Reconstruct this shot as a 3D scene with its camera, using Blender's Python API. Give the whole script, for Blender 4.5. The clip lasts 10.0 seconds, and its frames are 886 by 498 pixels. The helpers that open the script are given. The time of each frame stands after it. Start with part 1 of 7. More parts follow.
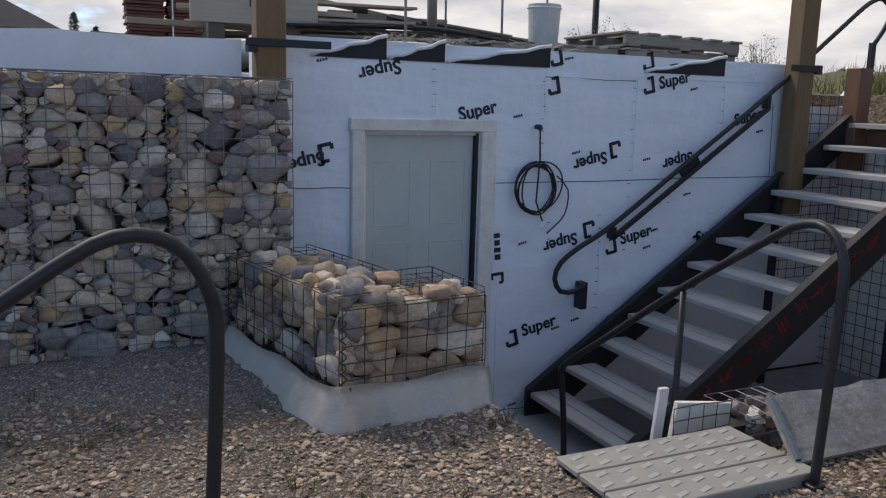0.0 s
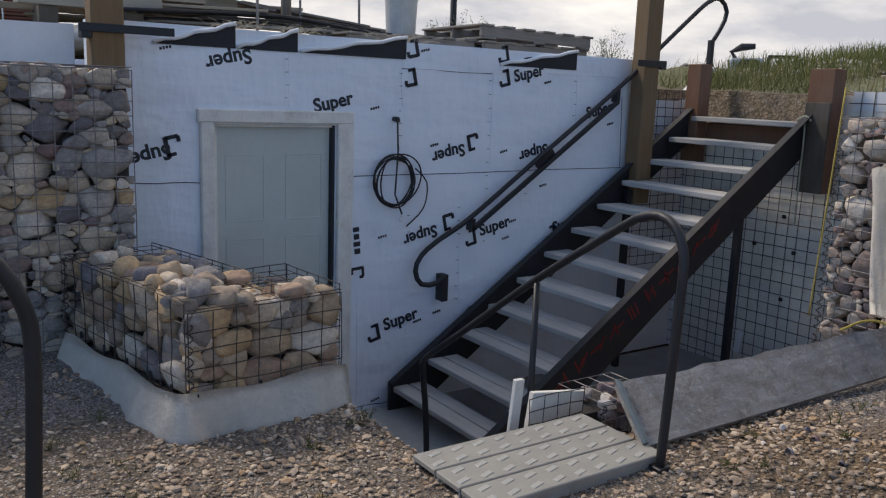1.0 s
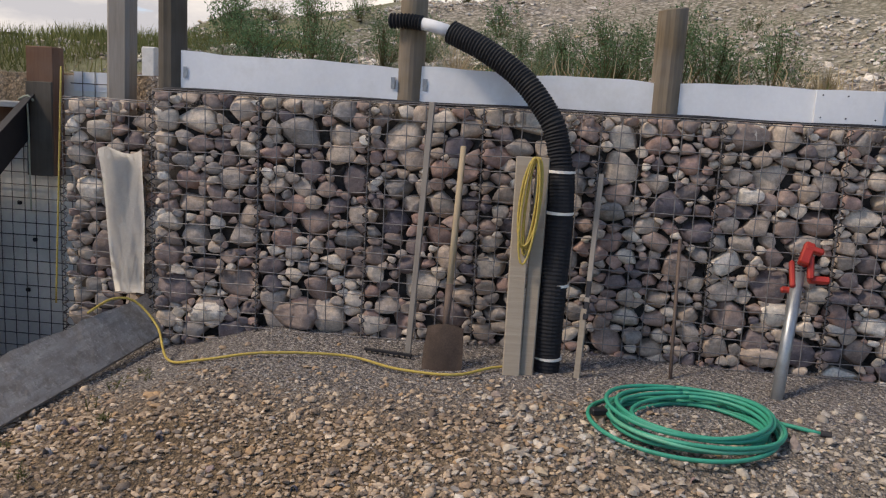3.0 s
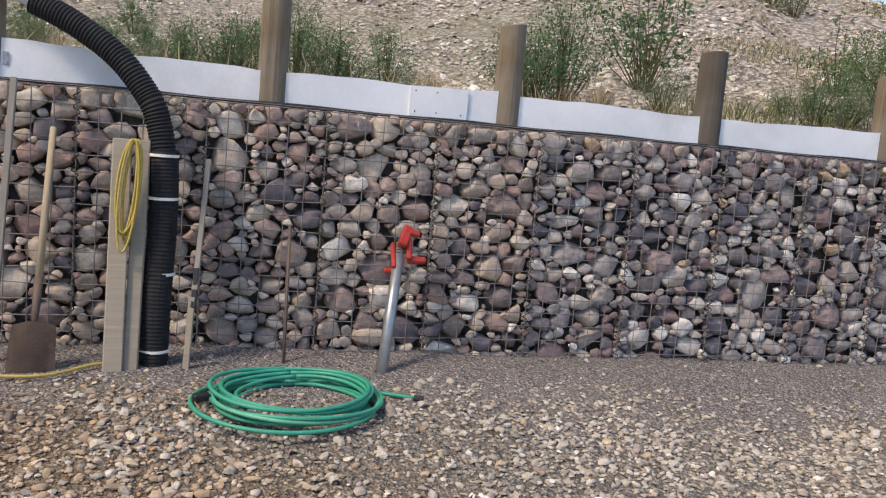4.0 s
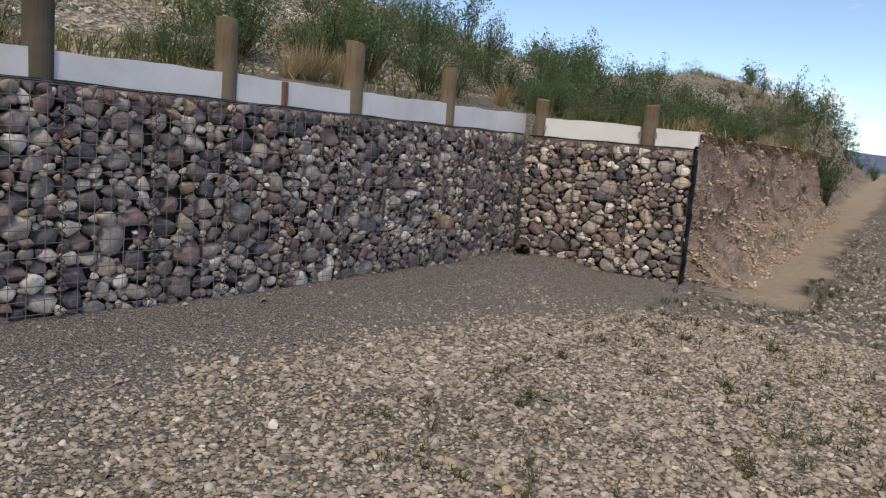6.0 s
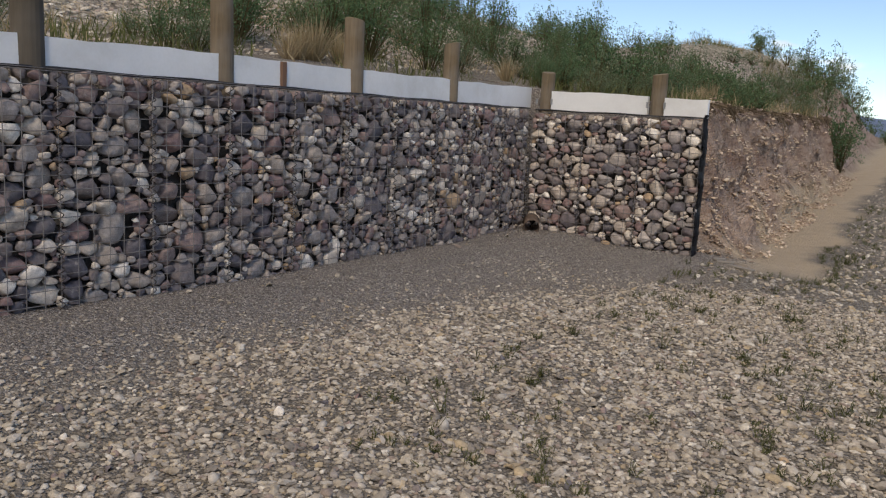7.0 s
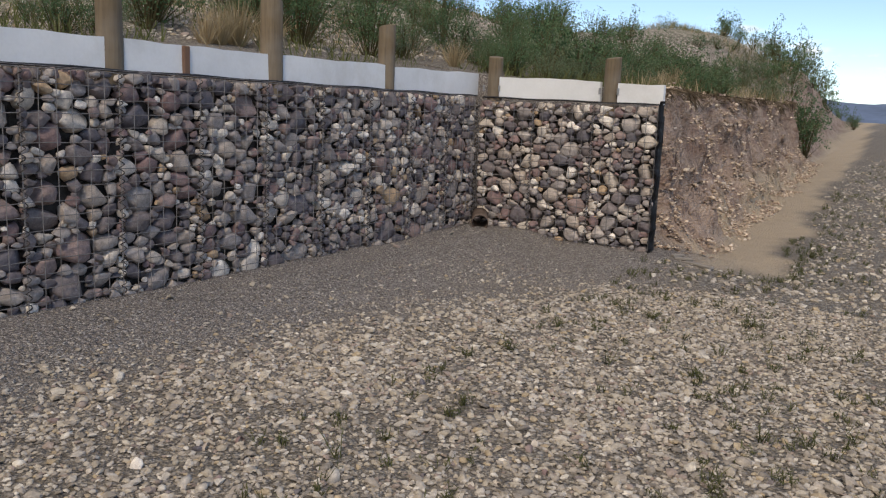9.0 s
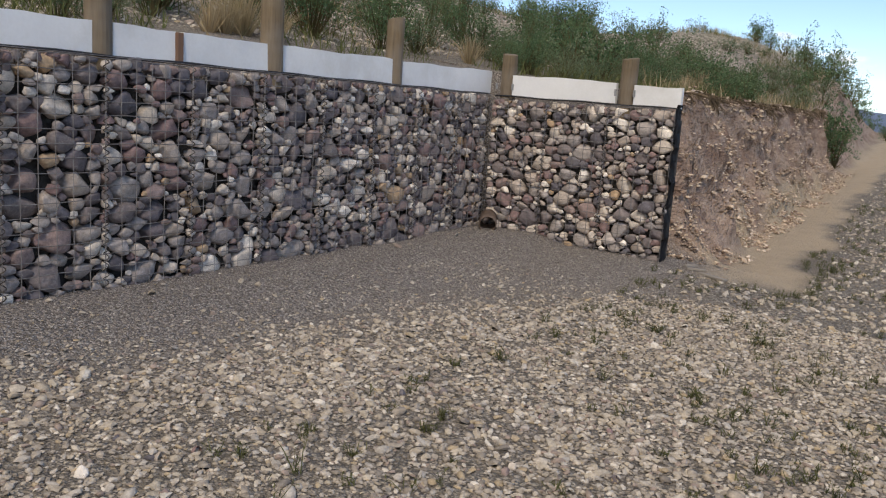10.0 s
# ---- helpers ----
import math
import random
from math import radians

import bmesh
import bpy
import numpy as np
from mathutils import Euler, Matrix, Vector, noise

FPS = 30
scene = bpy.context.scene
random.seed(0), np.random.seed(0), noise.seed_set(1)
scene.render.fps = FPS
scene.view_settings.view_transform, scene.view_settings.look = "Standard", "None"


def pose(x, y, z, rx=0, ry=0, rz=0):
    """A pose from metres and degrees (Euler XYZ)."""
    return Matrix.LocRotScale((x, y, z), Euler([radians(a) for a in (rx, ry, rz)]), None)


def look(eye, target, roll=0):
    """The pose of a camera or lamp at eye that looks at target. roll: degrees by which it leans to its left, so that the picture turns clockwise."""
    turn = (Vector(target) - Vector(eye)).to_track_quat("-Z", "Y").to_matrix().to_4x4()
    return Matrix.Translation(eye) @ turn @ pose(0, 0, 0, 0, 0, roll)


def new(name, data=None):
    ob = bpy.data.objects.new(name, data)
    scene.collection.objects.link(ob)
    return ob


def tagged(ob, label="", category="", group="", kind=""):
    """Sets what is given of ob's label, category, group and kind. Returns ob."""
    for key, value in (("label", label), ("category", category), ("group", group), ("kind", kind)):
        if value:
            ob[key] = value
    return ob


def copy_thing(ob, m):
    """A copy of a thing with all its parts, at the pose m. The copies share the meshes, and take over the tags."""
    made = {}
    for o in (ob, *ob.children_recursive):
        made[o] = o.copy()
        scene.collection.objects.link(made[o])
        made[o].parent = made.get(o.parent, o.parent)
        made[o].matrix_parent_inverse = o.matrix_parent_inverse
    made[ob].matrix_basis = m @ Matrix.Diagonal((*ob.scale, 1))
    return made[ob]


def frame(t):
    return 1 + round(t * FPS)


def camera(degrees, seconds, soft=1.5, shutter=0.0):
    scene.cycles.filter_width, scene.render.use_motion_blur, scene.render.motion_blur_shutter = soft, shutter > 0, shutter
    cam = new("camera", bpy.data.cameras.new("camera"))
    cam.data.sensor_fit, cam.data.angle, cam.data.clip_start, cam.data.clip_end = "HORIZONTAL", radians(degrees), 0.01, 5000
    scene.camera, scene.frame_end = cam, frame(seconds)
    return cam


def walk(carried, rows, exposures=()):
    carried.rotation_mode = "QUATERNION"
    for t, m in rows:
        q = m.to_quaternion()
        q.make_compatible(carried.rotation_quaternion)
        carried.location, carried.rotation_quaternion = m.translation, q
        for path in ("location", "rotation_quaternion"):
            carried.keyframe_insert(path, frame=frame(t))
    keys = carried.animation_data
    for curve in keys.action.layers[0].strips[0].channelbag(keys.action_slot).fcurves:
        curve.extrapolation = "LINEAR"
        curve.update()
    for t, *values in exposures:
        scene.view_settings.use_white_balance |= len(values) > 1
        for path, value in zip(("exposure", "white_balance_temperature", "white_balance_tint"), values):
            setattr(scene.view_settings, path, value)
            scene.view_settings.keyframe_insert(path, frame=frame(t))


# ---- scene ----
cam = camera(56.5, 10.0, soft=1.2)
PATH = [
    (0, (0.56, 0.038, 1.415), (1.385, 1.825, 1.063), 1.6),
    (0.5, (0.574, 0.017, 1.411), (1.405, 1.801, 1.056), 1.3),
    (1, (0.653, 0.071, 1.428), (1.753, 1.701, 1.063), 2.1),
    (1.5, (0.742, 0.128, 1.423), (2.278, 1.363, 1.08), 3.8),
    (2, (0.805, 0.163, 1.418), (2.514, 1.146, 1.081), 3.1),
    (2.5, (0.805, 0.149, 1.432), (2.693, 0.718, 1.094), 3.3),
    (3, (0.828, 0.074, 1.425), (2.788, 0.305, 1.097), 3.2),
    (3.2, (0.827, 0.031, 1.43), (2.798, 0.118, 1.105), 2.9),
    (4.3, (0.789, -0.269, 1.277), (2.6, -1.086, 1.053), 5.0),
    (4.5, (0.781, -0.307, 1.282), (2.506, -1.291, 1.043), 4.6),
    (4.8, (0.768, -0.369, 1.296), (2.339, -1.578, 1.033), 4.7),
    (4.9, (0.768, -0.389, 1.298), (2.283, -1.666, 1.029), 4.8),
    (5, (0.77, -0.409, 1.299), (2.23, -1.749, 1.03), 4.9),
    (5.1, (0.773, -0.417, 1.3), (2.174, -1.819, 1.038), 5.1),
    (5.2, (0.78, -0.428, 1.302), (2.122, -1.887, 1.042), 5.3),
    (5.5, (0.811, -0.478, 1.311), (1.97, -2.09, 1.064), 5.7),
    (5.7, (0.831, -0.504, 1.315), (1.923, -2.161, 1.07), 5.5),
    (7, (0.884, -0.633, 1.295), (1.98, -2.277, 0.987), 2.9),
    (7.5, (0.822, -0.766, 1.285), (1.928, -2.4, 0.96), 3.1),
    (8, (0.849, -0.936, 1.293), (1.967, -2.56, 0.959), 3.0),
    (8.5, (0.936, -1.127, 1.322), (1.98, -2.801, 0.992), 2.6),
    (9, (0.951, -1.287, 1.324), (1.991, -2.963, 0.989), 2.4),
    (9.5, (0.926, -1.464, 1.321), (1.992, -3.122, 0.985), 4.1),
    (10, (0.924, -1.568, 1.324), (2.011, -3.211, 0.982), 4.1),
]
walk(cam, [(t, look(eye, target, roll)) for t, eye, target, roll in PATH],
     exposures=[(0.0, 1.0, 6900, 12), (1.0, 1.02, 6950, 12), (2.5, 0.98, 7450, 14), (3.2, 1.16, 7500, 14), (4.5, 1.60, 7350, 13), (5.0, 1.42, 7350, 12), (5.5, 0.92, 7450, 13), (7.5, 0.73, 7350, 11), (10.0, 0.95, 7250, 11)])

# ---- world and light ----
SUN_EL, SUN_AZ = 48.0, -28.0  # degrees; azimuth from +y towards +x
world = bpy.data.worlds.new("sky_world")
scene.world = world
world.use_nodes = True
wn, wl = world.node_tree.nodes, world.node_tree.links
bg = wn["Background"]
sky = wn.new("ShaderNodeTexSky")
sky.sky_type, sky.sun_disc = "NISHITA", False
sky.sun_elevation, sky.sun_rotation = radians(SUN_EL), radians(SUN_AZ)
sky.air_density, sky.dust_density, sky.ozone_density, sky.altitude = 0.8, 0.1, 2.0, 1500
bg.inputs["Strength"].default_value = 0.118


def wnode(kind, **kw):
    n = wn.new(kind)
    for k, v in kw.items():
        n.inputs[k].default_value = v
    return n


# broken cloud: thick towards the north-east, scattered to the south
w_tc = wn.new("ShaderNodeTexCoord")
w_map = wn.new("ShaderNodeMapping")
w_map.inputs["Scale"].default_value = (1.0, 1.0, 3.2)
w_noise = wnode("ShaderNodeTexNoise", Scale=3.1, Detail=9.0, Roughness=0.58)
wl.new(w_tc.outputs["Generated"], w_map.inputs["Vector"])
wl.new(w_map.outputs[0], w_noise.inputs["Vector"])
w_dot = wn.new("ShaderNodeVectorMath")
w_dot.operation = "DOT_PRODUCT"
w_dot.inputs[1].default_value = (0.17, 0.15, 0.07)
wl.new(w_tc.outputs["Generated"], w_dot.inputs[0])
w_add = wn.new("ShaderNodeMath")
w_add.operation = "ADD"
w_fine = wnode("ShaderNodeTexNoise", Scale=15.0, Detail=7.0, Roughness=0.6)
wl.new(w_map.outputs[0], w_fine.inputs["Vector"])
w_puff = wn.new("ShaderNodeMath")
w_puff.operation = "MULTIPLY_ADD"
w_puff.inputs[1].default_value = 0.14
wl.new(w_fine.outputs["Fac"], w_puff.inputs[0])
w_less = wn.new("ShaderNodeMath")
w_less.operation = "SUBTRACT"
w_less.inputs[1].default_value = 0.07
wl.new(w_noise.outputs["Fac"], w_less.inputs[0])
wl.new(w_less.outputs[0], w_puff.inputs[2])
wl.new(w_puff.outputs[0], w_add.inputs[0])
wl.new(w_dot.outputs["Value"], w_add.inputs[1])
w_south = wn.new("ShaderNodeVectorMath")
w_south.operation = "DOT_PRODUCT"
w_south.inputs[1].default_value = (0.075, -0.99, 0.12)
wl.new(w_tc.outputs["Generated"], w_south.inputs[0])
w_bank = wn.new("ShaderNodeMapRange")
for k_, v_ in (("From Min", 0.9955), ("From Max", 0.9993), ("To Min", 0.0), ("To Max", 0.0)):
    w_bank.inputs[k_].default_value = v_
wl.new(w_south.outputs["Value"], w_bank.inputs["Value"])
w_sum = wn.new("ShaderNodeMath")
w_sum.operation = "ADD"
wl.new(w_add.outputs[0], w_sum.inputs[0])
wl.new(w_bank.outputs[0], w_sum.inputs[1])
w_ramp = wn.new("ShaderNodeValToRGB")
w_ramp.color_ramp.elements[0].position, w_ramp.color_ramp.elements[1].position = 0.515, 0.585
wl.new(w_sum.outputs[0], w_ramp.inputs[0])
w_shade = wn.new("ShaderNodeValToRGB")
w_shade.color_ramp.elements[0].position, w_shade.color_ramp.elements[1].position = 0.40, 0.70
w_shade.color_ramp.elements[0].color = (2.3, 2.45, 2.8, 1)
w_shade.color_ramp.elements[1].color = (5.3, 5.15, 4.9, 1)
wl.new(w_noise.outputs["Fac"], w_shade.inputs[0])
w_mix = wn.new("ShaderNodeMix")
w_mix.data_type = "RGBA"
wl.new(w_ramp.outputs["Color"], w_mix.inputs["Factor"])
w_blue = wn.new("ShaderNodeMix")
w_blue.data_type, w_blue.blend_type = "RGBA", "MULTIPLY"
w_blue.inputs["Factor"].default_value = 1.0
w_blue.inputs["B"].default_value = (0.77, 0.82, 0.855, 1)
wl.new(sky.outputs[0], w_blue.inputs["A"])
wl.new(w_blue.outputs["Result"], w_mix.inputs["A"])
wl.new(w_shade.outputs["Color"], w_mix.inputs["B"])
wl.new(w_mix.outputs["Result"], bg.inputs["Color"])

sun = new("sun", bpy.data.lights.new("sun", "SUN"))
sun.data.energy, sun.data.angle, sun.data.color = 1.08, radians(11), (1.0, 0.92, 0.82)
az, el = radians(SUN_AZ), radians(SUN_EL)
sun.matrix_world = look((0, 0, 0), (-math.sin(az) * math.cos(el), -math.cos(az) * math.cos(el), -math.sin(el)))

# ---- materials ----


class Mat:
    """A node material built step by step."""

    def __init__(self, name, rough=0.8, metal=0.0):
        self.m = bpy.data.materials.new(name)
        self.m.use_nodes = True
        self.n, self.l = self.m.node_tree.nodes, self.m.node_tree.links
        self.b = self.n["Principled BSDF"]
        self.b.inputs["Roughness"].default_value = rough
        self.b.inputs["Metallic"].default_value = metal
        self.tc = self.n.new("ShaderNodeTexCoord")

    def add(self, kind, **kw):
        nd = self.n.new(kind)
        for k, v in kw.items():
            nd.inputs[k].default_value = v
        return nd

    def vec(self, scale=(1, 1, 1), space="Object", rot=(0, 0, 0)):
        mp = self.add("ShaderNodeMapping", Scale=scale, Rotation=rot)
        self.l.new(self.tc.outputs[space], mp.inputs[0])
        return mp.outputs[0]

    def world_vec(self, scale=(1, 1, 1)):
        g = self.n.new("ShaderNodeNewGeometry")
        mp = self.add("ShaderNodeMapping", Scale=scale)
        self.l.new(g.outputs["Position"], mp.inputs[0])
        return mp.outputs[0]

    def noise(self, vec, scale, detail=5.0, rough=0.55):
        nd = self.add("ShaderNodeTexNoise", Scale=scale, Detail=detail, Roughness=rough)
        self.l.new(vec, nd.inputs["Vector"])
        return nd.outputs["Fac"]

    def voronoi(self, vec, scale, feature="F1"):
        nd = self.add("ShaderNodeTexVoronoi", Scale=scale)
        nd.feature = feature
        self.l.new(vec, nd.inputs["Vector"])
        return nd

    def ramp(self, fac, stops, constant=False):
        nd = self.n.new("ShaderNodeValToRGB")
        cr = nd.color_ramp
        if constant:
            cr.interpolation = "CONSTANT"
        while len(cr.elements) < len(stops):
            cr.elements.new(0.5)
        for e, (p, c) in zip(cr.elements, stops):
            e.position = p
            e.color = (c, c, c, 1) if isinstance(c, (int, float)) else (*c, 1)
        self.l.new(fac, nd.inputs[0])
        return nd.outputs[0]

    def mix(self, fac, a, b, mode="MIX"):
        nd = self.n.new("ShaderNodeMix")
        nd.data_type, nd.blend_type = "RGBA", mode
        for sock, v in (("Factor", fac), ("A", a), ("B", b)):
            if isinstance(v, (int, float)):
                nd.inputs[sock].default_value = v if sock == "Factor" else (v, v, v, 1)
            elif isinstance(v, tuple):
                nd.inputs[sock].default_value = (*v, 1)
            else:
                self.l.new(v, nd.inputs[sock])
        return nd.outputs["Result"]

    def math(self, op, a, b=0.0):
        nd = self.n.new("ShaderNodeMath")
        nd.operation = op
        for i, v in enumerate((a, b)):
            if isinstance(v, (int, float)):
                nd.inputs[i].default_value = v
            else:
                self.l.new(v, nd.inputs[i])
        return nd.outputs[0]

    def random(self):
        return self.n.new("ShaderNodeObjectInfo").outputs["Random"]

    def island(self):
        return self.n.new("ShaderNodeNewGeometry").outputs["Random Per Island"]

    def attr(self, name):
        nd = self.n.new("ShaderNodeAttribute")
        nd.attribute_name = name
        return nd.outputs["Fac"]

    def color(self, c):
        if isinstance(c, tuple):
            self.b.inputs["Base Color"].default_value = (*c, 1)
        else:
            self.l.new(c, self.b.inputs["Base Color"])
        return self

    def roughness(self, r):
        self.l.new(r, self.b.inputs["Roughness"])
        return self

    def bump(self, h, dist=0.01, strength=0.6):
        nd = self.add("ShaderNodeBump", Strength=strength, Distance=dist)
        self.l.new(h, nd.inputs["Height"])
        self.l.new(nd.outputs[0], self.b.inputs["Normal"])
        return self


STONES = [(0.0, (0.41, 0.36, 0.325)), (0.10, (0.20, 0.175, 0.178)), (0.19, (0.53, 0.475, 0.42)), (0.28, (0.25, 0.175, 0.175)), (0.36, (0.38, 0.345, 0.33)), (0.46, (0.125, 0.118, 0.138)),
          (0.56, (0.60, 0.55, 0.50)), (0.63, (0.29, 0.22, 0.21)), (0.72, (0.31, 0.285, 0.282)), (0.81, (0.45, 0.33, 0.22)), (0.84, (0.76, 0.72, 0.67)), (0.91, (0.16, 0.14, 0.152))]
BROWNS = [(0.0, (0.42, 0.345, 0.285)), (0.12, (0.27, 0.215, 0.19)), (0.24, (0.50, 0.425, 0.355)), (0.36, (0.33, 0.25, 0.22)), (0.47, (0.38, 0.335, 0.30)), (0.57, (0.19, 0.155, 0.155)),
          (0.65, (0.56, 0.50, 0.43)), (0.74, (0.34, 0.235, 0.205)), (0.83, (0.27, 0.25, 0.235)), (0.91, (0.66, 0.61, 0.54)), (0.96, (0.15, 0.13, 0.145))]
TANS = [(0.0, (0.48, 0.38, 0.27)), (0.16, (0.36, 0.30, 0.24)), (0.30, (0.58, 0.43, 0.26)), (0.44, (0.30, 0.29, 0.29)), (0.56, (0.62, 0.54, 0.43)), (0.68, (0.42, 0.30, 0.22)), (0.78, (0.24, 0.23, 0.25)), (0.88, (0.70, 0.65, 0.57))]
WARMS = [(0.0, (0.43, 0.365, 0.29)), (0.11, (0.24, 0.23, 0.235)), (0.22, (0.55, 0.46, 0.35)), (0.33, (0.33, 0.315, 0.31)), (0.44, (0.47, 0.42, 0.36)), (0.54, (0.17, 0.165, 0.18)),
         (0.62, (0.60, 0.53, 0.45)), (0.71, (0.31, 0.235, 0.215)), (0.78, (0.40, 0.375, 0.35)), (0.87, (0.50, 0.37, 0.22)), (0.92, (0.72, 0.67, 0.60)), (0.97, (0.22, 0.15, 0.15))]
PEBBLES = [(0.0, (0.38, 0.335, 0.275)), (0.13, (0.28, 0.25, 0.215)), (0.26, (0.43, 0.385, 0.32)), (0.40, (0.33, 0.295, 0.255)), (0.53, (0.40, 0.375, 0.345)), (0.64, (0.21, 0.19, 0.17)),
           (0.73, (0.47, 0.43, 0.38)), (0.84, (0.40, 0.325, 0.225)), (0.89, (0.29, 0.235, 0.205)), (0.95, (0.58, 0.545, 0.49))]
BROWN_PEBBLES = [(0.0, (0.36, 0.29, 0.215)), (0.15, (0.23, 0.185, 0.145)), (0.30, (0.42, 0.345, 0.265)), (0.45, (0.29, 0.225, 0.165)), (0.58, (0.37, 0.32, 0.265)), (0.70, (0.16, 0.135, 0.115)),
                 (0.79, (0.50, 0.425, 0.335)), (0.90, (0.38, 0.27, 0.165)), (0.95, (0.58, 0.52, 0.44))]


def stone_material(name, fac_of, lift=1.0, warm=1.0, palette=STONES):
    m = Mat(name, 0.82)
    r = fac_of(m)
    stops = [(p, (c[0] * lift * warm, c[1] * lift, c[2] * lift / warm)) for p, c in palette]
    base = m.ramp(r, stops, constant=True)
    v = m.world_vec()
    speck = m.noise(v, 90, 4, 0.7)
    blotch = m.noise(v, 14, 4)
    c = m.mix(0.6, base, m.ramp(blotch, [(0.3, 0.6), (0.7, 1.3)]), "MULTIPLY")
    c = m.mix(0.5, c, m.ramp(speck, [(0.3, 0.6), (0.7, 1.35)]), "MULTIPLY")
    band = m.noise(m.vec((38, 12, 55)), 1.0, 5, 0.65)
    c = m.mix(0.45, c, m.ramp(band, [(0.35, 0.6), (0.65, 1.3)]), "MULTIPLY")
    crust = m.noise(v, 26, 7, 0.75)
    c = m.mix(m.ramp(crust, [(0.58, 0.0), (0.66, 0.30)]), c, (0.60, 0.555, 0.51))
    dust = m.noise(v, 5, 3)
    c = m.mix(m.ramp(dust, [(0.55, 0.0), (0.8, 0.25)]), c, (0.42, 0.385, 0.34))
    m.color(c)
    h = m.math("ADD", m.math("MULTIPLY", speck, 0.35), blotch)
    m.bump(h, 0.012, 0.5)
    return m.m


def wood_material(name, dark, light, axis=2, rough=0.85, weather=0.3, rings=40):
    m = Mat(name, rough)
    sc = [rings, rings, rings]
    sc[axis] = rings / 14
    v = m.vec(tuple(sc))
    g = m.noise(v, 1.0, 6, 0.65)
    big = m.noise(m.vec((3, 3, 3)), 1.0, 3)
    c = m.mix(g, dark, light)
    c = m.mix(m.ramp(big, [(0.35, 0.0), (0.75, weather)]), c, (0.32, 0.30, 0.28))
    c = m.mix(0.35, c, m.ramp(m.random(), [(0.0, 0.7), (1.0, 1.2)]), "MULTIPLY")
    m.color(c).bump(g, 0.006, 0.5)
    return m.m


def plain_material(name, col, rough=0.6, metal=0.0, vary=0.12, scale=8.0, bump=0.002, dirt=None):
    m = Mat(name, rough, metal)
    v = m.vec()
    a = m.noise(v, scale, 5)
    b = m.noise(v, scale * 9, 3)
    c = m.mix(1.0, col, m.ramp(a, [(0.25, 1 - vary), (0.75, 1 + vary)]), "MULTIPLY")
    c = m.mix(0.4, c, m.ramp(b, [(0.3, 1 - vary), (0.7, 1 + vary)]), "MULTIPLY")
    if dirt:
        d = m.noise(v, scale * 0.45, 6, 0.7)
        c = m.mix(m.ramp(d, [(0.52, 0.0), (0.75, 0.7)]), c, dirt)
    m.color(c).bump(b, bump, 0.4)
    m.roughness(m.ramp(a, [(0.3, max(0.05, rough - 0.1)), (0.7, min(1.0, rough + 0.1))]))
    return m.m


M_STONE = stone_material("river_stone", lambda m: m.random(), 1.06, 1.03)
M_STONE_WARM = stone_material("warm_river_stone", lambda m: m.random(), 0.93, 1.055, WARMS)
M_STONE_BROWN = stone_material("brown_river_stone", lambda m: m.random(), 1.15, 1.045, BROWNS)
M_STONE_PALE = stone_material("pale_river_stone", lambda m: m.random(), 1.22, 1.025)
M_PEBBLE = stone_material("pebble", lambda m: m.island(), 1.1, 1.03, PEBBLES)
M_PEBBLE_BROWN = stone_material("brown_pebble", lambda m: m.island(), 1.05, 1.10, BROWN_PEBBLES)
M_SCREE = stone_material("scree_stone", lambda m: m.island(), 1.35, 1.02, PEBBLES)
M_BANKSTONE = stone_material("bank_stone", lambda m: m.island(), 1.25, 1.06, [(0.0, (0.40, 0.325, 0.255)), (0.25, (0.22, 0.165, 0.13)), (0.5, (0.50, 0.42, 0.34)), (0.75, (0.30, 0.24, 0.195)), (0.9, (0.58, 0.51, 0.44))])
M_GRIT = stone_material("grit", lambda m: m.island(), 0.95, 1.0, PEBBLES)
# inner stones, coloured near black to stand for the shade they lie in
M_SHADED_RUBBLE = plain_material("rubble_fill", (0.06, 0.053, 0.048), 0.95, vary=0.6, scale=26, bump=0.05)
M_WIRE = plain_material("galvanised_wire", (0.21, 0.20, 0.20), 0.55, 0.3, 0.3, 30)
M_RUSTWIRE = plain_material("dark_wire", (0.07, 0.06, 0.055), 0.6, 0.5, 0.3, 30)
M_POST = wood_material("treated_post", (0.06, 0.042, 0.025), (0.28, 0.21, 0.13), weather=0.45, rings=55)
M_POST_DARK = wood_material("old_post", (0.045, 0.036, 0.026), (0.13, 0.105, 0.075), weather=0.2)
M_BEAM = wood_material("brown_beam", (0.12, 0.07, 0.03), (0.26, 0.165, 0.08), weather=0.1)
M_REDWOOD = wood_material("red_post", (0.10, 0.045, 0.025), (0.24, 0.12, 0.065), weather=0.15)
M_TREAD = wood_material("weathered_tread", (0.30, 0.29, 0.27), (0.58, 0.56, 0.53), axis=1, weather=0.5)
M_OLDWOOD = wood_material("old_grey_wood", (0.13, 0.115, 0.10), (0.34, 0.31, 0.275), axis=0, weather=0.5)
M_OLDPOST = wood_material("old_grey_post", (0.14, 0.12, 0.10), (0.38, 0.335, 0.285), axis=2, weather=0.4, rings=50)
M_HANDLE = wood_material("ash_handle", (0.36, 0.27, 0.16), (0.55, 0.44, 0.29), weather=0.15)
M_LUMBER = wood_material("pale_lumber", (0.24, 0.19, 0.135), (0.46, 0.39, 0.30), axis=0, weather=0.3)
M_BLACK = plain_material("black_paint", (0.013, 0.014, 0.018), 0.5, 0.0, 0.3, 12, 0.001)
M_STRINGER = plain_material("dark_steel", (0.014, 0.0135, 0.017), 0.6, 0.0, 0.35, 7, 0.002, dirt=(0.035, 0.032, 0.034))
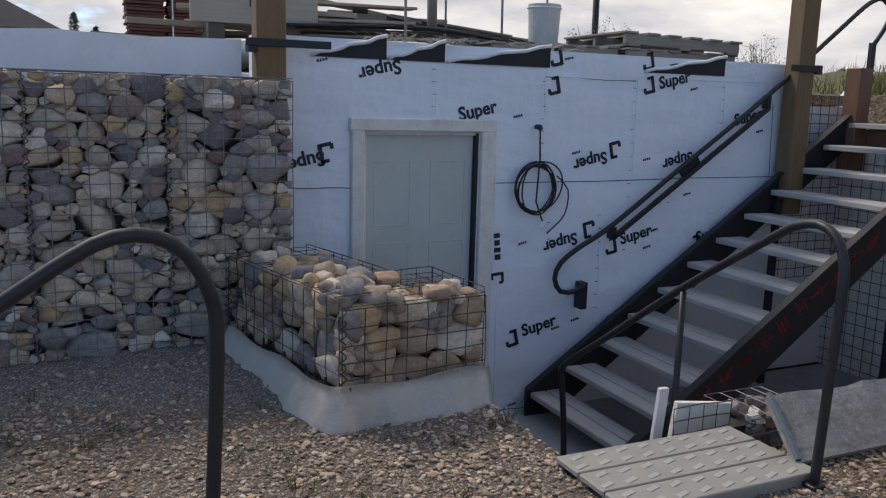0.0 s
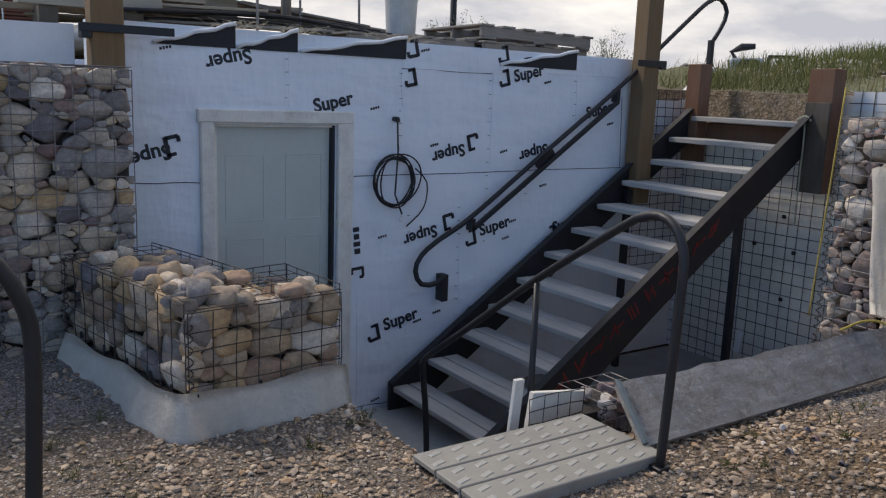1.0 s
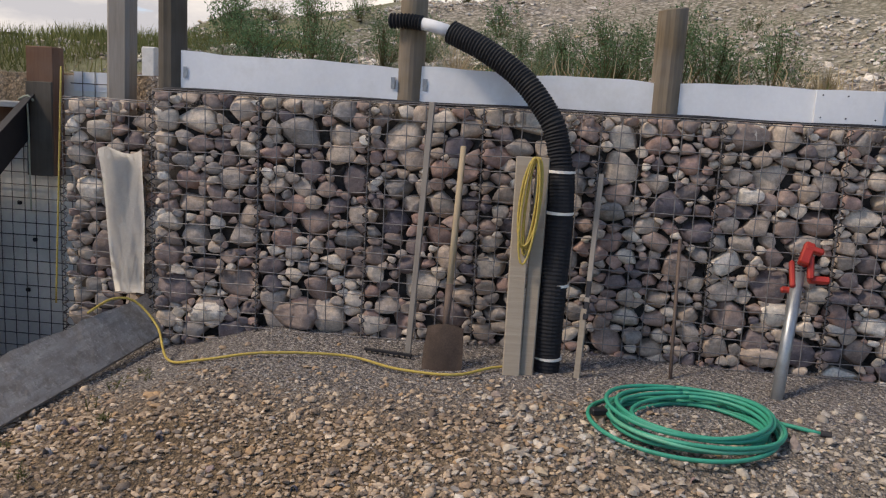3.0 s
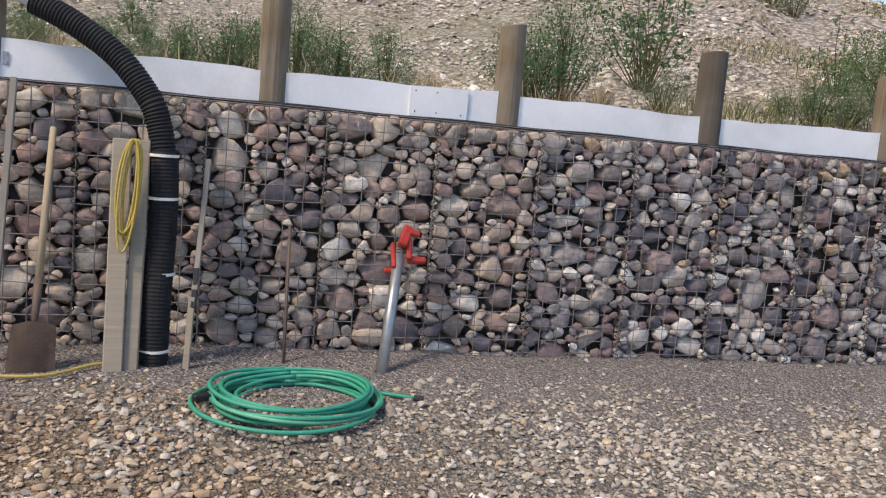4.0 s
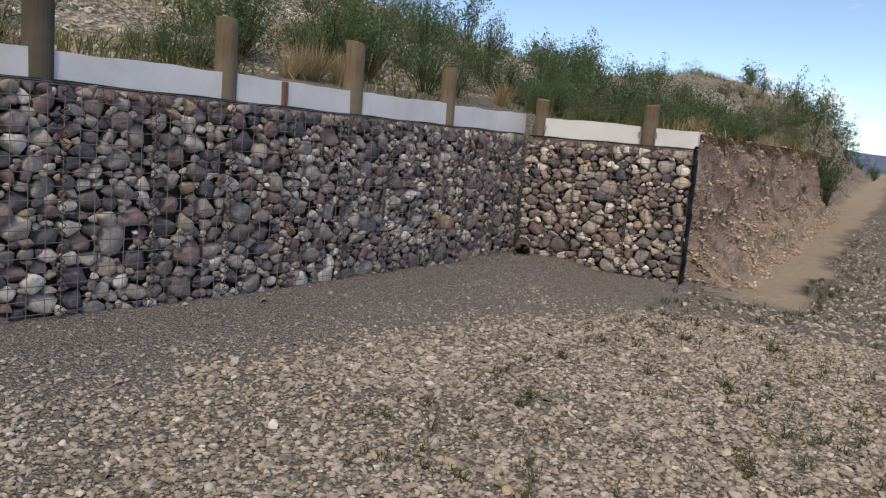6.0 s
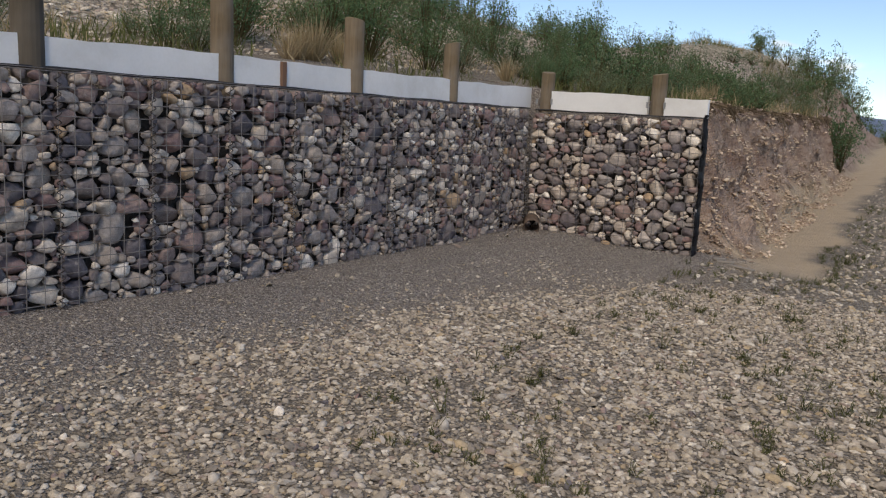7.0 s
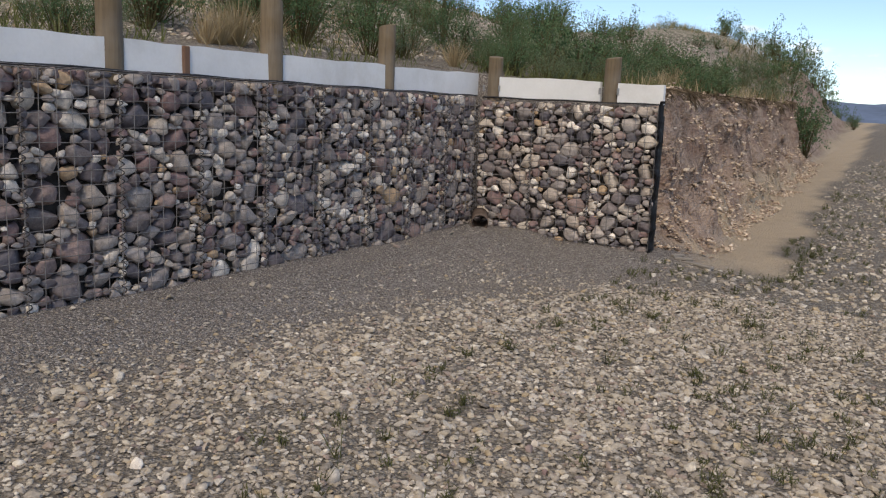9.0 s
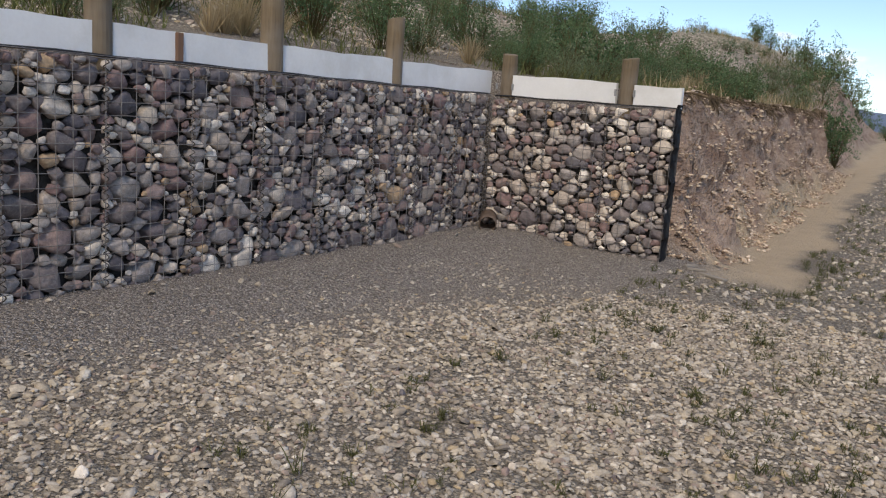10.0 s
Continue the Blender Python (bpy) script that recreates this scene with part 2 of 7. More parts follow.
M_FOAM = plain_material("white_foam", (0.78, 0.79, 0.80), 0.75, 0.0, 0.05, 5, 0.002, dirt=(0.62, 0.61, 0.58))
M_INK = plain_material("black_print", (0.02, 0.022, 0.03), 0.6, 0.0, 0.2, 20)
M_MEMBRANE = plain_material("black_membrane", (0.016, 0.017, 0.022), 0.7, 0.0, 0.3, 9)
M_DOOR = plain_material("grey_green_door", (0.53, 0.56, 0.52), 0.5, 0.0, 0.06, 3, 0.0008)
M_TRIM = plain_material("peeling_trim", (0.76, 0.73, 0.67), 0.75, 0.0, 0.12, 9, 0.004, dirt=(0.42, 0.36, 0.28))
M_CONCRETE = plain_material("concrete", (0.33, 0.33, 0.32), 0.85, 0.0, 0.15, 4, 0.004, dirt=(0.22, 0.21, 0.20))
M_ICF = plain_material("cream_panel", (0.80, 0.77, 0.69), 0.8, 0.0, 0.1, 5, 0.003, dirt=(0.55, 0.51, 0.44))
M_CLOTH = plain_material("white_fabric", (0.83, 0.79, 0.72), 0.85, 0.0, 0.08, 5, 0.008, dirt=(0.50, 0.46, 0.40))


def wrap_material():
    m = Mat("house_wrap", 0.48)
    v = m.vec()
    fold = m.noise(m.vec((1.2, 1, 3.0)), 1.6, 3, 0.5)
    crease = m.noise(m.vec((5.0, 1, 2.0)), 1.3, 3, 0.55)
    fine = m.noise(v, 60, 3)
    c = m.mix(m.ramp(fold, [(0.3, 0.0), (0.75, 1.0)]), (0.76, 0.815, 0.885), (0.83, 0.87, 0.92))
    c = m.mix(m.ramp(m.noise(v, 3.0, 6, 0.7), [(0.6, 0.0), (0.8, 0.25)]), c, (0.48, 0.49, 0.48))
    m.color(c)
    h = m.math("ADD", m.math("MULTIPLY", fold, 1.0), m.math("ADD", m.math("MULTIPLY", crease, 0.5), m.math("MULTIPLY", fine, 0.03)))
    m.bump(h, 0.04, 0.75)
    return m.m


M_WRAP = wrap_material()

# ---- mesh tools ----


def mesh_object(name, verts, faces, material, parent=None, label="", smooth=False):
    me = bpy.data.meshes.new(name)
    me.from_pydata([tuple(v) for v in verts], [], [tuple(f) for f in faces])
    me.materials.append(material)
    if smooth:
        me.polygons.foreach_set("use_smooth", [True] * len(me.polygons))
    ob = new(name, me)
    if parent:
        ob.parent = parent
    if label:
        tagged(ob, label)
    return ob


def part(name, bm, material, parent=None, label="", smooth=False):
    """Link a bmesh as one mesh object under a thing or under a part."""
    me = bpy.data.meshes.new(name)
    bm.to_mesh(me)
    bm.free()
    me.materials.append(material)
    if smooth:
        me.polygons.foreach_set("use_smooth", [True] * len(me.polygons))
    ob = new(name, me)
    if parent:
        ob.parent = parent
    if label:
        tagged(ob, label)
    return ob


def thing(name, label, category, m=None, group="", kind=""):
    ob = new(name)
    ob.empty_display_size = 0.1
    if m is not None:
        ob.matrix_basis = m
    return tagged(ob, label, category, group, kind)


def box(bm, c, s, rot=(0, 0, 0), bevel=0.0, seg=1):
    """A box of size s about c, its edges bevelled."""
    m = pose(*c, *rot) @ Matrix.Diagonal((*s, 1))
    r = bmesh.ops.create_cube(bm, size=1.0, matrix=m)
    if bevel:
        edges = list({e for v in r["verts"] for e in v.link_edges})
        bmesh.ops.bevel(bm, geom=edges, offset=bevel, segments=seg, affect="EDGES", profile=0.7)
    return bm


def boxes(items, bevel=0.0):
    bm = bmesh.new()
    for it in items:
        box(bm, *it, bevel=bevel) if len(it) == 3 else box(bm, it[0], it[1], bevel=bevel)
    return bm


def tube(bm, pts, radius, sides=10, cap=True):
    """A round bar along a line of points; radius may be a list."""
    pts = [Vector(p) for p in pts]
    n = len(pts)
    rad = radius if isinstance(radius, (list, tuple)) else [radius] * n
    t0 = (pts[1] - pts[0]).normalized()
    ref = Vector((0, 0, 1)) if abs(t0.z) < 0.9 else Vector((1, 0, 0))
    u = t0.cross(ref).normalized()
    rings = []
    for i, p in enumerate(pts):
        t = (pts[min(i + 1, n - 1)] - pts[max(i - 1, 0)]).normalized()
        u = (u - t * u.dot(t)).normalized()
        w = t.cross(u)
        rings.append([bm.verts.new(p + rad[i] * (math.cos(a) * u + math.sin(a) * w)) for a in (2 * math.pi * k / sides for k in range(sides))])
    for a, b in zip(rings, rings[1:]):
        for k in range(sides):
            bm.faces.new((a[k], a[(k + 1) % sides], b[(k + 1) % sides], b[k]))
    if cap:
        bm.faces.new(list(reversed(rings[0])))
        bm.faces.new(rings[-1])
    return bm


def curve_points(pts, step=0.05):
    """Catmull-Rom points through pts."""
    pts = [Vector(p) for p in pts]
    ext = [2 * pts[0] - pts[1]] + pts + [2 * pts[-1] - pts[-2]]
    out = []
    for i in range(1, len(ext) - 2):
        p0, p1, p2, p3 = ext[i - 1:i + 3]
        k = max(2, int((p2 - p1).length / step))
        for j in range(k):
            t = j / k
            out.append(0.5 * (2 * p1 + (p2 - p0) * t + (2 * p0 - 5 * p1 + 4 * p2 - p3) * t * t + (3 * p1 - p0 - 3 * p2 + p3) * t ** 3))
    out.append(pts[-1])
    return out


def smooth_step(a, b, x):
    t = np.clip((x - a) / (b - a), 0, 1)
    return t * t * (3 - 2 * t)


def value_noise(x, y, scale, seed=0):
    """Smooth noise on arrays, about -1 to 1."""
    rs = np.random.RandomState(seed)
    tab = rs.uniform(-1, 1, (256, 256))
    u, v = x / scale, y / scale
    i, j = np.floor(u).astype(int), np.floor(v).astype(int)
    f, g = u - i, v - j
    f, g = f * f * (3 - 2 * f), g * g * (3 - 2 * g)
    i0, i1, j0, j1 = i % 256, (i + 1) % 256, j % 256, (j + 1) % 256
    return (tab[i0, j0] * (1 - f) + tab[i1, j0] * f) * (1 - g) + (tab[i0, j1] * (1 - f) + tab[i1, j1] * f) * g


# ---- the ground ----
WALL_X, WALL_Y, END_Y, END_X = 5.12, 5.05, -8.57, 3.28
PIT_Z, UP_Z = -0.82, 1.5


def path_edge(y):
    """The side of the dirt track next to the bank."""
    return np.interp(y, [-70, -52, -25, -16.9, -12.9, -9.5, -8.6], [7.4, 5.8, 3.95, 3.5, 3.25, 2.95, 2.95])


def bank_line(y):
    """The foot of the cut bank."""
    toe = np.interp(y, [-70, -52, -26, -20, -15, -10.3, -9], [8.0, 6.4, 4.2, 3.78, 3.45, 3.08, 3.02])
    return toe + 0.10 * value_noise(y, y * 0, 0.9, 21)


def crest_line(y):
    """The upper edge of the cut bank."""
    c = np.interp(y, [-70, -52, -27, -20.5, -15, -10.3, -9], [11.0, 8.5, 5.4, 4.25, 4.05, 3.88, 3.62])
    return c + 0.17 * value_noise(y, y * 0 + 4, 1.3, 22) + 0.10 * value_noise(y, y * 0 + 8, 0.42, 23)


RIDGE = [(19.4, 6.9, 0.86), (19.1, 4.8, 1.56), (19.6, 2.6, 1.93), (20.6, -3.2, 2.77), (18.9, -8.9, 3.71), (17.4, -13.3, 3.53), (16.6, -15.7, 3.24), (15.9, -17.1, 2.36), (14.9, -19.8, 2.38), (13.3, -22.1, 1.96), (12.2, -26.0, 1.95), (11.4, -29.5, 2.53), (10.2, -31.0, 2.46), (8.8, -32.4, 1.85), (6.1, -38.0, 1.33), (4.9, -39.2, 0.42)]


def hill(x, y):
    """The gravel hill behind the walls: a long uneven ridge."""
    h = 0 * x
    for (ax, ay, ha), (bx, by, hb) in zip(RIDGE, RIDGE[1:]):
        t = np.clip(((x - ax) * (bx - ax) + (y - ay) * (by - ay)) / ((bx - ax) ** 2 + (by - ay) ** 2), 0, 1)
        d2 = (x - ax - t * (bx - ax)) ** 2 + (y - ay - t * (by - ay)) ** 2
        top = ha + (hb - ha) * t
        h = np.maximum(h, top * np.exp(-d2 / (18 + 11 * top)))
    h = h * smooth_step(8.2, 6.2, y)
    near = smooth_step(5.6, 9.0, x) * smooth_step(8.2, 6.2, y)
    lumps = 0.16 * value_noise(x, y, 2.3, 5) + 0.09 * value_noise(x, y, 0.8, 6) + smooth_step(1.0, 3.0, h) * (0.20 * value_noise(x, y, 4.2, 17) + 0.10 * value_noise(x, y, 1.4, 18))
    return h + near * (0.25 + lumps)


def ground_height(x, y):
    x, y = np.asarray(x, float), np.asarray(y, float)
    north = smooth_step(-3.6, -1.4, y)
    yard = (0.145 + 0.045 * north) * smooth_step(4.1 - 1.2 * north, 4.9 - 0.5 * north, x) * (1 - 0.86 * smooth_step(1.4, 2.15, y)) * (y < 2.42) + 0.12 * smooth_step(-7.2, -8.4, y) * smooth_step(1.6, 3.4, x) * (y > -9.2)
    yard = np.minimum(yard, 0.19) + 0.05 * smooth_step(3.6, 4.5, y)
    yard = yard + 0.018 * value_noise(x, y, 1.1, 1) + 0.009 * value_noise(x, y, 0.35, 2)
    yard = yard + 0.04 * np.clip(-11.5 - y, 0, 34)
    far = np.hypot(x, y)
    up = UP_Z + 0.03 * value_noise(x, y, 1.5, 3) + hill(x, y) + 0.009 * np.clip(far - 14, 0, 160) * smooth_step(-6, 8, y)
    z = yard
    z = np.where(y > 5.25, up, z)
    z = np.where((x > 5.34) & (y > -8.72), up, z)
    toe, crest = bank_line(y), crest_line(y)
    wide = 0.27 + 1.2 * smooth_step(-20.5, -27, y)
    x0 = x
    x = x + 0.07 * value_noise(x, y, 0.6, 31)
    foot = np.clip((x - toe) / np.maximum(crest - 0.08 - toe, 0.1), 0, 1)
    rough = value_noise(x, y, 0.55, 8) * 0.13 + value_noise(x, y, 0.19, 9) * 0.07
    talus = np.clip(0.60 * foot ** 1.1 + rough * smooth_step(0.02, 0.25, foot), 0, 1)
    lip = smooth_step(-wide, 0.07, x - crest + 0.08 * value_noise(x, y, 0.27, 19))
    x = x0
    rise = np.maximum(talus * (1 - lip) + lip, 0) * np.maximum(smooth_step(-8.9, -9.45, y), smooth_step(3.35, 3.65, x))
    fade = 1 - 0.35 * smooth_step(-34, -60, y)
    zb = yard * (1 - rise) + rise * np.maximum(up * fade, yard)
    z = np.where(y <= -8.9, zb, z)
    pit = (x > 2.37) & (x < 6.8) & (y > 2.42) & (y < 5.25) | (x > 1.95) & (x <= 2.37) & (y > 3.85) & (y < 5.25)
    z = np.where(pit, PIT_Z - 0.06, z)
    return z


def ground_lines(fine_lo, fine_hi, step, marks):
    c = list(np.arange(fine_lo, fine_hi, step))
    for sgn, start in ((-1, fine_lo), (1, fine_hi)):
        p, d = start, step
        while abs(p) < 3500:
            d *= 1.16
            p += sgn * d
            c.append(p)
    c += marks
    c = sorted(c)
    out = [c[0]]
    for v in c[1:]:
        if v - out[-1] > 0.012:
            out.append(v)
    return np.array(out)


gx = ground_lines(-1.5, 9.0, 0.11, [1.94, 1.96, 2.36, 2.38, 5.33, 5.35, 6.79, 6.81] + list(np.arange(3.17, 4.5, 0.045)))
gy = ground_lines(-15.0, 6.0, 0.11, list(np.arange(-22.0, -9.0, 0.085)) + [2.41, 2.43, 3.84, 3.86, 5.24, 5.26, -8.73, -8.71, -8.91, -8.89])
GX, GY = np.meshgrid(gx, gy, indexing="ij")
GZ = ground_height(GX, GY)
nx, ny = GX.shape
idx = np.arange(nx * ny).reshape(nx, ny)
quads = np.stack([idx[:-1, :-1], idx[1:, :-1], idx[1:, 1:], idx[:-1, 1:]], -1).reshape(-1, 4)
ground_me = bpy.data.meshes.new("ground")
ground_me.vertices.add(nx * ny)
GP = np.stack([GX, GY, GZ], -1)
# ledges, lumps and hollows on the cut face of the bank
for i_, j_ in np.argwhere((GY < -8.95) & (GY > -24) & (GX > bank_line(GY) - 0.25) & (GX < crest_line(GY) + 0.10)):
    p_ = Vector(GP[i_, j_])
    k_ = min(1.0, 0.25 + p_.z)
    big_ = noise.noise(Vector((p_.x * 1.2, p_.y * 1.7, p_.z * 3.4)))
    mid_ = noise.noise(Vector((p_.x * 4, p_.y * 4.5, p_.z * 9)))
    fin_ = noise.noise(Vector((p_.x * 11, p_.y * 10, p_.z * 16)))
    GP[i_, j_, 0] += k_ * (0.12 * big_ + 0.11 * mid_ + 0.09 * fin_)
    GP[i_, j_, 2] += k_ * (0.07 * mid_ + 0.045 * fin_)
ground_me.vertices.foreach_set("co", GP.reshape(-1))
ground_me.loops.add(quads.size)
ground_me.loops.foreach_set("vertex_index", quads.reshape(-1))
ground_me.polygons.add(len(quads))
ground_me.polygons.foreach_set("loop_start", np.arange(0, quads.size, 4))
ground_me.polygons.foreach_set("loop_total", np.full(len(quads), 4))
ground_me.polygons.foreach_set("use_smooth", np.ones(len(quads), bool))
ground_me.update()


def grit_zone(x, y):
    """Fine grey gravel laid along the foot of the walls."""
    e = 4.30 + 0.16 * value_noise(x, y, 0.6, 11) + 0.10 * value_noise(x, y, 0.2, 26) - 0.6 * smooth_step(-3.5, -7.5, y)
    a = smooth_step(-0.55, 0.30, x - e) * (x < 5.5) * (y > -9.0) * (y < 2.3)
    b = smooth_step(-0.35, 0.25, -7.25 + 0.25 * (x - 3.2) + 0.15 * value_noise(x, y, 0.5, 12) - y) * smooth_step(2.5, 3.2, x) * (x < 5.5) * (y > -9.0)
    c = smooth_step(-0.1, 0.1, y - 3.9 + 0.3 * (x - 0.5)) * (x < 1.7) * (y < 5) * 0.8
    return np.clip(np.maximum(np.maximum(a, b), c), 0, 1)


def soil_zone(x, y):
    """Bare brown soil with fine chips towards the door wall."""
    n = 0.5 * value_noise(x, y, 0.9, 24) + 0.25 * value_noise(x, y, 0.3, 25)
    return smooth_step(0.6, 2.2, y + n) * smooth_step(3.6, 2.9, x + n * 0.4) * (y < 5) * 0.9


def dirt_zone(x, y):
    n = 0.16 * value_noise(x, y, 0.8, 13) + 0.08 * value_noise(x, y, 0.25, 16)
    mid = path_edge(y) - 0.25
    path = smooth_step(0.52, 0.30, np.abs(x - mid + n)) * smooth_step(-8.35, -9.0, y)
    fan = smooth_step(0.85, 0.35, np.hypot((x - 2.7) / 0.75, (y + 9.1) / 1.25) + n) * (y < -7.9) * ((x < 3.2) | (y < -8.6))
    return np.clip(np.maximum(path, fan), 0, 1)


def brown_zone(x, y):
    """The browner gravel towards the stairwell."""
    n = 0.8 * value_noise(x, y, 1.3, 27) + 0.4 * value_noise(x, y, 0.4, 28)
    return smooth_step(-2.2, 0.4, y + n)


def bank_zone(x, y):
    return smooth_step(-0.4, 0.0, x - bank_line(y)) * smooth_step(0.25, 0.02, x - crest_line(y)) * smooth_step(-8.7, -9.0, y)


def grass_zone(x, y):
    far = smooth_step(5.2, 7.0, y) * 0.9 + smooth_step(40, 90, np.hypot(x, y))
    slope = 0.38 * smooth_step(6.5, 9, x) * smooth_step(-0.2, 0.5, value_noise(x, y, 3.5, 14) + 0.4 * value_noise(x, y, 1.0, 15))
    bank_top = 0.85 * smooth_step(6.7, 7.3, x) * smooth_step(2.6, 3.6, y)
    return np.clip(np.maximum(np.maximum(far, slope), bank_top), 0, 1)


for zone_name, fn in (("grit", grit_zone), ("soil", soil_zone), ("dirt", dirt_zone), ("bank", bank_zone), ("brown", brown_zone), ("scree", lambda x, y: smooth_step(6.2, 8.0, x) * smooth_step(8.0, 3.0, y)), ("grass", grass_zone)):
    at = ground_me.attributes.new(zone_name, "FLOAT", "POINT")
    at.data.foreach_set("value", fn(GX, GY).reshape(-1).astype(np.float32))


def ground_material():
    m = Mat("ground_cover", 0.95)
    v = m.world_vec()
    warp = m.noise(v, 3.0, 4)
    vo = m.voronoi(v, 34)
    vo2 = m.voronoi(v, 80)
    cells = m.ramp(vo.outputs["Color"], [(p, tuple(0.95 * k for k in c)) for p, c in PEBBLES], constant=True)
    # shade between pebbles painted in: cells lighter at the centre, dark at the rim
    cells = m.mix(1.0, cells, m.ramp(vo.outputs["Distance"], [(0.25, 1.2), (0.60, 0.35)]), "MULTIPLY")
    cells2 = m.ramp(vo2.outputs["Color"], [(0.2, (0.17, 0.145, 0.12)), (0.5, (0.36, 0.315, 0.27)), (0.8, (0.56, 0.50, 0.435))])
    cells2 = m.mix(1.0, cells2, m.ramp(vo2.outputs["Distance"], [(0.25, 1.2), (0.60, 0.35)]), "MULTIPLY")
    pebbly = m.mix(m.ramp(warp, [(0.4, 0.25), (0.65, 0.8)]), cells2, cells)
    soil = m.mix(m.noise(v, 25, 5), (0.17, 0.14, 0.11), (0.30, 0.255, 0.20))
    gravel = m.mix(m.ramp(m.noise(v, 9, 5, 0.7), [(0.33, 0.35), (0.52, 1.0)]), soil, pebbly)
    gr = m.voronoi(v, 120)
    grit = m.ramp(gr.outputs["Color"], [(0.2, (0.16, 0.138, 0.126)), (0.55, (0.32, 0.285, 0.262)), (0.85, (0.56, 0.515, 0.48))])
    # gap shade between the grit grains, multiplied into the colour
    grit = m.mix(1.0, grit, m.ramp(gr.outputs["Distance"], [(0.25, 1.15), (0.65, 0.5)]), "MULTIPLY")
    dirt = m.mix(m.noise(v, 4, 7, 0.65), (0.42, 0.33, 0.235), (0.59, 0.48, 0.35))
    grass = m.mix(m.noise(v, 1.8, 6, 0.7), (0.10, 0.12, 0.05), (0.25, 0.25, 0.12))
    loose = m.voronoi(v, 14)
    scree = m.ramp(loose.outputs["Color"], [(0.15, (0.27, 0.225, 0.19)), (0.5, (0.50, 0.43, 0.37)), (0.85, (0.68, 0.61, 0.54))])
    # the scree cells get painted shade at their rims as well
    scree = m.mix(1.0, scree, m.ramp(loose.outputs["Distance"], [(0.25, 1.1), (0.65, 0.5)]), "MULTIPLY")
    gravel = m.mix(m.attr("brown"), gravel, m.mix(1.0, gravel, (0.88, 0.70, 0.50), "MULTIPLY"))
    c = m.mix(m.attr("scree"), gravel, scree)
    c = m.mix(m.attr("grass"), c, grass)
    cut = m.mix(m.ramp(m.noise(v, 6, 9, 0.75), [(0.3, 0.0), (0.68, 1.0)]), (0.20, 0.135, 0.11), (0.58, 0.45, 0.365))
    cut = m.mix(m.ramp(m.noise(m.world_vec((1.2, 1.2, 2.6)), 1.4, 5, 0.65), [(0.47, 0.0), (0.62, 0.75)]), cut, (0.22, 0.135, 0.10))
    c = m.mix(m.attr("bank"), c, cut)
    brown = m.mix(m.ramp(vo2.outputs["Color"], [(0.3, 0.0), (0.7, 0.8)]), m.mix(m.noise(v, 6, 7, 0.7), (0.11, 0.085, 0.065), (0.23, 0.18, 0.135)), cells2)
    c = m.mix(m.attr("soil"), c, brown)
    c = m.mix(m.attr("dirt"), c, dirt)
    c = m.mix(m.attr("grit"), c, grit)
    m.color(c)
    h = m.math("ADD", m.math("MULTIPLY", vo.outputs["Distance"], -1.0), m.math("MULTIPLY", vo2.outputs["Distance"], -0.45))
    h = m.math("ADD", h, m.math("ADD", m.math("MULTIPLY", m.noise(v, 18, 6), 0.8), m.math("MULTIPLY", gr.outputs["Distance"], -0.35)))
    m.bump(h, 0.03, 0.9)
    return m.m


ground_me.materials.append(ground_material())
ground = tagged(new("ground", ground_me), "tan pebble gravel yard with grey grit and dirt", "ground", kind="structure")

# ---- gabions ----


def pack_stones(width, height, rng, radii, aspect=1.38):
    """Sites and reach of stones that fill a face: a power diagram round darts of falling size."""
    pts, rs = np.zeros((0, 2)), np.zeros(0)
    hh = height * aspect
    for r, tries in radii:
        for _ in range(int(tries * width * height)):
            p = np.array([rng.uniform(r * 0.6, width - r * 0.6), rng.uniform(r * 0.6, hh - r * 0.6)])
            rr = r * rng.uniform(0.85, 1.15)
            if len(rs) == 0 or np.all(((pts - p) ** 2).sum(1) > (0.9 * (rs + rr)) ** 2):
                pts, rs = np.vstack([pts, p]), np.append(rs, rr)
    ang = np.linspace(0, 2 * np.pi, 14, endpoint=False)
    d = np.stack([np.cos(ang), np.sin(ang)], 1)
    out = []
    for i, (p, r) in enumerate(zip(pts, rs)):
        dl = pts - p
        q = (dl ** 2).sum(1)
        near = (q > 0) & (q < 0.2)
        dl, q, w = dl[near], q[near], rs[near]
        proj = dl @ d.T
        with np.errstate(divide="ignore", invalid="ignore"):
            t = np.where(proj > 1e-6, ((q + r * r - w * w) / 2)[:, None] / proj, 9.0)
        reach = t.min(0) if len(t) else np.full(14, r)
        for k, (cx, cy) in enumerate(d):
            if cx > 1e-6:
                reach[k] = min(reach[k], (width - p[0]) / cx)
            if cx < -1e-6:
                reach[k] = min(reach[k], -p[0] / cx)
            if cy > 1e-6:
                reach[k] = min(reach[k], (hh - p[1]) / cy)
            if cy < -1e-6:
                reach[k] = min(reach[k], -p[1] / cy)
        st, sa = rng.uniform(1.0, 2.2), rng.uniform(-0.6, 0.6) + (np.pi / 2 if rng.rand() < 0.33 else 0)
        oval = 1 / np.sqrt((np.cos(ang - sa) / st ** 0.5) ** 2 + (np.sin(ang - sa) * st ** 0.5) ** 2)
        reach = np.clip(np.minimum(reach * 1.16, 2.05 * r * oval), 0.3 * r, 2.2 * r)
        f = np.fft.rfft(reach)
        f[6:] *= 0.7
        sm = np.fft.irfft(f, 14)
        reach = 0.5 * np.minimum(sm, reach * 1.08) + 0.5 * reach
        out.append((p[0], p[1] / aspect, reach * d[:, 0][:] ** 1, reach, r))
    return [(u, v, reach, r) for u, v, _, reach, r in out], ang, aspect


